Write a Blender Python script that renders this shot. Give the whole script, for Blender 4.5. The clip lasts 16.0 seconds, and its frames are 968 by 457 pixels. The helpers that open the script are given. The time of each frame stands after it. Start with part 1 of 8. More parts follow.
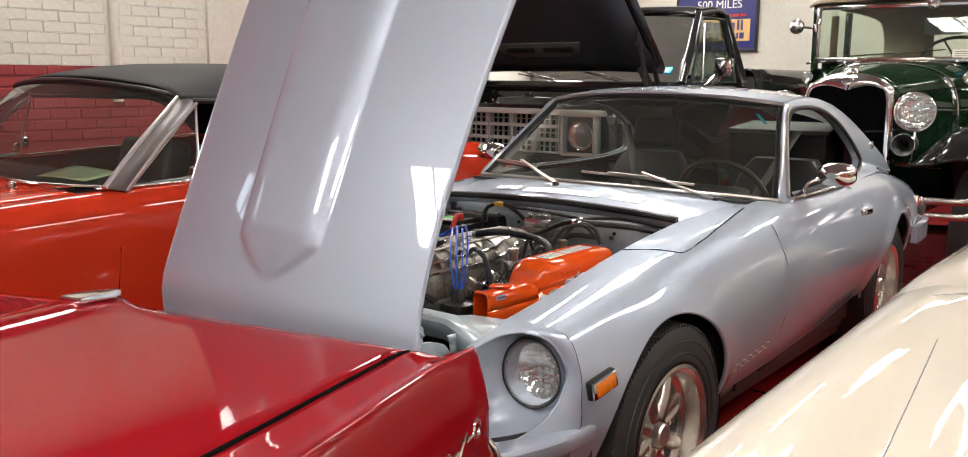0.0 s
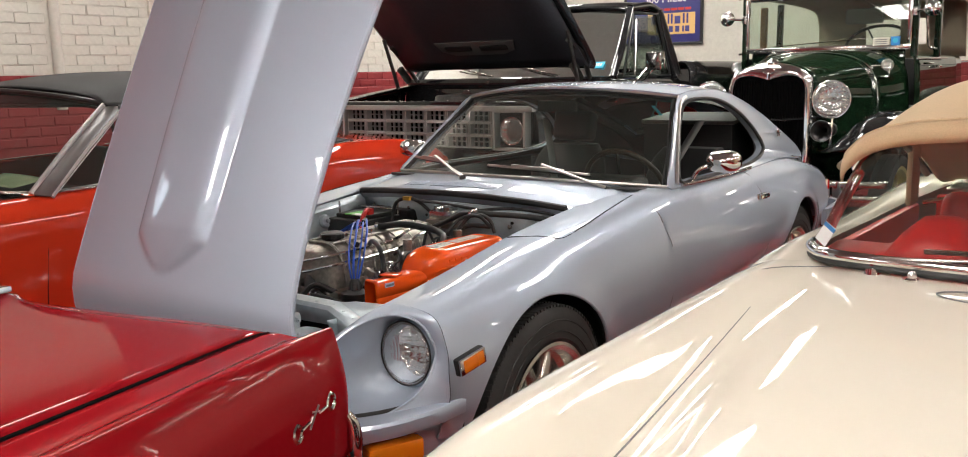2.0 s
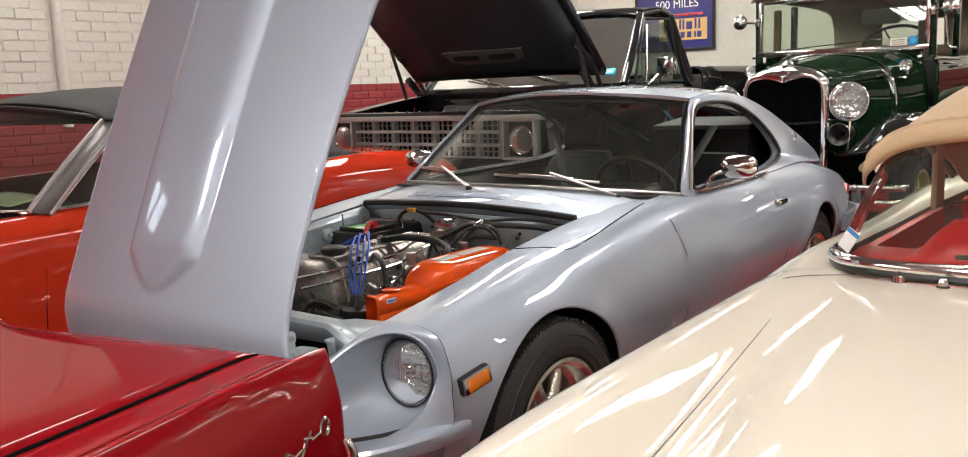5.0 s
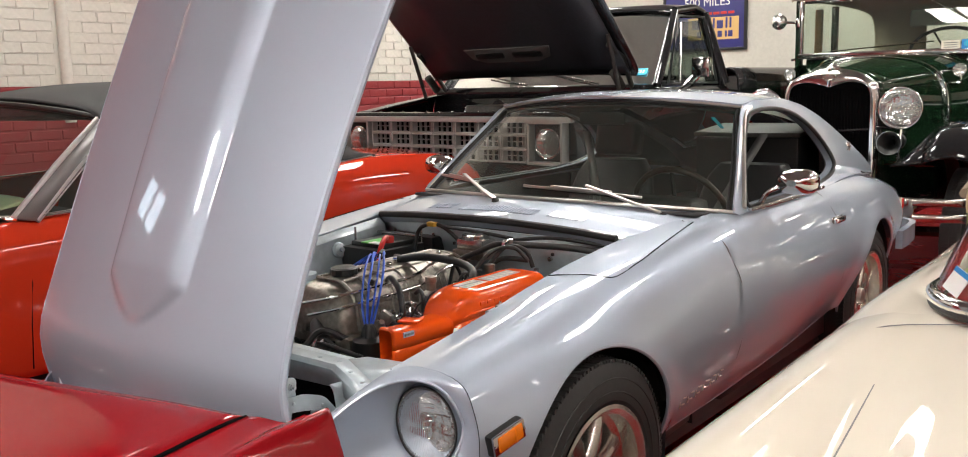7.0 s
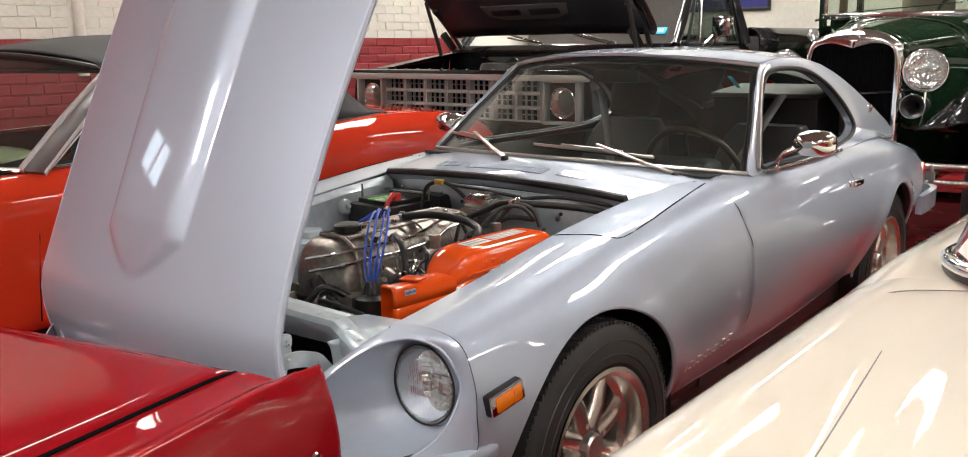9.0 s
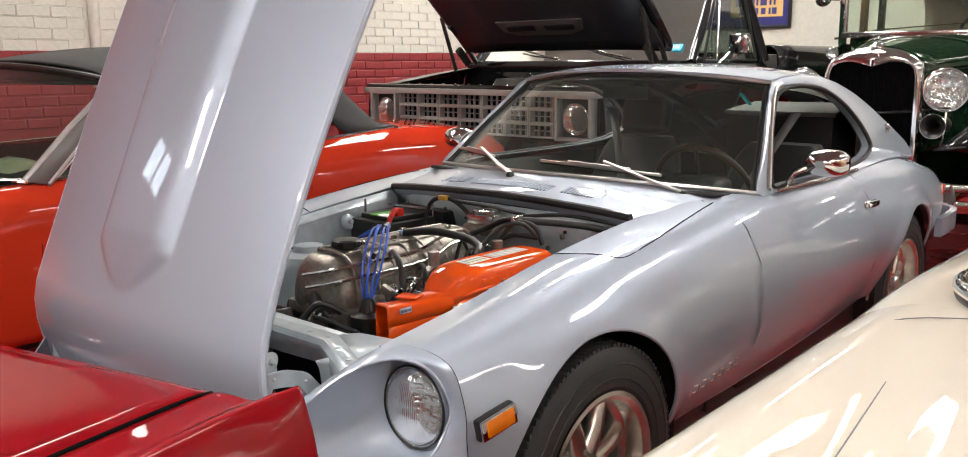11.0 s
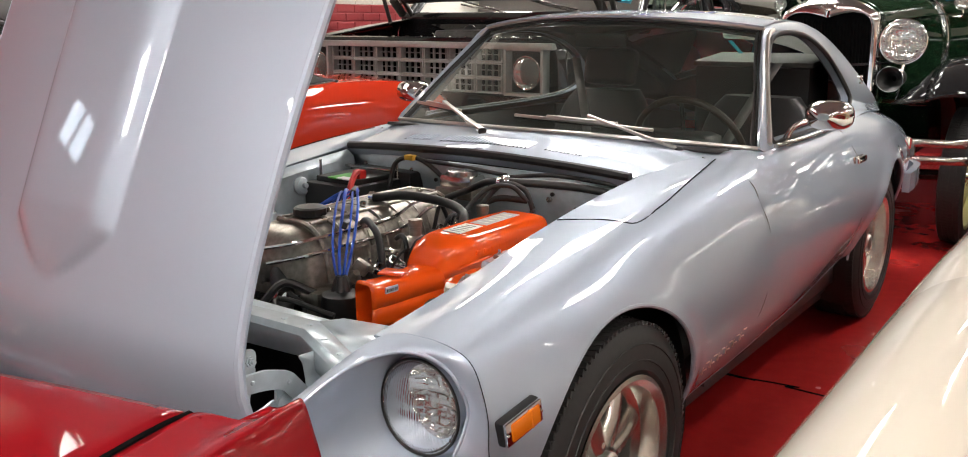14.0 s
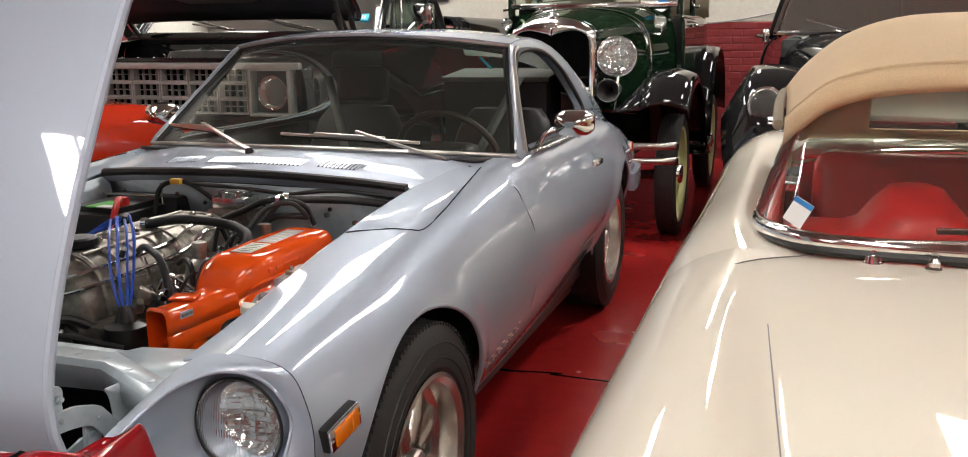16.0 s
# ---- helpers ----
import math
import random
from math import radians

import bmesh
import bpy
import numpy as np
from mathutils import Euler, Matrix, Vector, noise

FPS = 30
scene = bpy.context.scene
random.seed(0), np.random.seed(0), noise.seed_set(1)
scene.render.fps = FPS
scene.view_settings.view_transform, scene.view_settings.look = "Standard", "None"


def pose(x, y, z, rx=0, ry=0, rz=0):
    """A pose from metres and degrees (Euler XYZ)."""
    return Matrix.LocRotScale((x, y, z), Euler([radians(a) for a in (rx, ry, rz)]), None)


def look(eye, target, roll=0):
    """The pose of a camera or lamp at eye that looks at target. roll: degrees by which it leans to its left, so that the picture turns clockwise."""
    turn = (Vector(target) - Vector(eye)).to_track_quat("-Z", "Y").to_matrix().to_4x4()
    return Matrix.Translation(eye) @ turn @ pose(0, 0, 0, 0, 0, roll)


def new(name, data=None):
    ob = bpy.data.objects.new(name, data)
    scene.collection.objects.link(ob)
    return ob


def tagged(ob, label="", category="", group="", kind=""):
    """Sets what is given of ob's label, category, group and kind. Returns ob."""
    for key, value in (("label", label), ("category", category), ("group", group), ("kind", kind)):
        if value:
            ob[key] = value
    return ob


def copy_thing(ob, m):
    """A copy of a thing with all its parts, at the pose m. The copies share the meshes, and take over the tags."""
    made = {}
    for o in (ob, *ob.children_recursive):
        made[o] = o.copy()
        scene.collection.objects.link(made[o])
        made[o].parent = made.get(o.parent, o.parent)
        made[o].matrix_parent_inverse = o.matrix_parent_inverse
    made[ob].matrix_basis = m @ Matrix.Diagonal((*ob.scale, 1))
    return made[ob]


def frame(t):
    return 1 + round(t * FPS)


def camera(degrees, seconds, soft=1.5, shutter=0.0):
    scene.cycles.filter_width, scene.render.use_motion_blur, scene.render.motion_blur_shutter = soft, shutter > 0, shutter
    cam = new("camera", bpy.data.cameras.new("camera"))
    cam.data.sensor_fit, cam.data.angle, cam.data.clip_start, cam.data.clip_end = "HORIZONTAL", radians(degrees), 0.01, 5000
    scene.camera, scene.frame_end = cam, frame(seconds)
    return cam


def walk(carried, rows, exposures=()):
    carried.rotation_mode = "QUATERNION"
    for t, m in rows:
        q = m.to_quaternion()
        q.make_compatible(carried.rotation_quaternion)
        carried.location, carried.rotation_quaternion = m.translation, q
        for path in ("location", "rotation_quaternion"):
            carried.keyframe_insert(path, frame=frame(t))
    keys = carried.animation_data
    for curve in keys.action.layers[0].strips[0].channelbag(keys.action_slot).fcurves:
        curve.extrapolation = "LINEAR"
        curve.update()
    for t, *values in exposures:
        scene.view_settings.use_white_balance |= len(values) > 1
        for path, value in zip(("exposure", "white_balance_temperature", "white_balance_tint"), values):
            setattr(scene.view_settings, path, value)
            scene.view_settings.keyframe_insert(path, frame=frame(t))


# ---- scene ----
cam = camera(56.7, 16.0, soft=1.0)
PATH = [
    (0, (1.801, -2.118, 1.262), (0.566, -0.58, 0.934), 0.4),
    (0.5, (1.903, -2.084, 1.267), (0.795, -0.452, 0.941), 0.9),
    (1, (1.994, -2.05, 1.261), (0.815, -0.469, 0.927), 0.2),
    (1.5, (2.088, -2.038, 1.262), (0.894, -0.47, 0.923), -0.1),
    (2, (2.126, -2.08, 1.27), (0.923, -0.517, 0.935), -1.1),
    (2.5, (2.148, -2.121, 1.273), (0.924, -0.572, 0.951), -1.9),
    (3, (2.157, -2.132, 1.267), (0.938, -0.577, 0.955), -2.6),
    (3.5, (2.152, -2.144, 1.262), (0.929, -0.591, 0.962), -2.7),
    (3.7, (2.148, -2.145, 1.262), (0.927, -0.59, 0.963), -2.7),
    (5.8, (1.966, -1.808, 1.247), (0.716, -0.281, 0.925), -1.3),
    (6, (1.925, -1.775, 1.266), (0.673, -0.249, 0.94), -1.0),
    (6.5, (1.862, -1.747, 1.272), (0.603, -0.227, 0.948), -1.3),
    (7, (1.844, -1.739, 1.27), (0.586, -0.216, 0.955), -1.4),
    (7.5, (1.846, -1.729, 1.26), (0.585, -0.21, 0.939), -1.4),
    (8, (1.845, -1.709, 1.249), (0.586, -0.211, 0.837), -1.2),
    (8.5, (1.844, -1.692, 1.251), (0.577, -0.201, 0.837), -1.0),
    (9, (1.844, -1.683, 1.253), (0.563, -0.2, 0.854), -0.8),
    (11.5, (1.85, -1.585, 1.247), (0.516, -0.138, 0.893), -0.3),
    (12, (1.842, -1.569, 1.251), (0.489, -0.136, 0.911), -0.3),
    (12.5, (1.769, -1.585, 1.243), (0.41, -0.154, 0.913), -0.2),
    (13, (1.661, -1.627, 1.243), (0.415, -0.096, 0.92), 0.1),
    (13.5, (1.593, -1.592, 1.227), (0.42, -0.016, 0.85), 0.2),
    (14, (1.525, -1.502, 1.203), (0.364, 0.062, 0.75), -0.1),
    (14.5, (1.462, -1.479, 1.184), (0.322, 0.081, 0.669), -0.1),
    (15, (1.372, -1.512, 1.211), (0.298, 0.105, 0.731), -0.6),
    (15.5, (1.335, -1.553, 1.213), (0.433, 0.175, 0.764), 0.1),
    (16, (1.459, -1.628, 1.202), (0.81, 0.218, 0.786), -0.5),
]
walk(cam, [(t, look(eye, target, roll)) for t, eye, target, roll in PATH],
     ((0.0, 0.30), (1.2, 0.18), (3.5, 0.14), (7.0, 0.26), (12.5, 0.35), (14.5, 0.33), (15.3, 0.22), (16.0, 0.07)))

# ---------------------------------------------------------------- world and light
LEFT, RIGHT, BACK, FRONT, TOP = -3.9, 8.2, 7.5, -8.4, 3.3
scene.view_settings.exposure = 0.0
world = bpy.data.worlds.new("world")
scene.world = world
world.use_nodes = True
world.node_tree.nodes["Background"].inputs[0].default_value = (0.9, 0.95, 1.0, 1)
world.node_tree.nodes["Background"].inputs[1].default_value = 0.05
LAMP_POWER = 30.0
LAMPS = [(-1.1, 2.92, 90), (-1.1, 3.33, 90), (-1.1, 5.5, 0)] + [(x, y, 0) for x in (2.1, 5.3) for y in (2.85, 5.65)] + [(-3.3, 4.3, 0), (-3.3, 5.7, 0), (0.5, 6.8, 0), (-2.6, 0.5, 0)]
LAMPS += [(1.05, -1.9, 0), (3.4, -1.9, 0), (5.4, -0.6, 0), (-1.2, -4.25, 0), (-1.62, -4.25, 0), (0.95, -4.1, 0), (3.4, -4.6, 0), (5.4, -6.2, 0)]


# ---------------------------------------------------------------- materials
def mat(name, colour, rough=0.5, metal=0.0, coat=0.0, spec=0.5):
    m = bpy.data.materials.new(name)
    m.use_nodes = True
    b = m.node_tree.nodes["Principled BSDF"]
    b.inputs["Base Color"].default_value = (*colour, 1)
    b.inputs["Roughness"].default_value = rough
    b.inputs["Metallic"].default_value = metal
    b.inputs["Coat Weight"].default_value = coat
    b.inputs["Coat Roughness"].default_value = 0.03
    b.inputs["Specular IOR Level"].default_value = spec
    return m


def node(m, kind, **sets):
    n = m.node_tree.nodes.new(kind)
    for key, value in sets.items():
        if key in n.inputs:
            n.inputs[key].default_value = value
    return n


def link(m, a, b):
    m.node_tree.links.new(a, b)


def grain(m, scale=60.0, lo=0.8, hi=1.1, bump=0.0, detail=6.0, rough=0.0, second=3.0, dist=0.01):
    """Two scales of noise on the base colour, with relief and uneven gloss."""
    b = m.node_tree.nodes["Principled BSDF"]
    base = tuple(b.inputs["Base Color"].default_value)
    tc = node(m, "ShaderNodeTexCoord")
    n1 = node(m, "ShaderNodeTexNoise", Scale=scale, Detail=detail)
    n2 = node(m, "ShaderNodeTexNoise", Scale=second, Detail=4.0)
    link(m, tc.outputs["Object"], n1.inputs["Vector"])
    link(m, tc.outputs["Object"], n2.inputs["Vector"])
    add = node(m, "ShaderNodeMath")
    add.operation = "ADD"
    link(m, n1.outputs[0], add.inputs[0])
    link(m, n2.outputs[0], add.inputs[1])
    rng = node(m, "ShaderNodeMapRange")
    rng.inputs["From Min"].default_value, rng.inputs["From Max"].default_value = 0.6, 1.4
    rng.inputs["To Min"].default_value, rng.inputs["To Max"].default_value = lo, hi
    link(m, add.outputs[0], rng.inputs["Value"])
    mul = node(m, "ShaderNodeVectorMath")
    mul.operation = "SCALE"
    mul.inputs[0].default_value = base[:3]
    link(m, rng.outputs[0], mul.inputs["Scale"])
    link(m, mul.outputs[0], b.inputs["Base Color"])
    if bump:
        bp = node(m, "ShaderNodeBump", Strength=bump, Distance=dist)
        link(m, n1.outputs[0], bp.inputs["Height"])
        link(m, bp.outputs[0], b.inputs["Normal"])
    if rough:
        r0 = b.inputs["Roughness"].default_value
        rr = node(m, "ShaderNodeMapRange")
        rr.inputs["From Min"].default_value, rr.inputs["From Max"].default_value = 0.3, 0.7
        rr.inputs["To Min"].default_value, rr.inputs["To Max"].default_value = max(r0 - rough, 0.02), r0 + rough
        link(m, n2.outputs[0], rr.inputs["Value"])
        link(m, rr.outputs[0], b.inputs["Roughness"])
    return m


def paint(name, colour, rough=0.4, metal=0.0, coat=1.0, flake=0.0):
    """Car paint under clear coat, with faint waviness; flake: sparkle of a metallic paint."""
    m = mat(name, colour, rough, metal, coat, 0.12 if metal else 0.0)
    b = m.node_tree.nodes["Principled BSDF"]
    tc = node(m, "ShaderNodeTexCoord")
    peel = node(m, "ShaderNodeTexNoise", Scale=9.0, Detail=2.0)
    link(m, tc.outputs["Object"], peel.inputs["Vector"])
    bp = node(m, "ShaderNodeBump", Strength=0.010, Distance=0.02)
    link(m, peel.outputs[0], bp.inputs["Height"])
    link(m, bp.outputs[0], b.inputs["Coat Normal"])
    big = node(m, "ShaderNodeTexNoise", Scale=2.2, Detail=5.0)
    link(m, tc.outputs["Object"], big.inputs["Vector"])
    rng = node(m, "ShaderNodeMapRange")
    rng.inputs["To Min"].default_value, rng.inputs["To Max"].default_value = 0.93, 1.07
    link(m, big.outputs[0], rng.inputs["Value"])
    mul = node(m, "ShaderNodeVectorMath")
    mul.operation = "SCALE"
    mul.inputs[0].default_value = colour
    link(m, rng.outputs[0], mul.inputs["Scale"])
    link(m, mul.outputs[0], b.inputs["Base Color"])
    if flake:
        fl = node(m, "ShaderNodeTexNoise", Scale=900.0, Detail=1.0)
        link(m, tc.outputs["Object"], fl.inputs["Vector"])
        fb = node(m, "ShaderNodeBump", Strength=flake, Distance=0.001)
        link(m, fl.outputs[0], fb.inputs["Height"])
        link(m, fb.outputs[0], b.inputs["Normal"])
    return m


def glass(name, colour=(1, 1, 1), rough=0.0, dust=0.030):
    """A thin pane: clear or tinted, with a true surface reflection."""
    m = bpy.data.materials.new(name)
    m.use_nodes = True
    t = m.node_tree
    t.nodes.clear()
    out = t.nodes.new("ShaderNodeOutputMaterial")
    mix = t.nodes.new("ShaderNodeMixShader")
    fr = t.nodes.new("ShaderNodeFresnel")
    fr.inputs[0].default_value = 1.5
    tr = t.nodes.new("ShaderNodeBsdfTransparent")
    tr.inputs[0].default_value = (*colour, 1)
    gl = t.nodes.new("ShaderNodeBsdfGlossy")
    gl.inputs["Roughness"].default_value = rough
    t.links.new(fr.outputs[0], mix.inputs[0])
    t.links.new(tr.outputs[0], mix.inputs[1])
    t.links.new(gl.outputs[0], mix.inputs[2])
    film_ = t.nodes.new("ShaderNodeMixShader")
    film_.inputs[0].default_value = dust
    df = t.nodes.new("ShaderNodeBsdfDiffuse")
    df.inputs[0].default_value = (0.62, 0.66, 0.60, 1)
    t.links.new(mix.outputs[0], film_.inputs[1])
    t.links.new(df.outputs[0], film_.inputs[2])
    t.links.new(film_.outputs[0], out.inputs[0])
    return m


def glow(name, colour, power):
    m = bpy.data.materials.new(name)
    m.use_nodes = True
    b = m.node_tree.nodes["Principled BSDF"]
    b.inputs["Base Color"].default_value = (0.8, 0.8, 0.8, 1)
    b.inputs["Emission Color"].default_value = (*colour, 1)
    b.inputs["Emission Strength"].default_value = power
    return m


SILVER = paint("silver blue metallic paint", (0.41, 0.465, 0.55), 0.50, 0.52, 1.0, 0.05)
SILVER.node_tree.nodes["Principled BSDF"].inputs["Coat IOR"].default_value = 1.65
BAY = grain(mat("engine bay paint", (0.46, 0.53, 0.57), 0.38, 0.25, 0.4), 30, 0.75, 1.1, 0.05)
DARKRED = paint("dark red paint", (0.25, 0.006, 0.010), 0.55, 0.0, 0.55)
ORANGERED = paint("orange red paint", (0.54, 0.037, 0.014), 0.5, 0.0, 1.0)
CREAM = paint("cream white paint", (0.74, 0.69, 0.59), 0.5)
BLACK = paint("black paint", (0.012, 0.012, 0.013), 0.3)
GREEN = paint("dark green paint", (0.007, 0.022, 0.010), 0.35)
CHROME = mat("chrome", (0.90, 0.89, 0.87), 0.10, 1.0)
DULLCHROME = grain(mat("dull chrome", (0.62, 0.60, 0.57), 0.22, 1.0), 80, 0.8, 1.1)
ALLOY = grain(mat("brushed alloy", (0.74, 0.71, 0.65), 0.27, 0.92), 120, 0.8, 1.1, 0.03, dist=0.001)
CASTING = grain(mat("cast aluminium", (0.34, 0.31, 0.27), 0.40, 0.85), 70, 0.45, 1.2, 0.25, dist=0.002)
IRON = grain(mat("oily iron", (0.05, 0.047, 0.043), 0.5, 0.5), 60, 0.5, 1.4, 0.2, dist=0.002)
RUBBER = grain(mat("tyre rubber", (0.022, 0.021, 0.021), 0.62), 80, 0.7, 1.3, 0.08, dist=0.001)
HOSE = grain(mat("hose rubber", (0.014, 0.014, 0.014), 0.45), 60, 0.7, 1.4)
PLASTIC = grain(mat("black plastic", (0.012, 0.012, 0.012), 0.42), 90, 0.7, 1.3, 0.06, dist=0.001)
VINYL = grain(mat("black vinyl", (0.030, 0.030, 0.032), 0.48), 220, 0.7, 1.3, 0.15, dist=0.001)
CLOTHTOP = grain(mat("black top cloth", (0.013, 0.013, 0.014), 0.7), 200, 0.7, 1.3, 0.15, dist=0.001)
# gloss-free black for panel gaps, also for the shade in deep recesses
GAPSHADE = mat("panel gap and recess shade", (0.006, 0.006, 0.006), 0.9)
for _n in GAPSHADE.node_tree.nodes:
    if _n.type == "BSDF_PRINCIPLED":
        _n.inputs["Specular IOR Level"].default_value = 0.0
LILAC = mat("printed foil", (0.50, 0.49, 0.58), 0.4)
ORANGE = paint("orange enamel", (0.88, 0.095, 0.008), 0.4)
BLUE = mat("blue silicone lead", (0.025, 0.10, 0.58), 0.35)
REDCABLE = mat("red cable", (0.55, 0.02, 0.015), 0.4)
LIME = mat("green plastic", (0.10, 0.50, 0.06), 0.4)
AMBER = mat("amber lens", (0.80, 0.20, 0.008), 0.12, 0.0, 1.0)
REDLENS = mat("red lens", (0.55, 0.012, 0.01), 0.15, 0.0, 1.0)
LENS = glass("lamp glass", (0.95, 0.96, 0.95), 0.04)
_t = LENS.node_tree
_mix = _t.nodes.new("ShaderNodeMixShader")
_tc = _t.nodes.new("ShaderNodeTexCoord")
_wave = _t.nodes.new("ShaderNodeTexWave")
_wave.bands_direction = "X"
_wave.inputs["Scale"].default_value = 60
_wave.inputs["Distortion"].default_value = 0.6
_step = _t.nodes.new("ShaderNodeTexWave")
_step.bands_direction = "Y"
_step.inputs["Scale"].default_value = 9
_t.links.new(_tc.outputs["Object"], _wave.inputs["Vector"])
_t.links.new(_tc.outputs["Object"], _step.inputs["Vector"])
_sum = _t.nodes.new("ShaderNodeMath")
_sum.operation = "MULTIPLY_ADD"
_sum.inputs[1].default_value = 0.6
_t.links.new(_wave.outputs["Fac"], _sum.inputs[0])
_t.links.new(_step.outputs["Fac"], _sum.inputs[2])
_fac = _t.nodes.new("ShaderNodeMapRange")
_fac.inputs["From Max"].default_value = 1.6
_fac.inputs["To Min"].default_value, _fac.inputs["To Max"].default_value = 0.03, 0.09
_t.links.new(_sum.outputs[0], _fac.inputs["Value"])
_t.links.new(_fac.outputs[0], _mix.inputs[0])
_bump = _t.nodes.new("ShaderNodeBump")
_bump.inputs["Strength"].default_value = 1.0
_bump.inputs["Distance"].default_value = 0.0012
_t.links.new(_sum.outputs[0], _bump.inputs["Height"])
for _n in _t.nodes:
    if _n.type == "BSDF_GLOSSY":
        _t.links.new(_bump.outputs[0], _n.inputs["Normal"])
_dif = _t.nodes.new("ShaderNodeBsdfDiffuse")
_dif.inputs[0].default_value = (0.85, 0.85, 0.82, 1)
_out = [n for n in _t.nodes if n.type == "OUTPUT_MATERIAL"][0]
_t.links.new(_out.inputs[0].links[0].from_socket, _mix.inputs[1])
_t.links.new(_dif.outputs[0], _mix.inputs[2])
_t.links.new(_mix.outputs[0], _out.inputs[0])
REFLECTOR = grain(mat("lamp reflector", (0.88, 0.87, 0.86), 0.16, 1.0), 40, 0.7, 1.05)
_t = REFLECTOR.node_tree
_tc = _t.nodes.new("ShaderNodeTexCoord")
_map = _t.nodes.new("ShaderNodeMapping")
_map.inputs["Scale"].default_value = (1.0, 2.2, 0.2)
_cell = _t.nodes.new("ShaderNodeTexVoronoi")
_cell.distance = "CHEBYCHEV"
_cell.inputs["Scale"].default_value = 42
_cell.inputs["Randomness"].default_value = 0.45
_bump = _t.nodes.new("ShaderNodeBump")
_bump.inputs["Strength"].default_value = 0.8
_bump.inputs["Distance"].default_value = 0.006
_t.links.new(_tc.outputs["Object"], _map.inputs[0])
_t.links.new(_map.outputs[0], _cell.inputs["Vector"])
_t.links.new(_cell.outputs["Distance"], _bump.inputs["Height"])
for _n in _t.nodes:
    if _n.type == "BSDF_PRINCIPLED":
        _t.links.new(_bump.outputs[0], _n.inputs["Normal"])
PANE = glass("window glass", (0.80, 0.86, 0.80))
DARKPANE = glass("tinted glass", (0.38, 0.45, 0.41))
PAPER = grain(mat("paper", (0.72, 0.70, 0.60), 0.7), 20, 0.9, 1.05)
LABELGREY = grain(mat("grey label", (0.42, 0.38, 0.36), 0.55), 30, 0.9, 1.08)
PALEGREEN = grain(mat("pale green paper", (0.55, 0.62, 0.40), 0.7), 14, 0.8, 1.1)
WHITE = mat("white print", (0.8, 0.8, 0.78), 0.5)
STICKERBLUE = mat("blue print", (0.03, 0.22, 0.55), 0.4)
CYAN = mat("cyan print", (0.04, 0.42, 0.62), 0.4)
TANTOP = grain(mat("tan canvas", (0.62, 0.45, 0.27), 0.75), 260, 0.85, 1.08, 0.15, dist=0.001)
KHAKI = grain(mat("khaki canvas", (0.30, 0.25, 0.18), 0.8), 260, 0.8, 1.1, 0.15, dist=0.001)
REDTRIM = grain(mat("red interior trim", (0.78, 0.008, 0.012), 0.38), 120, 0.85, 1.1)
CREAMWHEEL = mat("pale yellow wheel paint", (0.62, 0.62, 0.28), 0.4)
SATIN = mat("satin steel", (0.60, 0.58, 0.54), 0.30, 0.85)
DARKWOOD = grain(mat("dark wood rim", (0.035, 0.018, 0.010), 0.35), 40, 0.7, 1.2)
GRILLE = grain(mat("silver grille plastic", (0.34, 0.33, 0.32), 0.35, 0.2), 60, 0.85, 1.08)
STAINLESS = mat("polished stainless trim", (0.90, 0.89, 0.88), 0.34, 0.85)
WOOD = grain(mat("varnished wood", (0.32, 0.15, 0.05), 0.4), 40, 0.7, 1.2)
BRASS = mat("brass", (0.62, 0.42, 0.16), 0.3, 1.0)
GREYPLASTIC = grain(mat("grey moulding", (0.20, 0.20, 0.20), 0.5), 50, 0.8, 1.1)
SIGNBLUE = grain(mat("navy print", (0.035, 0.035, 0.17), 0.4), 12, 0.9, 1.1)
SIGNTAN = mat("buff print", (0.66, 0.42, 0.16), 0.5)
SIGNRED = mat("red print", (0.55, 0.03, 0.03), 0.5)
SIGNYELLOW = mat("yellow print", (0.75, 0.62, 0.05), 0.5)
DAYLIGHT = glow("frosted daylit glass", (0.70, 0.86, 1.0), 4.0)
LAMPGLOW = glow("fluorescent diffuser", (1.0, 0.96, 0.90), LAMP_POWER)


def wall_paint(name, colour):
    m = grain(mat(name, colour, 0.55), 35, 0.86, 1.06, 0.35, second=1.3, dist=0.004)
    return m


WALLWHITE = wall_paint("white painted brick", (0.57, 0.545, 0.485))
WALLRED = wall_paint("red painted brick", (0.24, 0.022, 0.026))
# Grey rather than white, to hold down its reflection in the car paint.
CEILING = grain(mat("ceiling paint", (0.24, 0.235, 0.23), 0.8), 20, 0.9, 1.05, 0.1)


def floor_paint():
    m = mat("red floor paint", (0.38, 0.022, 0.020), 0.24)
    grain(m, 18, 0.84, 1.08, 0.08, rough=0.05, second=1.7, dist=0.002)
    return m


FLOORRED = floor_paint()


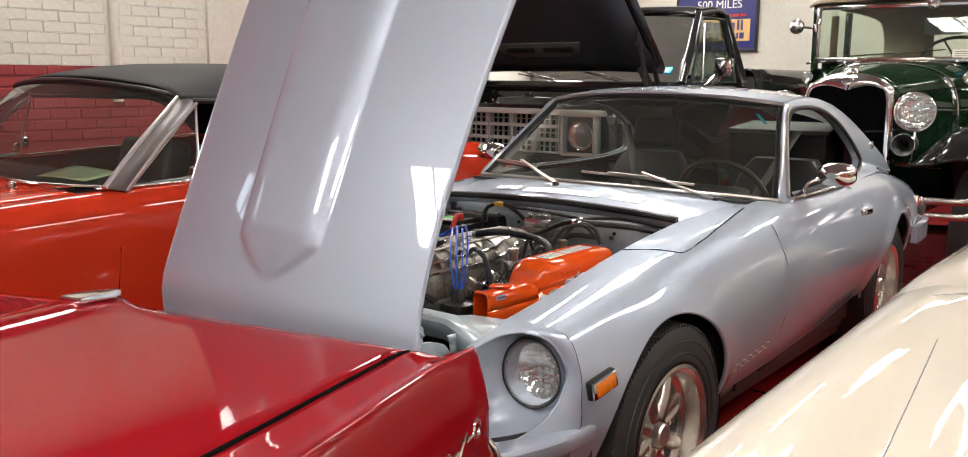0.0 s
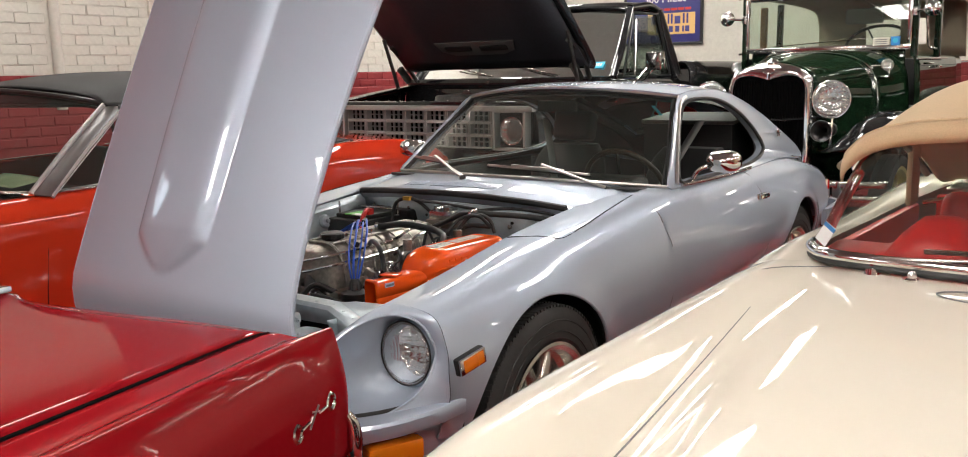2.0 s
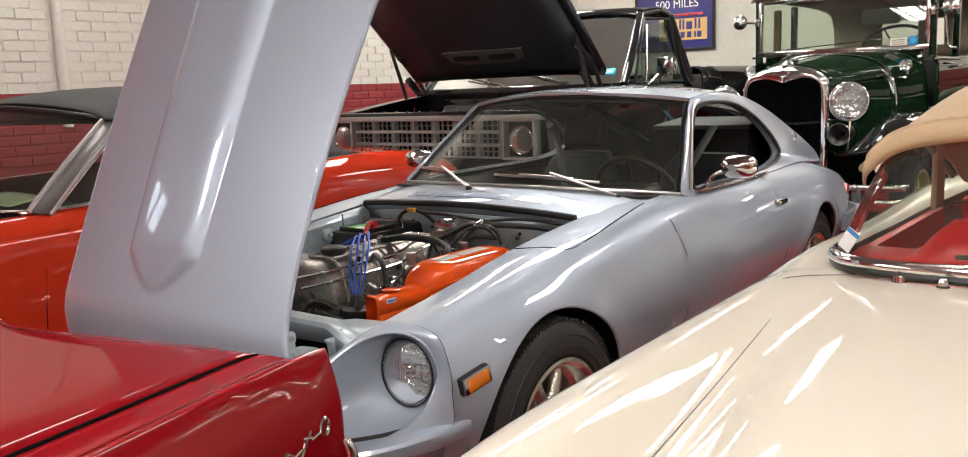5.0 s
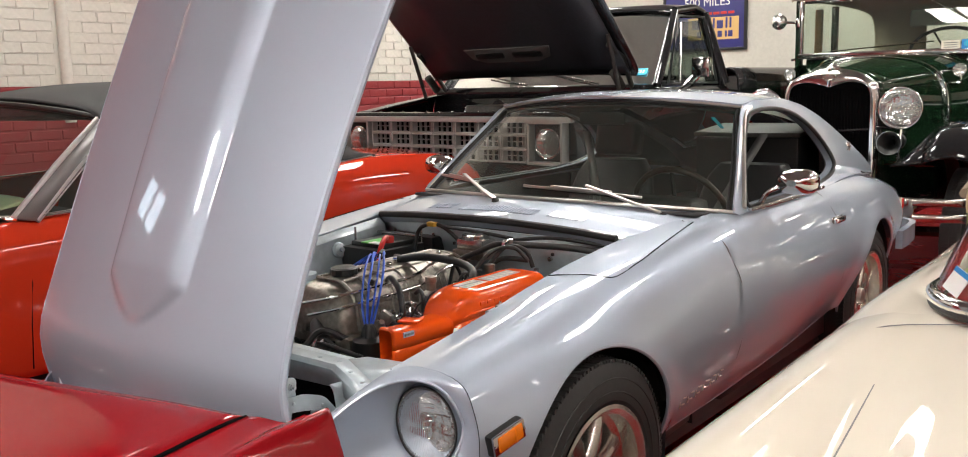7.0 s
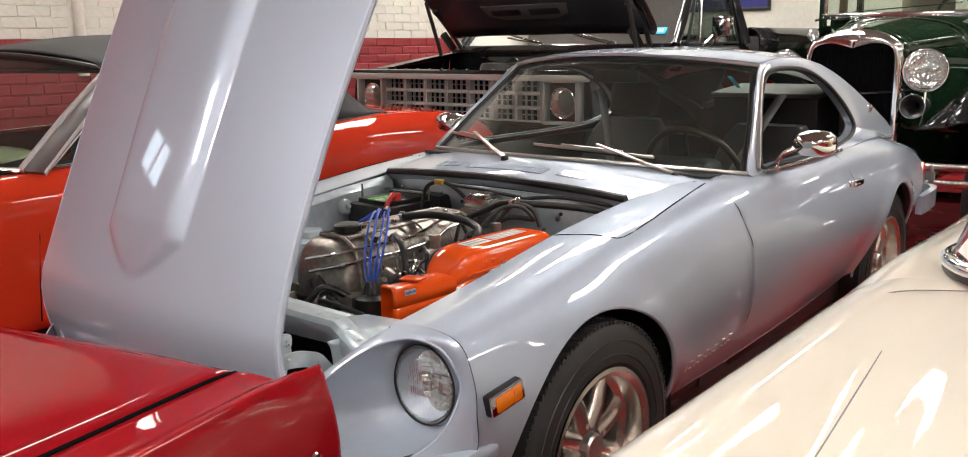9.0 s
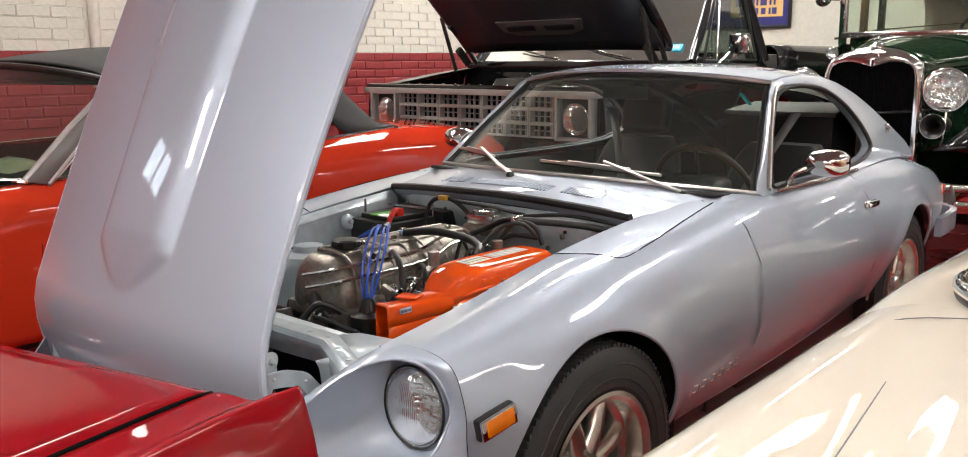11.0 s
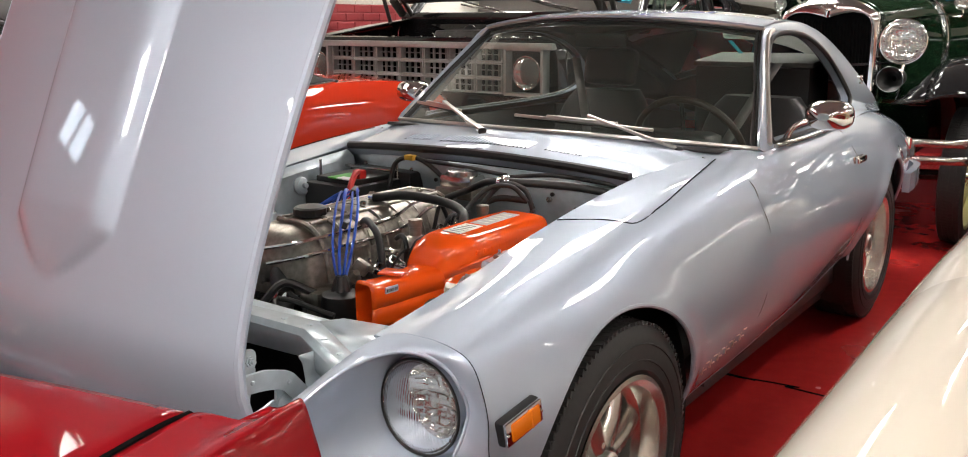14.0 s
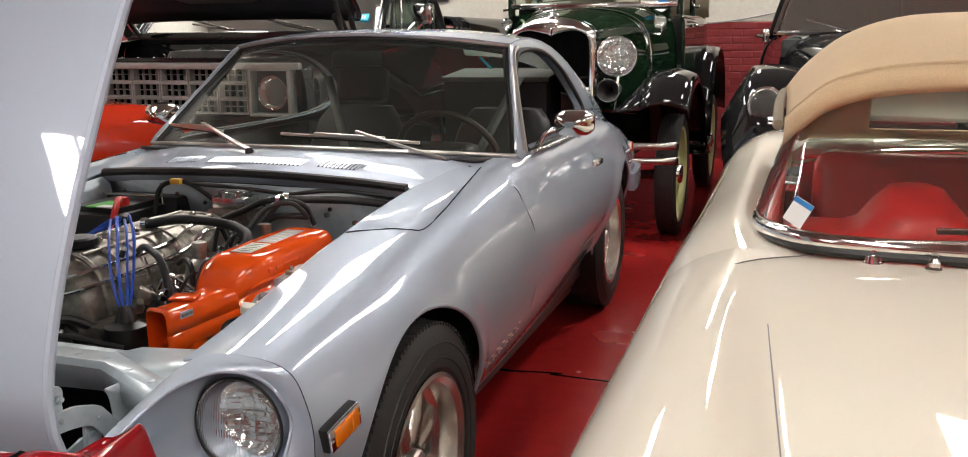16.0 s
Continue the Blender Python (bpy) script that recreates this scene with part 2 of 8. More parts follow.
# ---------------------------------------------------------------- mesh helpers
def spl(pts, n, closed=False):
    """Points on a smooth curve through pts, n steps a span."""
    p = np.array(pts, float)
    k = len(p)
    out = []
    spans = k if closed else k - 1
    for i in range(spans):
        if closed:
            a, b, c, d = p[(i - 1) % k], p[i], p[(i + 1) % k], p[(i + 2) % k]
        else:
            b, c = p[i], p[i + 1]
            a = p[i - 1] if i else 2 * b - c
            d = p[i + 2] if i + 2 < k else 2 * c - b
        for j in range(n):
            u = j / n
            out.append(0.5 * (2 * b + (c - a) * u + (2 * a - 5 * b + 4 * c - d) * u * u + (3 * b - a - 3 * c + d) * u ** 3))
    if not closed:
        out.append(p[-1])
    return np.array(out)


def loft(secs, nv, nu, closed_v=False):
    """A grid of points through sections of control points."""
    rows = np.array([spl(s, nv, closed_v) for s in secs])
    return np.stack([spl(rows[:, j], nu) for j in range(rows.shape[1])], 1)


def sheet(G, closed_u=False, closed_v=False, bm=None):
    bm = bm or bmesh.new()
    nu, nv = len(G), len(G[0])
    vs = [[bm.verts.new(tuple(G[i][j])) for j in range(nv)] for i in range(nu)]
    for i in range(nu if closed_u else nu - 1):
        for j in range(nv if closed_v else nv - 1):
            q = (vs[i][j], vs[(i + 1) % nu][j], vs[(i + 1) % nu][(j + 1) % nv], vs[i][(j + 1) % nv])
            try:
                bm.faces.new(q)
            except ValueError:
                pass
    return bm


def tube(bm, pts, r, n=8, closed=False, smooth=0):
    """A round bar along pts; r may be a list."""
    p = spl(pts, smooth, closed) if smooth else np.array(pts, float)
    k = len(p)
    rr = np.interp(np.linspace(0, 1, k), np.linspace(0, 1, len(r)), r) if isinstance(r, (list, tuple)) else np.full(k, r)
    rings, up = [], None
    for i in range(k):
        a = p[(i - 1) % k] if closed or i else p[i]
        b = p[(i + 1) % k] if closed or i < k - 1 else p[i]
        d = Vector(b - a).normalized()
        if up is None:
            up = d.orthogonal().normalized()
        up = (up - d * up.dot(d)).normalized()
        side = d.cross(up)
        rings.append([bm.verts.new(Vector(p[i]) + float(rr[i]) * (math.cos(t) * up + math.sin(t) * side)) for t in (2 * math.pi * q / n for q in range(n))])
    for i in range(k if closed else k - 1):
        for j in range(n):
            bm.faces.new((rings[i][j], rings[(i + 1) % k][j], rings[(i + 1) % k][(j + 1) % n], rings[i][(j + 1) % n]))
    if not closed:
        bm.faces.new(rings[0][::-1])
        bm.faces.new(rings[-1])
    return bm


def lathe(bm, prof, n=32, m=None, cap=True):
    """Turns a profile of (radius, height) about the local z axis."""
    m = m or Matrix()
    rings = []
    for r, hgt in prof:
        if r < 1e-5:
            rings.append([bm.verts.new(m @ Vector((0, 0, hgt)))])
        else:
            rings.append([bm.verts.new(m @ Vector((r * math.cos(t), r * math.sin(t), hgt))) for t in (2 * math.pi * q / n for q in range(n))])
    for a, b in zip(rings, rings[1:]):
        for j in range(n):
            q = [a[j % len(a)], a[(j + 1) % len(a)], b[(j + 1) % len(b)], b[j % len(b)]]
            q = list(dict.fromkeys(q))
            if len(q) > 2:
                bm.faces.new(q)
    if cap:
        for ring in (rings[0], rings[-1]):
            if len(ring) > 2:
                bm.faces.new(ring)
    return bm


def box(bm, sx, sy, sz, m=None, bev=0.0, seg=2):
    made = bmesh.ops.create_cube(bm, size=1.0, matrix=(m or Matrix()) @ Matrix.Diagonal((sx, sy, sz, 1)))
    if bev:
        edges = list({e for v in made["verts"] for e in v.link_edges})
        bmesh.ops.bevel(bm, geom=edges, offset=bev, segments=seg, profile=0.6, affect="EDGES")
    return bm


def prism(bm, outline, depth, m=None, bev=0.0):
    """An outline in the local xy plane, drawn out by depth along z."""
    m = m or Matrix()
    a = [bm.verts.new(m @ Vector((x, y, 0))) for x, y in outline]
    b = [bm.verts.new(m @ Vector((x, y, depth))) for x, y in outline]
    f1, f2 = bm.faces.new(a[::-1]), bm.faces.new(b)
    k = len(a)
    for i in range(k):
        bm.faces.new((a[i], a[(i + 1) % k], b[(i + 1) % k], b[i]))
    if bev:
        bmesh.ops.bevel(bm, geom=list(f1.edges) + list(f2.edges), offset=bev, segments=2, profile=0.6, affect="EDGES")
    return bm


def at(x, y, z):
    return Matrix.Translation((x, y, z))


def aim(origin, axis):
    """A pose at origin whose local z points along axis."""
    return Matrix.Translation(origin) @ Vector(axis).to_track_quat("Z", "Y").to_matrix().to_4x4()


def mesh_of(name, bm, material, angle=40, clean=True):
    if clean:
        bmesh.ops.recalc_face_normals(bm, faces=bm.faces)
    me = bpy.data.meshes.new(name)
    bm.to_mesh(me)
    bm.free()
    me.materials.append(material)
    me.shade_smooth()
    me.set_sharp_from_angle(angle=radians(angle))
    return me


def part(name, bm, material, parent, label="", angle=40, thick=0.0, offset=0.0):
    ob = new(name, mesh_of(name, bm, material, angle))
    ob.parent = parent
    if label:
        tagged(ob, label)
    if thick:
        mod = ob.modifiers.new("thickness", "SOLIDIFY")
        mod.thickness, mod.offset = thick, offset
        if material is SILVER:
            split = ob.modifiers.new("crisp rims", "EDGE_SPLIT")
            split.split_angle, split.use_edge_sharp = radians(angle), False
    return ob


def single(name, bm, material, label, category, kind="", group="", angle=40, thick=0.0, offset=0.0):
    """A thing of one mesh."""
    ob = part(name, bm, material, None, "", angle, thick, offset)
    return tagged(ob, label, category, group, kind)


def thing(name, label, category, m=None, group="", kind=""):
    ob = new(name)
    ob.empty_display_size = 0.1
    ob.matrix_basis = m or Matrix()
    return tagged(ob, label, category, group, kind)


def nearest(G):
    """A function (y, z) -> (x, y, z) on the grid G of a side panel."""
    flat = np.array(G).reshape(-1, 3)

    def get(y, z, out=0.0):
        d = np.hypot(flat[:, 1] - y, flat[:, 2] - z)
        i = np.argsort(d)[:5]
        w = 1 / (d[i] + 1e-3)
        x = float((flat[i, 0] * w).sum() / w.sum())
        return (x + out, y, z)

    return get


def arch_cut(bm, centres, radius, flare=0.018, sign=1):
    """Cuts round wheel openings (y, z) out of a side panel and rolls a flare round them."""
    for cy, cz in centres:
        inside = set()
        for v in bm.verts:
            d = math.hypot(v.co.y - cy, v.co.z - cz)
            if d < radius:
                inside.add(v)
            if d < radius + 0.14 and abs(v.co.x) > 0.4:
                v.co.x += sign * flare * math.exp(-((max(d - radius, 0)) / 0.055) ** 2)
        dead = [f for f in bm.faces if all(v in inside for v in f.verts)]
        bmesh.ops.delete(bm, geom=dead, context="FACES")
        for v in [v for v in bm.verts if v in inside]:
            d = math.hypot(v.co.y - cy, v.co.z - cz)
            if d > 1e-4:
                v.co.y, v.co.z = cy + (v.co.y - cy) * radius / d, cz + (v.co.z - cz) * radius / d
    return bm


def wheel(name, parent, m, radius, width, rim, style, tyre_label="", rim_material=None):
    """A wheel; its local z axis points outward from the car."""
    rim_material = rim_material or ALLOY
    w = new(name)
    w.parent = parent
    w.matrix_basis = m
    hw = width / 2
    bm = bmesh.new()
    lathe(bm, [(rim, -hw * 0.8), (rim + 0.02, -hw), (radius - 0.05, -hw * 1.02), (radius - 0.014, -hw * 0.88), (radius - 0.005, -hw * 0.8), (radius - 0.005, hw * 0.8),
               (radius - 0.014, hw * 0.88), (radius - 0.05, hw * 1.02), (rim + 0.022, hw), (rim + 0.004, hw * 0.86), (rim - 0.002, hw * 0.5), (rim - 0.002, -hw * 0.8)], 56, cap=False)
    # tread: rows of short bars with grooves between
    for q in range(116):
        t = 2 * math.pi * q / 116
        rot = Matrix.Rotation(t, 4, "Z")
        for c, zz, sy in ((radius - 0.007, hw * 0.70, 0.34), (radius - 0.0045, hw * 0.27, 0.34), (radius - 0.0045, -hw * 0.22, 0.34), (radius - 0.007, -hw * 0.66, 0.3)):
            box(bm, 0.0075, 2 * math.pi * radius / 116 * 0.80, hw * sy, rot @ at(c, 0, zz) @ Matrix.Rotation(.25 if zz > 0 else -.25, 4, "X"))
    for q in (0.35, 0.62):
        r = rim + (radius - rim) * q
        tube(bm, [(r * math.cos(t), r * math.sin(t), hw * 1.012) for t in np.linspace(0, 2 * math.pi, 48, endpoint=False)], 0.0025, 5, True)
    part("tyre", bm, RUBBER, w, tyre_label, 30)
    if style == "spoke":
        bm = bmesh.new()
        lathe(bm, [(rim + 0.012, hw * 0.98), (rim + 0.002, hw * 1.0), (rim - 0.012, hw * 0.9), (rim - 0.016, hw * 0.45), (rim - 0.03, hw * 0.30), (rim - 0.034, hw * 0.1), (rim - 0.034, -hw * 0.8), (rim, -hw * 0.85)], 56, cap=False)
        part("rim", bm, rim_material, w, "polished alloy rim with a deep lip", 30)
        bm = bmesh.new()
        for q in range(8):
            t = 2 * math.pi * (q + 0.4) / 8
            c, s_ = math.cos(t), math.sin(t)
            tube(bm, [(0.045 * c, 0.045 * s_, hw * 0.30), (0.10 * c, 0.10 * s_, hw * 0.34), ((rim - 0.03) * c, (rim - 0.03) * s_, hw * 0.22)], [0.028, 0.024, 0.026], 12)
        part("spokes", bm, rim_material, w)
        bm = bmesh.new()
        lathe(bm, [(0.075, -hw * 0.2), (0.075, hw * 0.28), (0.05, hw * 0.42), (0.0, hw * 0.42)], 28)
        part("hub", bm, rim_material, w)
        bm = bmesh.new()
        for q in range(4):
            t = 2 * math.pi * q / 4 + 0.3
            lathe(bm, [(0.012, hw * 0.3), (0.012, hw * 0.52), (0.007, hw * 0.58), (0, hw * 0.58)], 6, at(0.058 * math.cos(t), 0.058 * math.sin(t), 0))
        part("lug_nuts", bm, SATIN, w)
        bm = bmesh.new()
        lathe(bm, [(0.034, hw * 0.4), (0.034, hw * 0.66), (0.03, hw * 0.72), (0, hw * 0.74)], 12)
        part("centre_cap", bm, SATIN, w, "", 20)
        bm = bmesh.new()
        lathe(bm, [(0.03, -hw * 0.6), (rim - 0.04, -hw * 0.55), (rim - 0.04, -hw * 0.45), (0.03, -hw * 0.4)], 32)
        part("brake_disc", bm, IRON, w)
    elif style == "wire":
        bm = bmesh.new()
        lathe(bm, [(rim + 0.01, hw * 0.9), (rim - 0.012, hw * 0.8), (rim - 0.02, 0), (rim - 0.012, -hw * 0.8), (rim + 0.01, -hw * 0.9)], 40, cap=False)
        part("rim", bm, rim_material, w)
        bm = bmesh.new()
        for q in range(24):
            t, u = 2 * math.pi * q / 24, 2 * math.pi * (q + (0.9 if q % 2 else -0.9)) / 24
            tube(bm, [(0.055 * math.cos(t), 0.055 * math.sin(t), hw * (0.7 if q % 2 else -0.3)), ((rim - 0.016) * math.cos(u), (rim - 0.016) * math.sin(u), 0)], 0.004, 5)
        part("wire_spokes", bm, rim_material, w)
        bm = bmesh.new()
        lathe(bm, [(0.06, -hw * 0.5), (0.06, hw * 0.8), (0.05, hw), (0, hw * 1.05)], 24)
        part("hub_cap", bm, CHROME, w)
    else:
        bm = bmesh.new()
        lathe(bm, [(rim + 0.012, hw * 0.96), (rim - 0.01, hw * 0.85), (rim - 0.03, hw * 0.6), (0.09, hw * 0.75), (0.05, hw * 0.85), (0, hw * 0.85)], 40, cap=False)
        part("wheel_cover", bm, CHROME, w)
    return w


def lamp(parent, name, m, r, label="", ring=None, deep=0.05):
    """A round headlamp looking along its local z axis."""
    o = new(name)
    o.parent = parent
    o.matrix_basis = m
    bm = bmesh.new()
    lathe(bm, [(r * 1.02, -0.002), (r * 0.9, -deep * 0.5), (r * 0.55, -deep * 0.9), (r * 0.2, -deep), (0, -deep)], 36, cap=False)
    part("reflector", bm, REFLECTOR, o)
    bm = bmesh.new()
    lathe(bm, [(r * math.sin(k), r * 0.30 * (math.cos(k) - math.cos(1.35)) / (1 - math.cos(1.35)) if k < 1.35 else 0.0) for k in np.linspace(1.45, 0, 16)][:-1] + [(0, r * 0.30)], 64, cap=False)
    part("lens", bm, LENS, o, label or "fluted clear glass lens")
    bm = bmesh.new()
    tube(bm, [(r * 1.03 * math.cos(t), r * 1.03 * math.sin(t), 0.001) for t in np.linspace(0, 2 * math.pi, 40, endpoint=False)], r * 0.034, 8, True)
    part("bezel", bm, ring or CHROME, o)
    return o


# ---------------------------------------------------------------- the room
def slab(name, x0, x1, y0, y1, z0, z1, material, label, category):
    bm = bmesh.new()
    box(bm, x1 - x0, y1 - y0, z1 - z0, at((x0 + x1) / 2, (y0 + y1) / 2, (z0 + z1) / 2))
    return single(name, bm, material, label, category, "structure")


DADO = 1.33
slab("floor", LEFT - 0.3, RIGHT + 0.3, FRONT - 0.3, BACK + 0.3, -0.2, 0.0, FLOORRED, "glossy red painted concrete garage floor with scuffs", "floor")
slab("ceiling", LEFT - 0.3, RIGHT + 0.3, FRONT - 0.3, BACK + 0.3, TOP, TOP + 0.2, CEILING, "grey painted plain ceiling of the garage, darkened to dim reflections", "ceiling")
wall_left_low = slab("wall_left_lower", LEFT - 0.25, LEFT, FRONT, BACK, 0, DADO, WALLRED, "dark red painted lower brick wall", "wall")
RED_END = 0.05
WY0, WY1, WZ0, WZ1 = -2.80, -2.32, 2.03, 2.45
slab("wall_left_front", LEFT - 0.25, LEFT, FRONT, WY0, DADO, TOP, WALLRED, "dark red painted upper brick wall", "wall")
slab("wall_left_sill", LEFT - 0.25, LEFT, WY0, WY1, DADO, WZ0, WALLRED, "dark red painted wall under a small window", "wall")
slab("wall_left_lintel", LEFT - 0.25, LEFT, WY0, WY1, WZ1, TOP, WALLRED, "dark red painted wall over a small window", "wall")
slab("wall_left_middle", LEFT - 0.25, LEFT, WY1, RED_END, DADO, TOP, WALLRED, "dark red painted brick wall up to the ceiling", "wall")
wall_left = slab("wall_left_upper", LEFT - 0.25, LEFT, RED_END, BACK, DADO, TOP, WALLWHITE, "off-white painted brick wall, worn mortar lines", "wall")
wall_back_low = slab("wall_back_lower", LEFT - 0.25, RIGHT + 0.25, BACK, BACK + 0.25, 0, DADO, WALLRED, "dark red painted lower brick wall", "wall")
wall_back = slab("wall_back_upper", LEFT - 0.25, RIGHT + 0.25, BACK, BACK + 0.25, DADO, TOP, WALLWHITE, "off-white painted smooth upper wall", "wall")
slab("wall_right_lower", RIGHT, RIGHT + 0.25, FRONT, BACK, 0, DADO, WALLRED, "dark red painted lower brick wall", "wall")
slab("wall_right_upper", RIGHT, RIGHT + 0.25, FRONT, BACK, DADO, TOP, WALLWHITE, "off-white painted upper wall", "wall")
slab("wall_front_lower", LEFT - 0.25, RIGHT + 0.25, FRONT - 0.25, FRONT, 0, DADO, WALLRED, "dark red painted lower brick wall", "wall")
slab("wall_front_upper", LEFT - 0.25, RIGHT + 0.25, FRONT - 0.25, FRONT, DADO, TOP, WALLWHITE, "off-white painted upper wall", "wall")


def small_window():
    o = thing("window_1", "small white-framed window with frosted daylit panes", "window", kind="structure")
    yc, zc, w, hgt = (WY0 + WY1) / 2, (WZ0 + WZ1) / 2, WY1 - WY0, WZ1 - WZ0
    bm = bmesh.new()
    for dy, dz, sy, sz in ((0, hgt / 2 - .025, w, .05), (0, .025 - hgt / 2, w, .05), (w / 2 - .025, 0, .05, hgt - .1), (.025 - w / 2, 0, .05, hgt - .1), (0, 0, .035, hgt - .1)):
        box(bm, .06, sy, sz, at(LEFT - .10, yc + dy, zc + dz), .004)
    part("window_frame", bm, WALLWHITE, o)
    for k in (-1, 1):
        bm = bmesh.new()
        box(bm, .008, (w - .135) / 2, hgt - .1, at(LEFT - .11, yc + k * (w - .065) / 4, zc))
        part("pane", bm, DAYLIGHT, o)


small_window()


def ceiling_light(m):
    o = thing("ceiling_light", "white fluorescent ceiling light with a bright diffuser", "ceiling light", m, "fluorescent lights under the ceiling")
    bm = bmesh.new()
    box(bm, 0.42, 1.30, 0.05, at(0, 0, -0.025), 0.008)
    part("housing", bm, CEILING, o)
    bm = bmesh.new()
    box(bm, 0.36, 1.24, 0.014, at(0, 0, -0.056), 0.004)
    part("diffuser", bm, LAMPGLOW, o)
    return o


first_light = ceiling_light(pose(LAMPS[0][0], LAMPS[0][1], TOP, 0, 0, LAMPS[0][2]))
for x, y, turn in LAMPS[1:]:
    copy_thing(first_light, pose(x, y, TOP, 0, 0, turn))

# ---------------------------------------------------------------- the silver-blue coupe
coupe = thing("sports_coupe", "silver-blue metallic two-door coupe with its bonnet open on a red floor", "car")
AX_F, AX_R, WHEEL_Z = (-0.01, 0.312), (2.24, 0.330), 0.312

# stations: y, crest x, crest z, inner edge (x, z), second edge point, lower edge (x, z), tuck (x, z)
STATIONS = [
    (-0.44, .690, .676, (.500, .672), (.600, .690), (.722, .42), (.700, .36)),
    (-0.25, .694, .697, (.500, .699), (.600, .716), (.742, .40), (.715, .32)),
    (-0.10, .698, .718, (.500, .726), (.600, .741), (.750, .388), (.722, .30)),
    (0.13, .701, .750, (.500, .770), (.600, .780), (.748, .378), (.715, .29)),
    (0.36, .703, .779, (.500, .798), (.600, .808), (.742, .372), (.700, .30)),
    (0.55, .706, .801, (.505, .818), (.606, .828), (.737, .368), (.695, .30)),
    (0.75, .709, .818, (.545, .843), (.630, .846), (.733, .370), (.695, .30)),
    (0.88, .712, .824, (.620, .852), (.664, .850), (.731, .374), (.695, .305)),
    (1.00, .714, .828, (.672, .853), (.690, .850), (.730, .378), (.695, .31)),
    (1.35, .712, .822, (.676, .850), (.692, .846), (.726, .392), (.690, .32)),
    (1.70, .704, .812, (.668, .852), (.684, .842), (.716, .410), (.680, .34)),
    (2.00, .694, .812, (.645, .865), (.668, .848), (.708, .43), (.672, .36)),
    (2.30, .680, .810, (.600, .858), (.642, .842), (.700, .45), (.665, .37)),
    (2.60, .655, .778, (.545, .826), (.604, .808), (.686, .47), (.655, .39)),
    (2.90, .618, .735, (.500, .772), (.562, .757), (.655, .49), (.630, .42)),
    (3.12, .548, .700, (.430, .730), (.492, .718), (.585, .50), (.560, .44)),
]
COLS = np.array([[y, cx, cz, *e, *e2, *lo, *tuck, .048 if y < -.4 else (.060 if y < -.2 else (.068 if y < 2.2 else .055))] for y, cx, cz, e, e2, lo, tuck in STATIONS])


def smoothed(y, wide=.085):
    """The side's section at y, eased along the car."""
    t = np.clip(y + np.linspace(-2.2, 2.2, 23) * wide, -9, 9)
    w = np.exp(-np.linspace(-2.2, 2.2, 23) ** 2 / 2)
    out = []
    for k in range(1, COLS.shape[1]):
        yy, vv = COLS[:, 0], COLS[:, k]
        ext = np.interp(t, yy, vv) + np.where(t < yy[0], (t - yy[0]) * (vv[1] - vv[0]) / (yy[1] - yy[0]), 0) + np.where(t > yy[-1], (t - yy[-1]) * (vv[-1] - vv[-2]) / (yy[-1] - yy[-2]), 0)
        out.append(float((ext * w).sum() / w.sum()))
    return out


SIDE = []
for y in np.concatenate([[-.44, -.41], np.linspace(-.36, 3.0, 26), [3.06, 3.12]]):
    cx, cz, e0, e1, f0, f1, l0, l1, t0, t1, wide = smoothed(y)
    SIDE.append((y, [(t0, t1), (l0, l1), (cx + wide, l1 + .36 * (cz - l1)), (cx + wide - .010, l1 + .70 * (cz - l1)), (cx, cz), (f0 + .45 * (cx - f0), f1 - .10 * (f1 - cz) - .004), (f0, f1 - .003), (e0, e1)]))


def side_grid(s):
    rows = []
    for y, sec in SIDE:
        p = spl([(s * x, y, z) for x, z in sec], 8)
        d = np.concatenate([[0], np.cumsum(np.linalg.norm(np.diff(p, axis=0), axis=1))])
        q = np.stack([np.interp(np.linspace(0, d[-1], 45), d, p[:, k]) for k in range(3)], 1)
        ext = np.concatenate([2 * q[0] - q[12:0:-1], q, 2 * q[-1] - q[-2:-14:-1]])
        w = np.exp(-np.linspace(-2.4, 2.4, 25) ** 2 / 2)
        w /= w.sum()
        rows.append(np.stack([np.convolve(ext[:, k], w[8:17] / w[8:17].sum(), "same")[12:-12] for k in range(3)], 1))
    rows = np.array([spl(r, 2) for r in rows])
    return np.stack([spl(rows[:, j], 6) for j in range(rows.shape[1])], 1)


def side_surface(G):
    """A function (y, z) -> x on the flank of a grid whose rows keep one y each."""
    ys = G[:, 0, 1]
    tops = [int(np.argmax(r[:, 2])) for r in G]

    def get(y, z):
        i = int(np.clip(np.searchsorted(ys, y), 1, len(ys) - 1))
        f = float(np.clip((y - ys[i - 1]) / (ys[i] - ys[i - 1]), 0, 1))
        a, b = (float(np.interp(z, G[k, :tops[k], 2], G[k, :tops[k], 0])) for k in (i - 1, i))
        return a + (b - a) * f

    return get


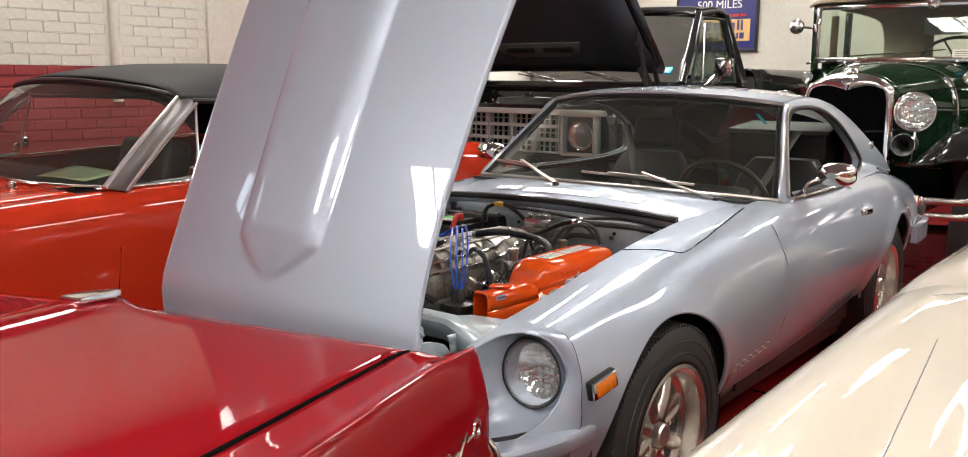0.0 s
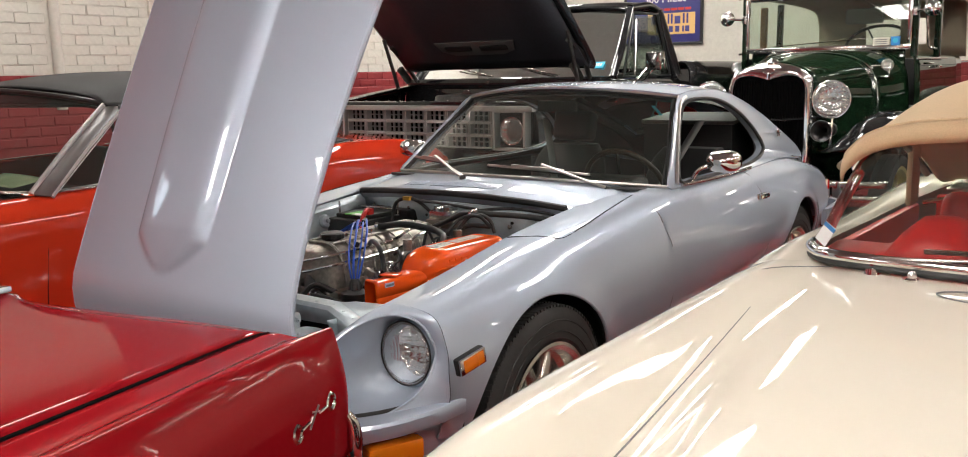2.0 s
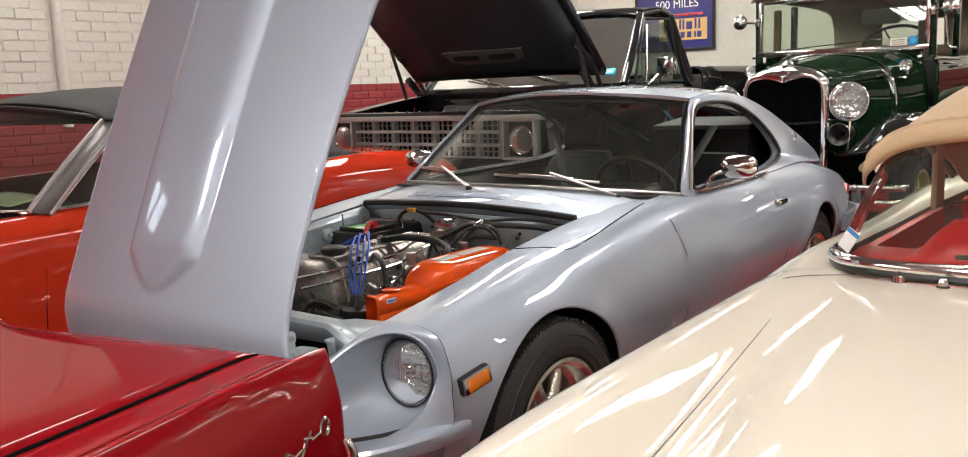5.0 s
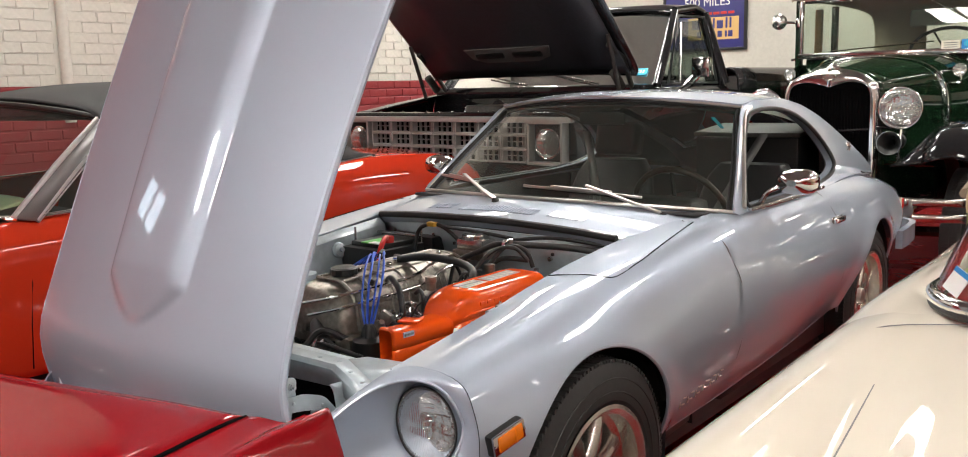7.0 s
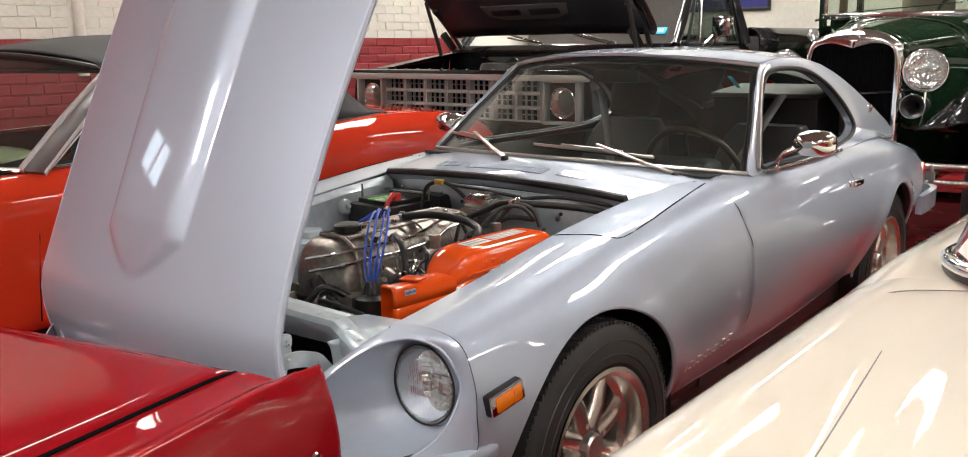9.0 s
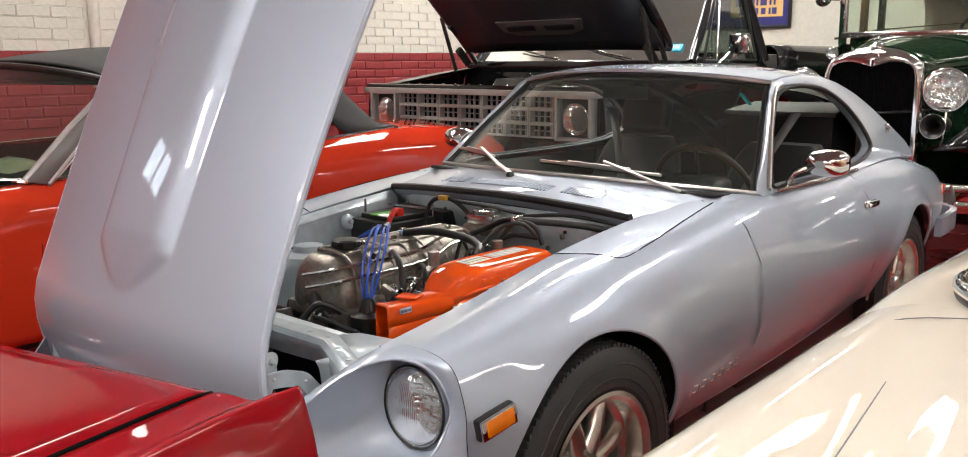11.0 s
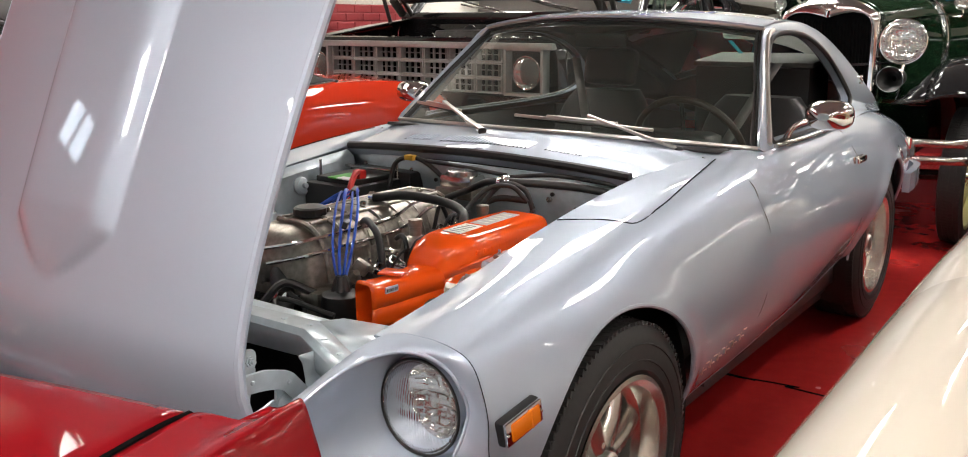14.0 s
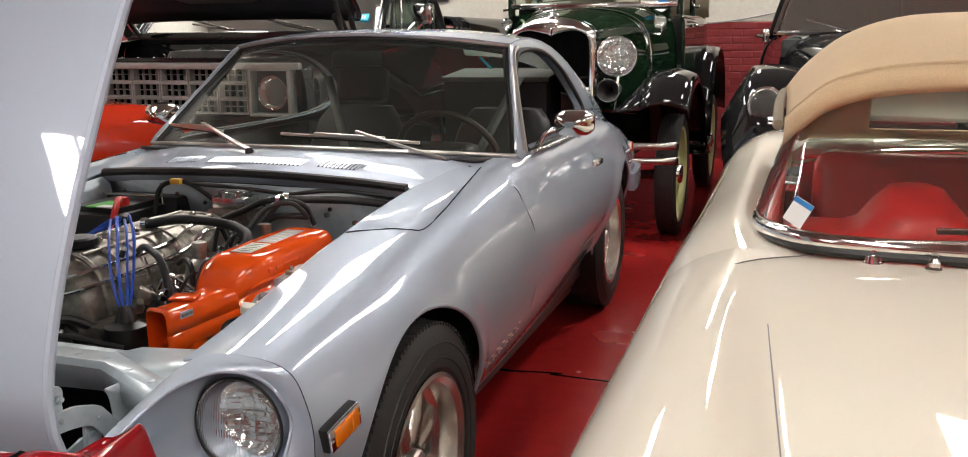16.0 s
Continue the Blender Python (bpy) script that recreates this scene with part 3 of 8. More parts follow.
def wheel_opening(bm, surface, centres, radius, flare, sign):
    """Cuts round openings out of the flank, keeping every moved point on its surface, and swells a flare round them."""
    for cy, cz in centres:
        away = {v: math.hypot(v.co.y - cy, v.co.z - cz) for v in bm.verts}
        dead = [f for f in bm.faces if all(away[v] < radius for v in f.verts)]
        bmesh.ops.delete(bm, geom=dead, context="FACES")
        for v in bm.verts:
            d = away[v]
            if d < radius:
                v.co.y, v.co.z = cy + (v.co.y - cy) * radius / d, cz + (v.co.z - cz) * radius / d
                v.co.x = surface(v.co.y, v.co.z)
                d = radius
            if d < radius + .16 and v.co.z < .74:
                v.co.x += sign * flare * math.exp(-((d - radius) / .052) ** 2)
    return bm


def coupe_side(s, tag):
    G = side_grid(s)
    on = nearest(G)
    surface = side_surface(G)
    ys = G[:, 3, 1]
    cuts = [("front_fender", -9, 0.745), ("door", 0.745, 1.695), ("rear_quarter", 1.695, 9)]
    for name, y0, y1 in cuts:
        i0, i1 = np.searchsorted(ys, max(y0, ys[0] + 1e-4) - 1e-4), np.searchsorted(ys, min(y1, ys[-1]))
        bm = sheet(G[max(i0 - (1 if y0 > 0 else 0), 0): min(i1 + 1, len(ys))])
        wheel_opening(bm, surface, [AX_F, AX_R], 0.345, 0.014, s)
        p = part(name, bm, SILVER, coupe, "", 60, 0.004)
        if name == "door":
            door = p
    # panel gaps
    for name, line in (("door_gap", [(0.752, .845), (.735, .80), (.742, .74), (.762, .66), (.768, .5), (.76, .385)]),
                       ("door_gap", [(1.62, .852), (1.66, .82), (1.695, .72), (1.72, .55), (1.73, .43)])):
        bm = bmesh.new()
        tube(bm, [on(y, z, s * 0.0004) for y, z in line], 0.0017, 6, smooth=6)
        part(name, bm, GREYPLASTIC, coupe)
    # rolled wheel-opening lips and dark wells
    for cy, cz in (AX_F, AX_R):
        bm = bmesh.new()
        ring = [(cy + 0.344 * math.cos(t), cz + 0.344 * math.sin(t)) for t in np.linspace(0.0, math.pi, 40)]
        tube(bm, [(surface(y, z) + s * 0.0105, y, z) for y, z in ring], 0.0062, 8)
        part("wheel_arch_lip", bm, SILVER, coupe)
        bm = bmesh.new()
        arcs = [[(s * xx, cy + 0.37 * math.cos(t), cz + 0.37 * math.sin(t)) for t in np.linspace(-0.5, math.pi + 0.5, 24)] for xx in (0.735 if cy < 1 else 0.69, 0.46)]
        sheet(arcs, bm=bm)
        bm.faces.new([bm.verts.new(p) for p in arcs[1]])
        part("wheel_well", bm, PLASTIC, coupe)
    # sill under the doors
    bm = bmesh.new()
    sheet([[(s * (.615 - .008 * k), .36 + .32 * k, .20 + .008 * k), (s * (.640 - .008 * k), .36 + .32 * k, .33 + .015 * k)] for k in range(5)], bm=bm)
    part("sill", bm, PLASTIC, coupe, "", 60, 0.01)
    bm = bmesh.new()
    tube(bm, [tuple(r[0] + np.array([0, 0, .004])) for r in G if .37 < r[0][1] < 1.86], .0055, 8)
    part("sill_flange", bm, SILVER, coupe)
    # marker lamp
    c1, c2 = Vector(on(-0.412, 0.546, s * 0.002)), Vector(on(-0.312, 0.564, s * 0.002))
    ax = (c2 - c1).normalized()
    upv = Vector((0, -0.1, 1)).normalized()
    out = ax.cross(upv).normalized() * (1 if s > 0 else 1)
    if out.x * s < 0:
        out = -out
    upv = out.cross(ax)
    mm = Matrix((ax, upv, out)).transposed().to_4x4()
    mm.translation = (c1 + c2) / 2
    mk = new("side_marker")
    mk.parent = coupe
    bm = bmesh.new()
    box(bm, 0.100, 0.046, 0.022, mm @ at(0, 0, 0.004), 0.006)
    part("gasket", bm, HOSE, mk)
    bm = bmesh.new()
    box(bm, 0.096, 0.043, 0.008, mm @ at(0, 0, 0.016), 0.003)
    part("bezel", bm, CHROME, mk)
    bm = bmesh.new()
    box(bm, 0.076, 0.034, 0.010, mm @ at(0.002, 0, 0.018), 0.004)
    box(bm, 0.003, 0.034, 0.006, mm @ at(0.016, 0, 0.022), 0.001)
    part("lens", bm, AMBER, mk, "amber plastic lens")
    for q in (-1, 1):
        bm = bmesh.new()
        lathe(bm, [(0.003, 0.018), (0.003, 0.022), (0, 0.023)], 8, mm @ at(0.0445 * q, 0, 0))
        part("screw", bm, CHROME, mk)
    # door handle
    hd = new("door_handle")
    hd.parent = coupe
    bm = bmesh.new()
    hx = on(1.675, .735)[0]
    box(bm, 0.016, 0.10, 0.022, at(hx + s * 0.012, 1.675, .742), 0.006)
    part("lever", bm, CHROME, hd)
    bm = bmesh.new()
    box(bm, 0.008, 0.11, 0.05, at(hx + s * 0.001, 1.675, .728), 0.003)
    part("recess", bm, DULLCHROME, hd)
    bm = bmesh.new()
    lathe(bm, [(0.010, 0), (0.010, 0.012), (0, 0.014)], 14, aim((hx, 1.69, .683), (s, 0, 0)))
    part("keyhole", bm, CHROME, hd)
    # fender script as plain bars
    bm = bmesh.new()
    for q in range(6):
        for dy, dz, ln, turn in ((-.012, 0, .030, -.35), (.008, .011, .024, 1.45), (.010, -.010, .020, 1.45)):
            y, z = .43 + .046 * q + dy, .392 + .004 * q + dz
            box(bm, .004, .0045, ln, Matrix.Translation((surface(y, z) + s * .002, y, z)) @ Matrix.Rotation(turn, 4, "X"), .001, 1)
    part("badge", bm, SATIN, coupe, "small chrome badge of plain bars")
    return on


on_left = coupe_side(1, "left")
on_right = coupe_side(-1, "right")

# greenhouse sides: a frame between the outline and the window
OUTER = [(.668, .93, .852), (.618, 1.06, .975), (.560, 1.20, 1.105), (.532, 1.30, 1.178), (.522, 1.55, 1.192), (.512, 1.80, 1.176), (.503, 2.05, 1.130), (.50, 2.30, 1.058),
         (.502, 2.55, .968), (.505, 2.80, .872), (.520, 2.86, .808), (.600, 2.55, .828), (.648, 2.15, .858), (.672, 1.75, .852), (.678, 1.40, .848), (.674, 1.10, .850)]
INNER = [(.660, 1.03, .866), (.610, 1.12, .978), (.566, 1.22, 1.085), (.545, 1.32, 1.150), (.538, 1.52, 1.160), (.535, 1.72, 1.138), (.540, 1.90, 1.082), (.555, 2.02, 1.012),
         (.570, 2.065, .965), (.585, 2.07, .935), (.600, 2.05, .910), (.615, 1.98, .888), (.632, 1.86, .874), (.650, 1.70, .866), (.664, 1.40, .862), (.668, 1.15, .862)]
for s in (1, -1):
    o = spl([(s * x, y, z) for x, y, z in OUTER], 4, True)
    i = spl([(s * (x + 0.002), y, z) for x, y, z in INNER], 4, True)
    mid = 0.5 * (o + i)
    mid[:, 0] += s * 0.006
    inn = i.copy()
    inn[:, 0] -= s * 0.03
    part("roof_pillar", sheet([o, mid, i, inn], closed_v=True), SILVER, coupe, "", 60, 0.006)
    part("pillar_lining", sheet([o + np.array([-s * .022, 0, -.006]), 0.5 * (o + i) + np.array([-s * .022, 0, 0]), i + np.array([-s * .034, 0, 0])], closed_v=True), VINYL, coupe, "", 60, 0.004)
    # chrome strip round the door glass and the black seal
    a_line = spl([(s * (x + 0.006), y, z) for x, y, z in INNER], 4, True)
    bm = bmesh.new()
    tube(bm, a_line, 0.0085, 8, True)
    part("window_seal", bm, HOSE, coupe)
    bm = bmesh.new()
    tube(bm, [(s * .676, .985, .862), (s * .628, 1.085, .968), (s * .580, 1.19, 1.075), (s * .548, 1.275, 1.150), (s * .540, 1.34, 1.170)], 0.0085, 8, smooth=4)
    part("pillar_trim", bm, SATIN, coupe, "bright chrome strip")
    bm = bmesh.new()
    tube(bm, [(s * .690, 1.0, .856), (s * .692, 1.35, .853), (s * .682, 1.70, .857)], 0.007, 8, smooth=4)
    part("belt_trim", bm, DULLCHROME, coupe)
    # rear pillar emblem and vent screw
    bm = bmesh.new()
    for a in range(6):
        t = a * math.pi / 3
        tube(bm, [(s * .551, 2.40, .962), (s * .551, 2.40 + .028 * math.cos(t), .962 + .02 * math.sin(t))], 0.004, 6)
    lathe(bm, [(0.016, 0), (0.016, 0.008), (0, 0.01)], 14, aim((s * .545, 2.40, .962), (s, 0, 0.4)))
    part("emblem", bm, DULLCHROME, coupe, "small dark chrome emblem")

ROOF = [(1.17, 1.285, .530, 1.180, 1.214), (1.40, 1.46, .524, 1.196, 1.232), (1.66, 1.68, .516, 1.190, 1.232), (1.90, 1.90, .508, 1.162, 1.214)]
HATCH = [(1.91, 1.91, .508, 1.160, 1.212), (2.10, 2.10, .502, 1.116, 1.180), (2.40, 2.40, .50, 1.022, 1.100), (2.70, 2.70, .504, .910, 1.000), (2.90, 2.90, .500, .800, .915), (3.12, 3.12, .43, .730, .800)]


def arc_rows(rows, n):
    """Cross arcs from edge to edge of a crowned panel."""
    out = []
    for yc, ye, xe, ze, zc in rows:
        out.append([(xe * k, ye + (yc - ye) * (1 - abs(k) ** 2.2), ze + (zc - ze) * (1 - abs(k) ** 2.6)) for k in np.linspace(-1, 1, n)])
    return out


part("roof", sheet(loft(arc_rows(ROOF, 13), 3, 6)), SILVER, coupe, "", 60, 0.006)
hatch = loft(arc_rows(HATCH, 13), 2, 6)
bm = sheet(hatch)
dead = [f for f in bm.faces if 2.0 < f.calc_center_median().y < 2.72 and abs(f.calc_center_median().x) < 0.41]
bmesh.ops.delete(bm, geom=dead, context="FACES")
part("tailgate", bm, SILVER, coupe, "", 60, 0.006)
bm = sheet(hatch - np.array([0, .01, .022]))
dead = [f for f in bm.faces if 2.0 < f.calc_center_median().y < 2.72 and abs(f.calc_center_median().x) < 0.41]
bmesh.ops.delete(bm, geom=dead, context="FACES")
part("tailgate_lining", bm, VINYL, coupe, "", 60, 0.004)
bm = sheet(hatch)
dead = [f for f in bm.faces if not (1.95 < f.calc_center_median().y < 2.78 and abs(f.calc_center_median().x) < 0.44)]
bmesh.ops.delete(bm, geom=dead, context="FACES")
for v in bm.verts:
    v.co.z -= 0.008
part("rear_glass", bm, PANE, coupe)
bm = bmesh.new()
tail = [np.array(side_grid(s)[-1]) for s in (1, -1)]
loop = [tuple(p) for p in tail[0]] + [tuple(p) for p in tail[1][::-1]]
bm.faces.new([bm.verts.new(p) for p in loop])
part("tail_panel", bm, SILVER, coupe)
for s in (1, -1):
    tl = new("tail_lamp")
    tl.parent = coupe
    bm = bmesh.new()
    box(bm, 0.05, 0.02, 0.05, at(s * .665, 2.86, .662) @ Matrix.Rotation(s * -1.2, 4, "Z"), 0.006)
    part("lens", bm, REDLENS, tl, "small red side lens")
    bm = bmesh.new()
    box(bm, 0.30, 0.02, 0.10, at(s * .38, 3.125, .62), 0.006)
    part("rear_lens", bm, REDLENS, tl)
    bm = bmesh.new()
    box(bm, 0.062, 0.016, 0.060, at(s * .658, 2.86, .662) @ Matrix.Rotation(s * -1.2, 4, "Z"), 0.006)
    part("bezel", bm, CHROME, tl)
bm = bmesh.new()
sheet([[(x, y, z) for x, y in spl([(.700, 2.72), (.690, 2.9), (.64, 3.13), (.40, 3.22), (0, 3.25), (-.40, 3.22), (-.64, 3.13), (-.690, 2.9), (-.700, 2.72)], 4)] for z in (.46, .475, .53, .545)], bm=bm)
part("rear_bumper", bm, SILVER, coupe, "", 60, 0.03)

# windscreen
WS = [[(0.655 * k, 0.944 - 0.20 * (1 - abs(k) ** 2.0), 0.853 + 0.030 * (1 - k * k)) for k in np.linspace(-1, 1, 9)],
      [(0.590 * k, 1.118 - 0.16 * (1 - abs(k) ** 2.0), 1.012 + 0.034 * (1 - k * k)) for k in np.linspace(-1, 1, 9)],
      [(0.520 * k, 1.296 - 0.115 * (1 - abs(k) ** 2.0), 1.168 + 0.036 * (1 - k * k)) for k in np.linspace(-1, 1, 9)]]
W = loft(WS, 3, 8)
part("windscreen", sheet(W), PANE, coupe, "clear laminated windscreen glass")
ring = [tuple(p) for p in W[0]] + [tuple(p) for p in W[1:, -1]] + [tuple(p) for p in W[-1][::-1][1:]] + [tuple(p) for p in W[::-1, 0][1:-1]]
ring = np.array(ring)
bm = bmesh.new()
tube(bm, ring + np.array([0, -0.003, 0.0]), 0.0065, 8, True)
part("windscreen_seal", bm, HOSE, coupe)
bm = bmesh.new()
c0 = ring.mean(0)
tube(bm, [p + 0.010 * (p - c0) / np.linalg.norm(p - c0) + np.array([0, -0.008, 0.004]) for p in ring], 0.0062, 8, True)
part("windscreen_trim", bm, SATIN, coupe, "thin bright chrome moulding")
# pillars beside the windscreen
for s in (1, -1):
    bm = bmesh.new()
    edge = [p for p in W[:, -1 if s > 0 else 0]]
    outer = [np.array(p) for p in spl([(s * x, y, z) for x, y, z in OUTER[:4]], 8)]
    k = len(edge)
    outer = [outer[int(round(q * (len(outer) - 1) / (k - 1)))] for q in range(k)]
    sheet([edge, [0.5 * (a + b) + np.array([s * 0.004, -0.01, 0]) for a, b in zip(edge, outer)], outer], bm=bm)
    part("windscreen_pillar", bm, SILVER, coupe, "", 60, 0.006)

# cowl panel with its louvres
HOODREAR = [(-.50, .525, .814), (-.35, .517, .824), (-.15, .512, .831), (0, .510, .833), (.15, .510, .831), (.35, .508, .824), (.50, .506, .814)]
row0 = spl(HOODREAR, 4)
base = [(0.64 * k, 0.925 - 0.20 * (1 - abs(k) ** 2.0), 0.846 + 0.030 * (1 - k * k)) for k in np.linspace(-1, 1, len(row0))]
row2 = np.array(base)
row1 = 0.5 * (row0 + row2) + np.array([0, 0, 0.004])
row0b = row0 + np.array([0, 0.0, -0.025])
part("cowl_panel", sheet(loft([row0b, row0, row1, row2], 1, 4)), SILVER, coupe, "", 50, 0.004)
G3 = loft([row0, row1, row2], 1, 6).reshape(-1, 3)


def on_cowl(x, y):
    d = np.hypot(G3[:, 0] - x, G3[:, 1] - y)
    i = np.argsort(d)[:4]
    w = 1 / (d[i] + 1e-3)
    return float((G3[i, 2] * w).sum() / w.sum())


for x0, x1, n in ((-0.34, -0.23, 9), (-0.19, 0.13, 24), (0.18, 0.315, 11)):
    for q in range(n):
        x = x0 + (x1 - x0) * (q + 0.5) / n
        yy = 0.605 + 0.14 * (abs((x0 + x1) / 2) ** 2)
        bm = bmesh.new()
        box(bm, 0.0045, 0.054, 0.002, at(x, yy, on_cowl(x, yy) + 0.0030) @ Matrix.Rotation(.20, 4, "X"))
        part("louvre_slot", bm, GAPSHADE, coupe)
        bm = bmesh.new()
        box(bm, 0.004, 0.050, 0.003, at(x + .0045, yy, on_cowl(x, yy) + 0.0036) @ Matrix.Rotation(.20, 4, "X") @ Matrix.Rotation(.3, 4, "Y"))
        part("louvre_slat", bm, SILVER, coupe)
bm = bmesh.new()
tube(bm, row0 + np.array([0, -0.012, 0.004]), 0.012, 8)
part("bonnet_seal", bm, HOSE, coupe, "black rubber seal along the cowl")
TOPGRID = side_grid(1).reshape(-1, 3)


def on_fender(x, y, up=.0026):
    d = np.hypot(TOPGRID[:, 0] - x, TOPGRID[:, 1] - y) + np.where(TOPGRID[:, 2] < .6, 9, 0)
    i = np.argsort(d)[:4]
    w = 1 / (d[i] + 1e-3)
    return float((TOPGRID[i, 2] * w).sum() / w.sum()) + up


for s in (1, -1):
    bm = bmesh.new()
    seam = spl([(.503, .145), (.58, .165), (.640, .185), (.664, .21), (.664, .30), (.655, .42), (.635, .60), (.615, .75)], 4)
    tube(bm, [(s * x, y, on_fender(x, y)) for x, y in seam], .0016, 6)
    part("cowl_gap", bm, GAPSHADE, coupe)


def wiper(pivot, arm_end, blade_a, blade_b):
    w = new("wiper")
    w.parent = coupe
    p, e, a, b = Vector(pivot), Vector(arm_end), Vector(blade_a), Vector(blade_b)
    out = Vector((0, -.010, .010))
    bm = bmesh.new()
    lathe(bm, [(0.014, -0.014), (0.013, 0.010), (0.008, 0.016), (0, 0.017)], 16, at(*p))
    part("pivot", bm, PLASTIC, w)
    bm = bmesh.new()
    mid = p.lerp(e, .35) + out
    for q0, q1, wd in ((p + Vector((0, 0, .010)), mid, .020), (mid, e + out, .014)):
        d = q1 - q0
        m = Matrix.Translation((q0 + q1) / 2) @ d.to_track_quat("X", "Z").to_matrix().to_4x4()
        box(bm, d.length + .004, wd, .008, m, .002)
    part("arm", bm, SATIN, w, "bright metal wiper arm")
    bm = bmesh.new()
    d = b - a
    m = Matrix.Translation((a + b) / 2 + out * .5) @ d.to_track_quat("X", "Z").to_matrix().to_4x4()
    box(bm, d.length * .98, .009, .009, m, .002)
    box(bm, d.length * .5, .013, .007, m @ at(0, 0, .008), .002)
    part("blade_holder", bm, SATIN, w)
    bm = bmesh.new()
    tube(bm, [a + Vector((0, 0.002, -0.003)), b + Vector((0, 0.002, -0.003))], 0.003, 6)
    part("blade", bm, HOSE, w)


wiper((.490, .795, .846), (.205, .800, .920), (-.05, .778, .914), (.40, .832, .892))
wiper((-.100, .680, .868), (-.395, .872, .925), (-.60, .965, .912), (-.27, .800, .912))


def door_mirror(s):
    mr = new("door_mirror")
    mr.parent = coupe
    b = Vector((s * .672, 1.115, .852))
    head = Vector((s * .785, 1.14, .935))
    bm = bmesh.new()
    lathe(bm, [(0.022, -0.006), (0.018, 0.008), (0, 0.012)], 16, at(*b))
    tube(bm, [b, b + Vector((s * .03, 0, .05)), head + Vector((s * -.03, 0.0, -.01))], [0.009, 0.008, 0.010], 10, smooth=4)
    part("stalk", bm, CHROME, mr)
    bm = bmesh.new()
    rings = []
    for f, k in ((0.0, .25), (0.012, .68), (0.03, .90), (0.055, 1.0), (0.075, 1.0), (0.08, .96)):
        rings.append([(head.x + k * 0.066 * math.cos(t) * abs(math.cos(t)) ** -0.3, head.y - 0.045 + f, head.z + k * 0.042 * math.sin(t) * max(abs(math.sin(t)), 1e-3) ** -0.3) for t in np.linspace(0.001, 2 * math.pi + 0.001, 28, endpoint=False)])
    sheet(rings, closed_v=True, bm=bm)
    bm.faces.new([bm.verts.new(p) for p in rings[0]])
    part("housing", bm, CHROME, mr, "polished chrome mirror shell")
    bm = bmesh.new()
    bm.faces.new([bm.verts.new((p[0], p[1] - 0.006, p[2])) for p in rings[-1]])
    part("mirror_glass", bm, mat("mirror", (0.85, 0.85, 0.85), 0.02, 1.0), mr)


door_mirror(1)
door_mirror(-1)


# nose round each headlamp
def nose(s):
    c = (0.604, -0.440, 0.570)
    rim = [(.704, -.440, .575), (.689, -.445, .634), (.652, -.458, .670), (.598, -.488, .681), (.560, -.555, .668), (.532, -.625, .630), (.505, -.690, .570), (.520, -.740, .490), (.580, -.712, .448), (.645, -.625, .452), (.690, -.50, .493)]
    out = [(.744, -.440, .548), (.731, -.440, .628), (.697, -.440, .679), (.610, -.440, .693), (.542, -.470, .688), (.512, -.590, .640), (.490, -.690, .580), (.500, -.765, .480), (.580, -.750, .415), (.665, -.640, .412), (.728, -.45, .43)]
    turn = [math.atan2(z - c[2], x - c[0]) for x, y, z in rim]
    turn = [a if a > -.2 or i < 6 else a for i, a in enumerate(turn)]
    r0 = [(s * (c[0] + 0.084 * math.cos(a)), c[1], c[2] + 0.084 * math.sin(a)) for a in (2 * math.pi * q / 11 for q in range(11))]
    ra = [(s * x, y, z) for x, y, z in rim]
    rb = [(s * x, y, z) for x, y, z in out]
    A = [spl(q, 8, True) for q in (r0, ra, ra, rb)]
    A[2] = 0.5 * (A[1] + A[3]) + np.array([s * .001, -.003, .001])
    lip = A[1]
    scoop = [A[0] + (A[1] - A[0]) * f + np.array([0, 0.05 * math.sin(math.pi * f) ** .8, 0]) for f in (0, 0.12, 0.25, 0.4, 0.55, 0.7, 0.85, 0.95, 1.0)]
    n_ = new("headlight_nose")
    n_.parent = coupe
    part("scoop", sheet(scoop, closed_v=True), SILVER, n_, "", 70, 0.003)
    part("surround", sheet(loft([A[1], A[2], A[3]], 1, 4), closed_v=True), SILVER, n_, "", 70, 0.003)
    bm = bmesh.new()
    tube(bm, lip + np.array([0, -0.002, 0.000]), 0.0032, 8, True)
    part("rim_edge", bm, SILVER, n_)
    bm = bmesh.new()
    tube(bm, A[3][[i % 88 for i in range(-7, 29)]] + np.array([s * 0.0006, 0.001, 0.0004]), 0.0007, 6)
    part("nose_gap", bm, GAPSHADE, n_)
    m = aim((s * c[0], c[1] - 0.004, c[2]), (s * 0.02, -1, 0.05))
    l = lamp(n_, "headlamp", m, 0.081, "", HOSE, 0.06)
    return n_


nose(1)
nose(-1)
# bumper, valance and turn lamps
bm = bmesh.new()
BP = [(.742, -.375), (.735, -.50), (.68, -.66), (.55, -.79), (.30, -.86), (0, -.885), (-.30, -.86), (-.55, -.79), (-.68, -.66), (-.735, -.50), (-.742, -.375)]
sheet([[(x * k, y * k, z) for x, y in spl(BP, 6)] for z, k in ((.412, .965), (.414, .985), (.420, .997), (.432, 1.003), (.452, 1.003), (.459, .998), (.462, .985), (.463, .93))], bm=bm)
part("front_bumper", bm, SILVER, coupe, "silver-blue painted bumper with a crisp edge", 30, 0.004)
bm = bmesh.new()
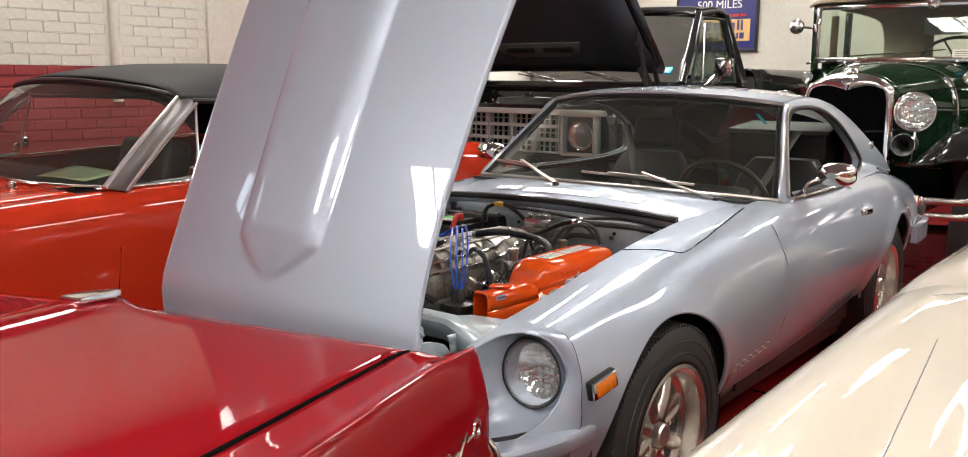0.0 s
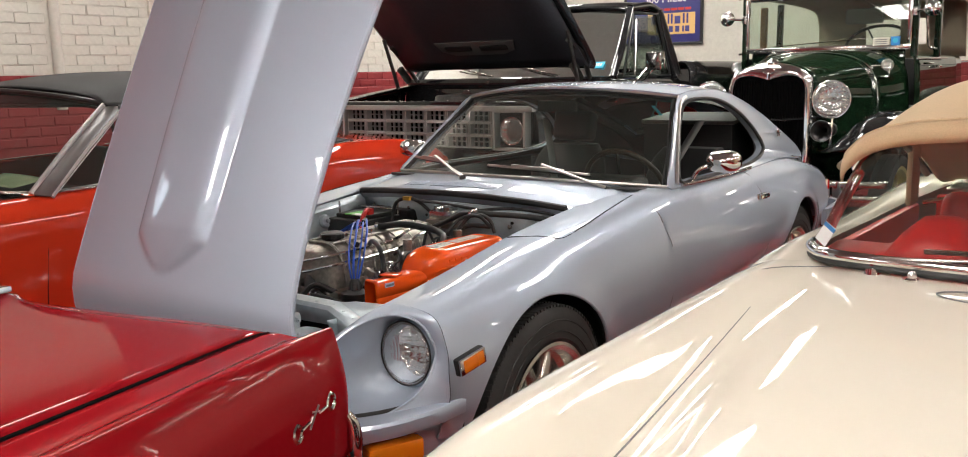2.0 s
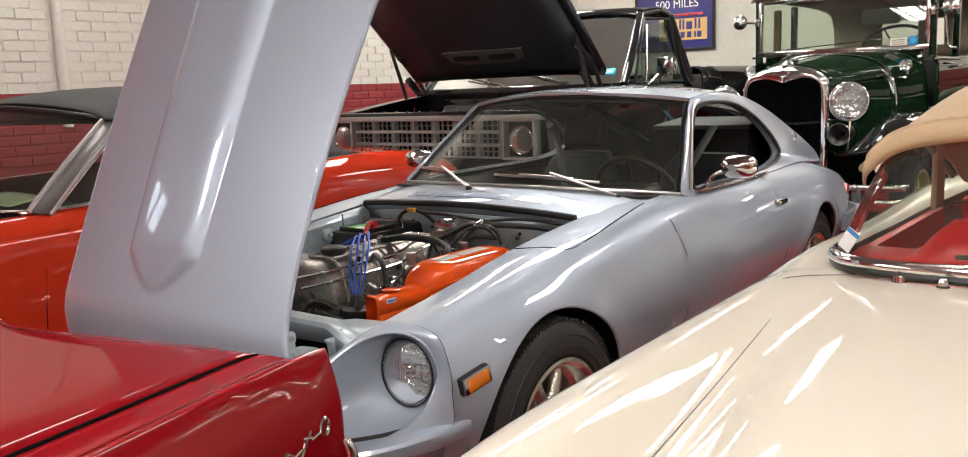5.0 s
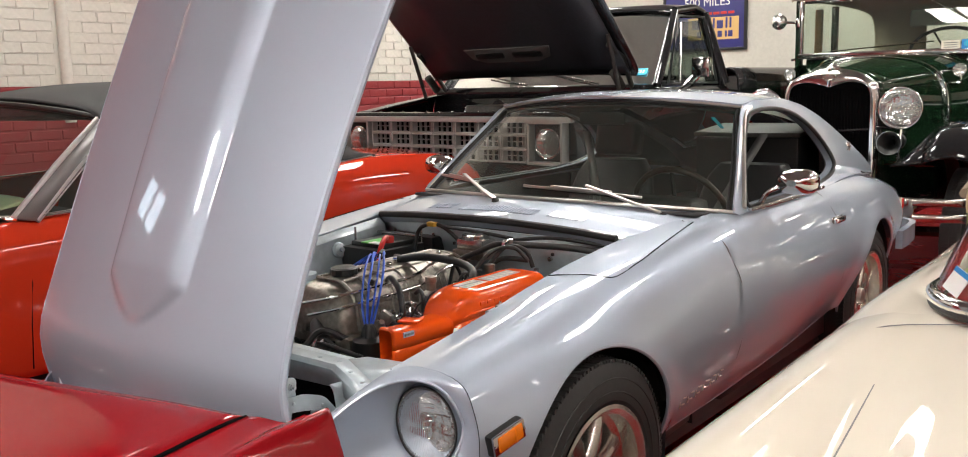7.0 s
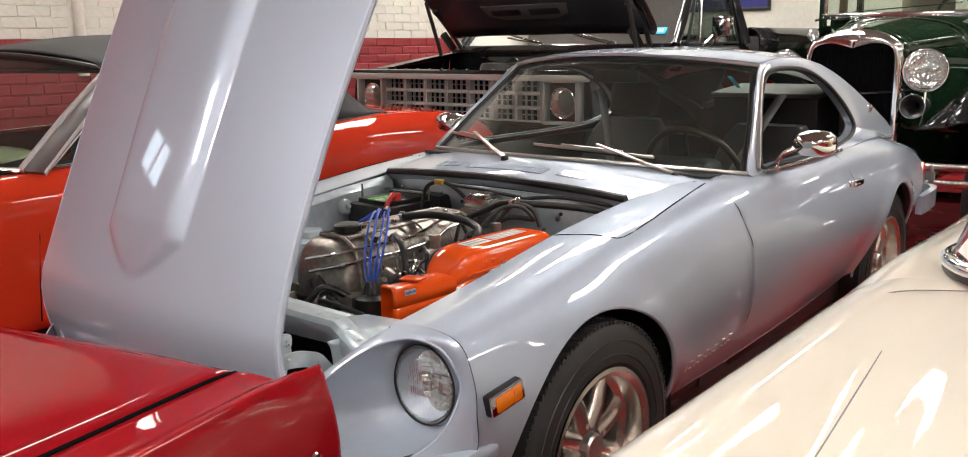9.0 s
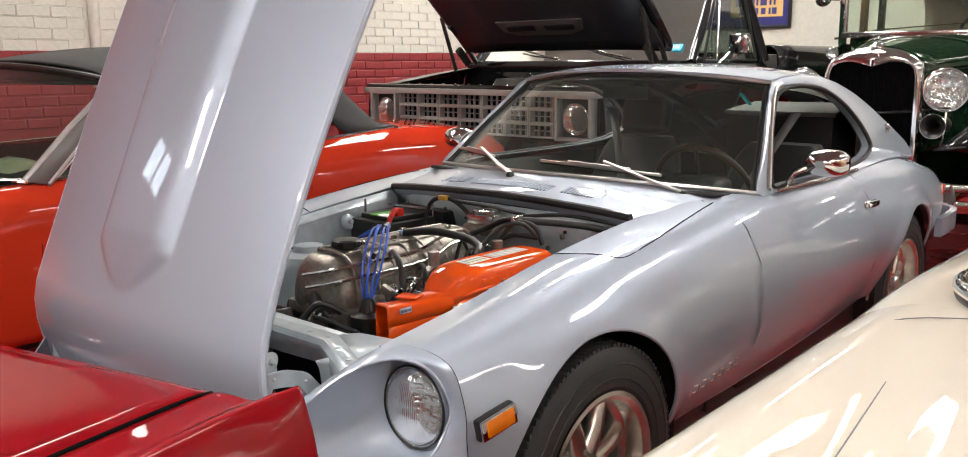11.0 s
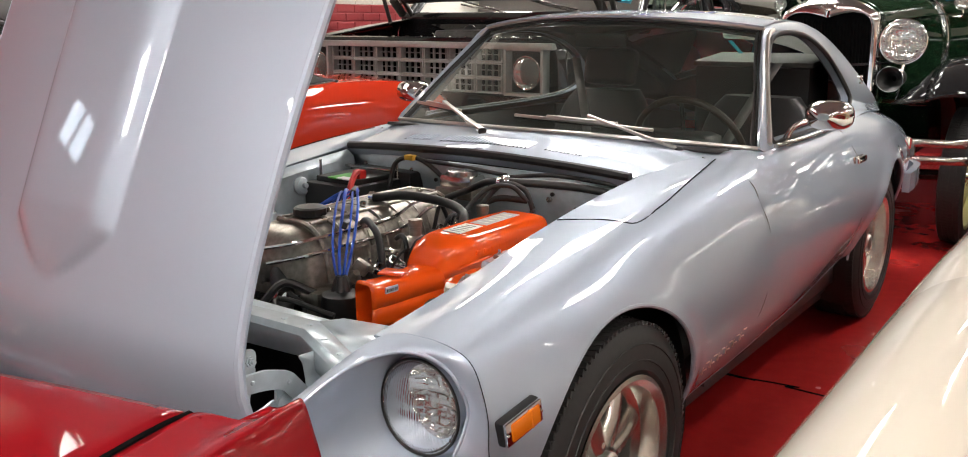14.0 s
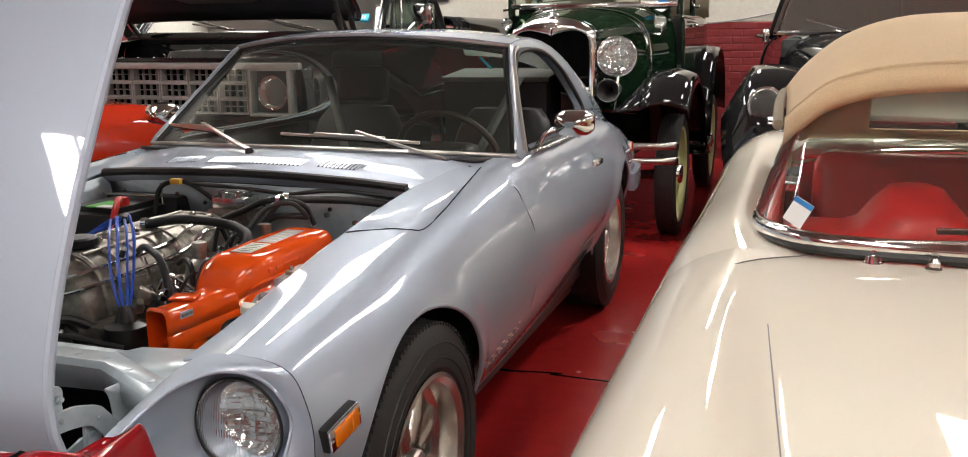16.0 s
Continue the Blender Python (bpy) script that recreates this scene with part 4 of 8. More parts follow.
sheet([[(x * k, y * k + .004, z) for x, y in spl(BP, 6)] for z, k in ((.464, .945), (.467, .942), (.470, .93))], bm=bm)
part("bumper_seal", bm, HOSE, coupe)
bm = bmesh.new()
sheet([[(x * k, y * k + 0.02, z) for x, y in spl(BP, 4)] for z, k in ((.42, .95), (.34, .93), (.26, .91), (.20, .85))], bm=bm)
part("front_valance", bm, SILVER, coupe, "", 60, 0.004)
for s in (1, -1):
    bm = bmesh.new()
    box(bm, 0.15, 0.05, 0.055, at(s * .683, -.585, .372) @ Matrix.Rotation(s * 1.24, 4, "Z"), 0.01)
    part("turn_signal", bm, AMBER, coupe, "amber lens under the bumper")

# radiator support, gusset plates and hinges
bm = bmesh.new()
half = [[(0, -.46, .672), (.20, -.447, .668), (.355, -.432, .665), (.530, -.515, .662)], [(0, -.50, .676), (.24, -.492, .672), (.372, -.482, .668), (.538, -.548, .660)], [(0, -.505, .668), (.24, -.500, .664), (.372, -.490, .660), (.534, -.556, .648)], [(0, -.50, .62), (.24, -.495, .62), (.368, -.485, .62), (.525, -.55, .61)]]
sheet([[(-x, y, z) for x, y, z in r[::-1]] + r[1:] for r in half], bm=bm)
part("radiator_support", bm, BAY, coupe, "pale blue-grey painted cross panel", 30, 0.006)
bm = bmesh.new()
sheet([[(x, y, z) for x in np.linspace(-.36, .36, 7)] for y, z in ((-.455, .664), (-.38, .648), (-.375, .60))], bm=bm)
part("support_ledge", bm, BAY, coupe, "", 30, 0.006)
for s in (1, -1):
    bm = bmesh.new()
    v = [bm.verts.new(p) for p in ((s * .345, -.432, .6615), (s * .36, -.375, .656), (s * .505, -.352, .658), (s * .540, -.46, .660), (s * .527, -.512, .6585))]
    bm.faces.new(v)
    part("gusset_plate", bm, BAY, coupe, "", 30, 0.006)
    for q, (x, y) in enumerate(((.30, -.465), (.36, -.46), (.43, -.49), (.50, -.52))):
        bm = bmesh.new()
        lathe(bm, [(.007, 0), (.006, .004), (0, .005)], 10, at(s * x, y, .668 - .006 * (x - .3) / .2))
        part("spot_weld", bm, BAY, coupe)
    # bonnet hinge, flat pressed plates standing fore and aft
    def upright(x):
        return Matrix(((0, 0, s, s * x), (1, 0, 0, 0), (0, 1, 0, 0), (0, 0, 0, 1)))

    def rounded(points, r):
        """The outline with its corners cut back by r and rounded."""
        q = []
        for k in range(len(points)):
            p0, p1, p2 = (Vector(points[(k + d) % len(points)]) for d in (-1, 0, 1))
            a = p1 + (p0 - p1).normalized() * min(r, (p0 - p1).length * .45)
            b = p1 + (p2 - p1).normalized() * min(r, (p2 - p1).length * .45)
            q += [tuple(a.lerp(p1, f).lerp(p1.lerp(b, f), f)) for f in (0, .25, .5, .75, 1)]
        return q

    def plate(name, points, x, deep, r=.006, bev=.0015):
        bm = bmesh.new()
        prism(bm, rounded(points, r), deep, upright(x), bev)
        return part(name, bm, BAY, coupe, "", 30)

    plate("hinge_plate", [(-.682, .706), (-.655, .704), (-.652, .688), (-.658, .672), (-.654, .660), (-.669, .630), (-.677, .570), (-.709, .570), (-.697, .630), (-.685, .655)], .444, .006, .008)
    plate("hinge_arm", [(-.686, .668), (-.640, .665), (-.590, .648), (-.545, .594), (-.573, .580), (-.612, .624), (-.649, .633), (-.686, .637)], .452, .006, .012)
    plate("hinge_foot", [(-.555, .607), (-.532, .586), (-.556, .556), (-.583, .588)], .459, .004, .004)
    plate("hinge_post", [(-.612, .632), (-.585, .622), (-.575, .50), (-.620, .50)], .440, .006, .004)
    plate("hinge_bracket", [(-.720, .596), (-.655, .590), (-.630, .594), (-.607, .602), (-.60, .50), (-.72, .50)], .434, .005, .010)
    bm = bmesh.new()
    lathe(bm, [(.015, 0), (.015, .004), (.012, .006), (0, .0065)], 20, aim((s * .446, -.600, .592), (s, 0, 0)))
    part("hinge_bush", bm, BAY, coupe)
    for y, z in ((-.665, .686), (-.686, .622)):
        bm = bmesh.new()
        lathe(bm, [(.0095, 0), (.0095, .002), (.0065, .002), (.0065, .006), (0, .0065)], 6, aim((s * .450, y, z), (s, 0, 0)))
        lathe(bm, [(.0035, .006), (.0035, .011), (0, .012)], 10, aim((s * .450, y, z), (s, 0, 0)))
        part("hinge_bolt", bm, BAY, coupe)
    for y, z in ((-.669, .653), (-.596, .630)):
        bm = bmesh.new()
        lathe(bm, [(.0042, 0), (.0042, .001), (.003, .0022), (0, .0026)], 14, aim((s * .458, y, z), (s, 0, 0)))
        part("hinge_rivet", bm, BAY, coupe)
    # inner panel of the headlamp box with its long lightening hole
    rim = rounded([(-.551, .655), (-.541, .638), (-.536, .604), (-.545, .53), (-.42, .53), (-.42, .60), (-.47, .650)], .006)
    hole = []
    for y, z in rim:
        a = math.atan2(z - .618, y + .485)
        c, d = math.cos(a + .70), math.sin(a + .70)
        k = ((c / .040) ** 2 + (d / .017) ** 2) ** -.5
        hole.append((-.485 + k * math.cos(a), .618 + k * math.sin(a)))
    bm = bmesh.new()
    sheet([[(s * .430, y, z) for y, z in rim], [(s * .430, y, z) for y, z in hole], [(s * .420, y, z) for y, z in hole]], closed_v=True, bm=bm)
    part("lamp_box", bm, BAY, coupe, "", 40, .002)
    bm = bmesh.new()
    box(bm, 0.30, 0.06, 0.36, at(s * .30, -.43, .44))
    part("grille_duct", bm, GAPSHADE, coupe)

# bonnet, hinged at the nose and standing open
HB, HU, HN = Vector((-.018, -.745, .62)), Vector((0, .398, .917)), Vector((0, -.917, .398))


def bonnet_point(x, s):
    edge = 0.500 + 0.010 * s - 0.05 * max(0, 0.12 - s) if x < 0 else 0.466 + 0.055 * math.exp(-max(s, 0) / 0.12) + 0.052 * min(max(s, 0), 1) ** 2 + 0.3 * min(s, 0)
    X = x * edge
    crown = 0.040 * (1 - (abs(X) / 0.504) ** 2.2) + 0.010 * math.sin(math.pi * min(max(s / 1.2, 0), 1))
    w = (0.160 + 0.028 * max(0, s - .25)) * min(1, max(s - 0.135, 0.0) / 0.10) ** 0.62 + 1e-4
    d = abs(X) / w
    bul = 0.0
    if s > 0.135 and d < 1:
        u = max(0, (d - .50) / .50)
        bul = 0.020 * min(1, (s - 0.135) / 0.13) ** .75 * (1 - u ** 2.6)
    nosedrop = -0.9 * max(0, 0.10 - s) ** 2 * 3
    return HB + HU * s + HN * (crown + bul + nosedrop) + Vector((X, 0, 0))


bm = sheet([[bonnet_point(x, s) for x in np.linspace(-1, 1, 170)] for s in np.linspace(-0.10, 1.20, 130)])
bonnet = part("bonnet", bm, SILVER, coupe, "open silver-blue bonnet with a long raised centre bulge", 80)
bm = bmesh.new()
for s in (1, -1):
    tube(bm, [bonnet_point(s, v) - 0.008 * HN for v in np.linspace(-0.09, 1.2, 30)], 0.009, 8)
tube(bm, [bonnet_point(x, 1.2) - 0.008 * HN for x in np.linspace(-1, 1, 20)], 0.009, 8)
part("folded_edge", bm, SILVER, bonnet)
bm = sheet([[bonnet_point(x, s) - 0.020 * HN - 0.0 * HU for x in np.linspace(-.985, .985, 14)] for s in np.linspace(-0.08, 1.19, 14)])
part("inner_skin", bm, BAY, bonnet)

# engine bay
for s in (1, -1):
    bm = bmesh.new()
    sheet([[(s * .498, y, z) for y, z in ((-.40, .668), (-.18, .705), (.08, .758), (.27, .783), (.50, .805))],
           [(s * .470, y, z) for y, z in ((-.40, .655), (-.18, .69), (.08, .74), (.27, .765), (.50, .785))],
           [(s * .455, y, .45) for y in (-.40, -.18, .08, .27, .50)], [(s * .43, y, .25) for y in (-.40, -.18, .08, .27, .50)]], bm=bm)
    part("inner_wing", bm, BAY, coupe, "", 40, 0.004)
    bm = bmesh.new()
    lathe(bm, [(.13, -.25), (.12, -.02), (.10, .005), (.05, .012), (.045, .03), (0, .034)], 28, at(s * .40, .06, .66))
    part("strut_tower", bm, BAY, coupe)
bm = bmesh.new()
sheet([[(-.50, .53, .795), (0, .47, .81), (.50, .53, .795)], [(-.50, .56, .70), (0, .53, .72), (.50, .56, .70)], [(-.50, .57, .45), (0, .57, .45), (.50, .57, .45)], [(-.5, .58, .25), (0, .58, .25), (.5, .58, .25)]], bm=bm)
part("firewall", bm, BAY, coupe, "", 40, 0.006)
bm = bmesh.new()
box(bm, 0.96, 1.0, 0.02, at(0, .06, .25))
part("bay_floor", bm, IRON, coupe)

engine = new("engine")
engine.parent = coupe
ex, ey0, ey1 = -0.060, -0.17, 0.40
bm = bmesh.new()
box(bm, 0.26, 0.62, 0.34, at(ex, .12, .44), 0.03)
part("block", bm, IRON, engine, "dirty dark cast engine block")
# rocker cover: a long ribbed casting with rounded ends
rows = []
for y, k, zt in ((ey0 - .02, .30, .62), (ey0 - .012, .70, .68), (ey0 + .02, .95, .725), (ey0 + .10, 1, .742), (.12, 1, .748), (ey1 - .10, 1, .748), (ey1 - .02, .9, .735), (ey1 + .01, .5, .69), (ey1 + .015, .2, .64)):
    rows.append([(ex - .115 * k, y, .60), (ex - .11 * k, y, .64 if zt > .65 else .61), (ex - .085 * k, y, zt - .012), (ex - .02, y, zt), (ex + .045 * k, y, zt - .006), (ex + .10 * k, y, zt - .045 if zt > .65 else .61), (ex + .118 * k, y, .60)])
part("rocker_cover", sheet(loft(rows, 4, 3)), CASTING, engine, "ribbed cast aluminium rocker cover", 50, 0.004)
for y in np.linspace(ey0 + .05, ey1 - .04, 8):
    bm = bmesh.new()
    tube(bm, [(ex - .05, y, .744), (ex + .045, y, .742), (ex + .098, y, .702), (ex + .118, y, .615)], 0.0065, 6, smooth=3)
    part("cover_rib", bm, CASTING, engine)
    bm = bmesh.new()
    lathe(bm, [(.011, 0), (.011, .012), (.005, .014), (0, .014)], 6, at(ex + .112, y + .03, .606))
    part("cover_bolt", bm, DULLCHROME, engine)
for dx, z, r in ((.048, .7405, .0045), (-.045, .7455, .004), (.108, .672, .004)):
    bm = bmesh.new()
    tube(bm, [(ex + dx, y, z + .004 * min(1, (y - ey0) * 5)) for y in np.linspace(ey0 + .06, ey1 - .05, 9)], r, 8)
    part("cover_ridge", bm, CASTING, engine)
for q, y in enumerate((-.06, .05, .16, .27)):
    bm = bmesh.new()
    box(bm, .010, .052, .040, at(ex + .106, y, .690) @ Matrix.Rotation(-.45, 4, "Y"), .004)
    part("cover_pad", bm, CASTING, engine)
    bm = bmesh.new()
    lathe(bm, [(.009, 0), (.009, .008), (.004, .010), (0, .010)], 8, at(ex + .004 + .01 * (q % 2), y + .05, .748))
    part("cover_bolt", bm, DULLCHROME, engine)
for q in range(26):
    y = -.12 + .021 * q
    x, z = .098 + .030 * ((q * 5) % 4) / 3, .600 + .052 * ((q * 7) % 5) / 4
    bm = bmesh.new()
    if q % 2:
        lathe(bm, [(.018, -.02), (.018, .012), (.012, .018), (.008, .030), (0, .031)], 12, aim((x, y, z), (.7, -.2, .7)))
    else:
        box(bm, .038, .026, .030, at(x, y, z) @ pose(0, 0, 0, 12 * (q % 5 - 2), 35, 17 * (q % 4)), .006)
    part("manifold_casting", bm, CASTING if q % 3 else IRON, engine)
bm = bmesh.new()
lathe(bm, [(.034, 0), (.040, .004), (.040, .020), (.034, .024), (.012, .026), (0, .026)], 14, at(ex - .01, ey0 + .115, .744))
part("oil_cap", bm, PLASTIC, engine, "black screw-on filler cap", 20)
# cylinder head flange, intake runners and carburettors
bm = bmesh.new()
box(bm, .26, .62, .08, at(ex + .02, .12, .57), .012)
part("cylinder_head", bm, CASTING, engine)
for q in range(6):
    y = ey0 + .06 + q * .095
    bm = bmesh.new()
    tube(bm, [(ex + .11, y, .56), (ex + .18, y, .575), (ex + .26, y, .57)], [.026, .022, .024], 12, smooth=3)
    part("intake_runner", bm, CASTING, engine)
for q, (x, y, w, hh) in enumerate(((.10, -.08, .05, .04), (.12, .02, .04, .06), (.11, .20, .05, .05), (.14, .30, .04, .05), (.08, .12, .03, .04), (.16, -.03, .03, .05))):
    bm = bmesh.new()
    box(bm, w, w * 1.2, hh, at(x, y, .615) @ pose(0, 0, 0, 0, 10 * (q % 3), 15 * q), .006)
    part("manifold_boss", bm, CASTING if q % 2 else IRON, engine)
for cx, y in ((.205, .017), (.235, .235)):
    o = new("carburettor")
    o.parent = engine
    bm = bmesh.new()
    box(bm, .10, .10, .10, at(cx, y, .60), .015)
    part("carburettor_body", bm, CASTING, o)
    bm = bmesh.new()
    lathe(bm, [(.036, 0), (.036, .06), (.030, .085), (.014, .095), (.014, .115), (.016, .116), (.016, .132), (0, .134)], 20, at(cx - .004, y, .626))
    part("dome", bm, CASTING, o)
    for q in range(3):
        bm = bmesh.new()
        tube(bm, [(cx - .055 + .02 * q, y - .05, .66 + .015 * q), (cx - .015, y - .075, .69 - .02 * q), (cx + .035 - .01 * q, y - .06, .66)], .0035, 6, smooth=4)
        part("linkage", bm, DULLCHROME, o)
for p in ([(ex - .02, ey0 - .03, .69), (ex + .085, ey0 + .02, .715), (ex + .10, .10, .722), (ex + .085, .24, .745), (ex + .11, .36, .73)], [(ex + .02, ey0 - .05, .665), (ex + .115, ey0 + .02, .69), (ex + .128, .12, .70), (ex + .11, .26, .728), (ex + .14, .38, .70)], [(.10, -.12, .64), (.14, .10, .66), (.12, .30, .70)]):
    bm = bmesh.new()
    tube(bm, p, .0045, 8, smooth=6)
    part("fuel_pipe", bm, CHROME, engine)
# hoses
for r, pts in ((.023, [(.0, -.08, .655), (-.022, -.10, .66), (-.050, -.145, .652), (-.040, -.185, .625), (.0, -.205, .595), (.02, -.24, .55)]), (.0115, [(-.058, .141, .757), (.02, .168, .769), (.088, .191, .766), (.16, .200, .757), (.215, .178, .746), (.241, .145, .730), (.250, .12, .68)]),
               (.009, [(.025, .352, .735), (.10, .346, .765), (.17, .335, .795), (.232, .327, .804)]), (.0105, [(.232, .327, .804), (.30, .385, .797), (.38, .445, .787), (.46, .495, .770)]), (.006, [(.16, .41, .795), (.28, .47, .805), (.42, .50, .795), (.48, .51, .785)]),
               (.0085, [(.04, .01, .730), (.075, -.015, .745), (.11, -.038, .747), (.155, -.062, .732), (.187, -.083, .69), (.195, -.088, .64)]), (.006, [(.13, .03, .700), (.165, .01, .716), (.200, -.015, .706), (.212, -.03, .66)]),
               (.007, [(.20, .26, .74), (.24, .30, .80), (.29, .33, .79), (.31, .34, .74)]), (.006, [(.18, .20, .72), (.22, .26, .79), (.27, .30, .80), (.30, .33, .76)]), (.006, [(.03, -.22, .61), (.08, -.22, .58), (.10, -.27, .53), (.16, -.28, .47)]),
               (.007, [(-.26, .43, .72), (-.25, .45, .79), (-.20, .46, .812), (-.15, .47, .80), (-.08, .46, .765), (-.06, .45, .75)]), (.006, [(-.16, .47, .805), (.0, .47, .80), (.15, .45, .795)]),
               (.008, [(.19, .27, .74), (.23, .30, .765), (.30, .33, .762)]), (.020, [(-.02, -.36, .56), (.03, -.34, .50), (.10, -.30, .46), (.16, -.28, .44)])):
    bm = bmesh.new()
    tube(bm, pts, r, 10, smooth=6)
    part("hose", bm, HOSE, engine, "black rubber hose")
for p, ax, r in (((-.004, -.085, .657), (1, .8, 0), .025), ((.006, -.212, .588), (.4, -.5, -.7), .025), ((-.052, .143, .758), (1, .4, .1), .014), ((.243, .138, .722), (.1, -.3, -1), .014), ((.235, .33, .803), (1, .8, -.1), .014), ((.222, .328, .801), (1, -.1, .15), .012)):
    bm = bmesh.new()
    lathe(bm, [(r, -.006), (r + .003, -.006), (r + .003, .006), (r, .006)], 18, aim(p, ax))
    box(bm, .012, .02, .012, aim(p, ax) @ at(r + .005, 0, 0), .002)
    part("hose_clamp", bm, CHROME, engine)
# blue ignition leads
for q in range(6):
    bm = bmesh.new()
    f = (q - 2.5) * (1 + .25 * math.sin(3.7 * q)) + .5 * math.sin(2.3 * q)
    tube(bm, [(ex - .13, ey0 + .06 + .075 * q, .66), (ex - .075, .03 + .024 * q, .745), (-.075 + .006 * f, .085 + .008 * f, .780 + .004 * (q % 2)), (-.030 + .008 * f, .040 + .006 * f, .786 + .005 * (q % 3)),
              (.022 + .009 * f, -.018 + .008 * f, .766 + .003 * (q % 2)), (.070 + .008 * f, -.078 + .008 * f, .722), (.108 + .006 * f, -.125 + .006 * f, .682), (.128 + .003 * f, -.150 + .003 * f, .645), (.131, -.153, .61)], .0030, 8, smooth=6)
    part("ignition_lead", bm, BLUE, engine, "bright blue ignition lead")
for p in ((-.055, .080, .786), (.052, -.055, .742)):
    bm = bmesh.new()
    box(bm, .012, .055, .018, at(*p) @ pose(0, 0, 0, 0, 20, 35), .003)
    part("lead_clip", bm, PLASTIC, engine)
bm = bmesh.new()
tube(bm, [(.138, -.158, .64), (.150, -.175, .58), (.165, -.20, .52), (.17, -.21, .46)], .0042, 8, smooth=3)
part("coil_lead", bm, BLUE, engine)
bm = bmesh.new()
lathe(bm, [(.045, -.06), (.05, .0), (.045, .035), (.02, .045), (0, .045)], 20, at(.131, -.155, .575))
part("distributor", bm, PLASTIC, engine)
for q in range(6):
    t = q * math.pi / 3
    bm = bmesh.new()
    lathe(bm, [(.010, .02), (.010, .065), (.006, .075), (0, .075)], 10, at(.131 + .024 * math.cos(t), -.155 + .024 * math.sin(t), .578) @ pose(0, 0, 0, 14 * math.sin(t), -14 * math.cos(t), 0))
    part("lead_boot", bm, HOSE, engine)
# small fittings: studs, unions, brackets, vacuum pipes and wires
rng = random.Random(7)
for q in range(34):
    x, y = rng.uniform(.06, .245), rng.uniform(-.13, .40)
    z = rng.uniform(.60, .68) + .05 * max(0, y)
    bm = bmesh.new()
    kind = q % 3
    if kind == 0:
        r = rng.uniform(.006, .014)
        lathe(bm, [(r, 0), (r, r), (r * .55, r * 1.05), (r * .55, r * 2.4), (0, r * 2.5)], 6 if q % 2 else 14, aim((x, y, z), (rng.uniform(-.6, .6), rng.uniform(-.6, .2), 1)))
        part("union_nut", bm, (DULLCHROME, CASTING, BRASS)[q % 3 if q % 2 else q % 2], engine)
    elif kind == 1:
        box(bm, rng.uniform(.015, .045), rng.uniform(.012, .03), rng.uniform(.01, .03), at(x, y, z) @ pose(0, 0, 0, rng.uniform(-25, 25), rng.uniform(-25, 25), rng.uniform(0, 90)), .003)
        part("bracket", bm, (CASTING, IRON, PLASTIC, DULLCHROME)[q % 4], engine)
    else:
        dx, dy = rng.uniform(-.08, .08), rng.uniform(.03, .14)
        tube(bm, [(x, y, z), (x + dx * .3, y + dy * .3, z + rng.uniform(.02, .06)), (x + dx * .7, y + dy * .7, z + rng.uniform(.01, .05)), (x + dx, y + dy, z - .01)], rng.uniform(.0025, .006), 7, smooth=4)
        part("vacuum_pipe", bm, (HOSE, HOSE, DULLCHROME)[q % 3 if q % 2 else 0], engine)
for q in range(16):
    x, y, z = rng.uniform(-.26, .22), rng.uniform(-.34, -.18), rng.uniform(.47, .60)
    bm = bmesh.new()
    if q % 2:
        tube(bm, [(x, y, z), (x + rng.uniform(-.06, .06), y + .04, z + .04), (x + rng.uniform(-.09, .09), y + .09, z + .01)], rng.uniform(.003, .010), 8, smooth=4)
        part("wire", bm, HOSE, engine)
    else:
        box(bm, rng.uniform(.03, .07), rng.uniform(.02, .05), .03, at(x, y, z) @ pose(0, 0, 0, rng.uniform(-20, 20), rng.uniform(-20, 20), rng.uniform(0, 90)), .005)
        part("bracket", bm, (IRON, PLASTIC, CASTING)[q % 3], engine)
for q in range(9):
    x = -.44 + .1 * q
    bm = bmesh.new()
    lathe(bm, [(.006, 0), (.006, .005), (0, .007)], 8, aim((x, .528 - .03 * (1 - min(1, abs(x) / .5)), .765 - .02 * (q % 2)), (0, -1, .1)))
    part("firewall_plug", bm, PLASTIC if q % 2 else DULLCHROME, engine)
# orange air cleaner: long box with a snorkel
AC = []
for y, x, w, zt, zb in ((-.088, .298, .026, .664, .605), (-.078, .301, .042, .690, .592), (-.058, .307, .057, .716, .582), (-.032, .314, .067, .734, .575), (0, .318, .072, .743, .57), (.06, .320, .073, .7455, .57), (.15, .322, .073, .747, .57),
                        (.24, .324, .073, .747, .57), (.275, .325, .069, .745, .572), (.294, .326, .058, .734, .578), (.302, .327, .040, .708, .592), (.304, .327, .018, .680, .615)):
    zc, hh = (zt + zb) / 2, (zt - zb) / 2
    AC.append([(x + w * math.copysign(abs(math.cos(t)) ** .36, math.cos(t)), y, zc + hh * math.copysign(abs(math.sin(t)) ** .36, math.sin(t))) for t in np.linspace(.02, 2 * math.pi + .02, 44, endpoint=False)])
air = part("air_cleaner", sheet(loft([r + [r[0]] for r in AC], 1, 5)), ORANGE, coupe, "glossy orange pressed-steel air cleaner housing", 70, 0.003)
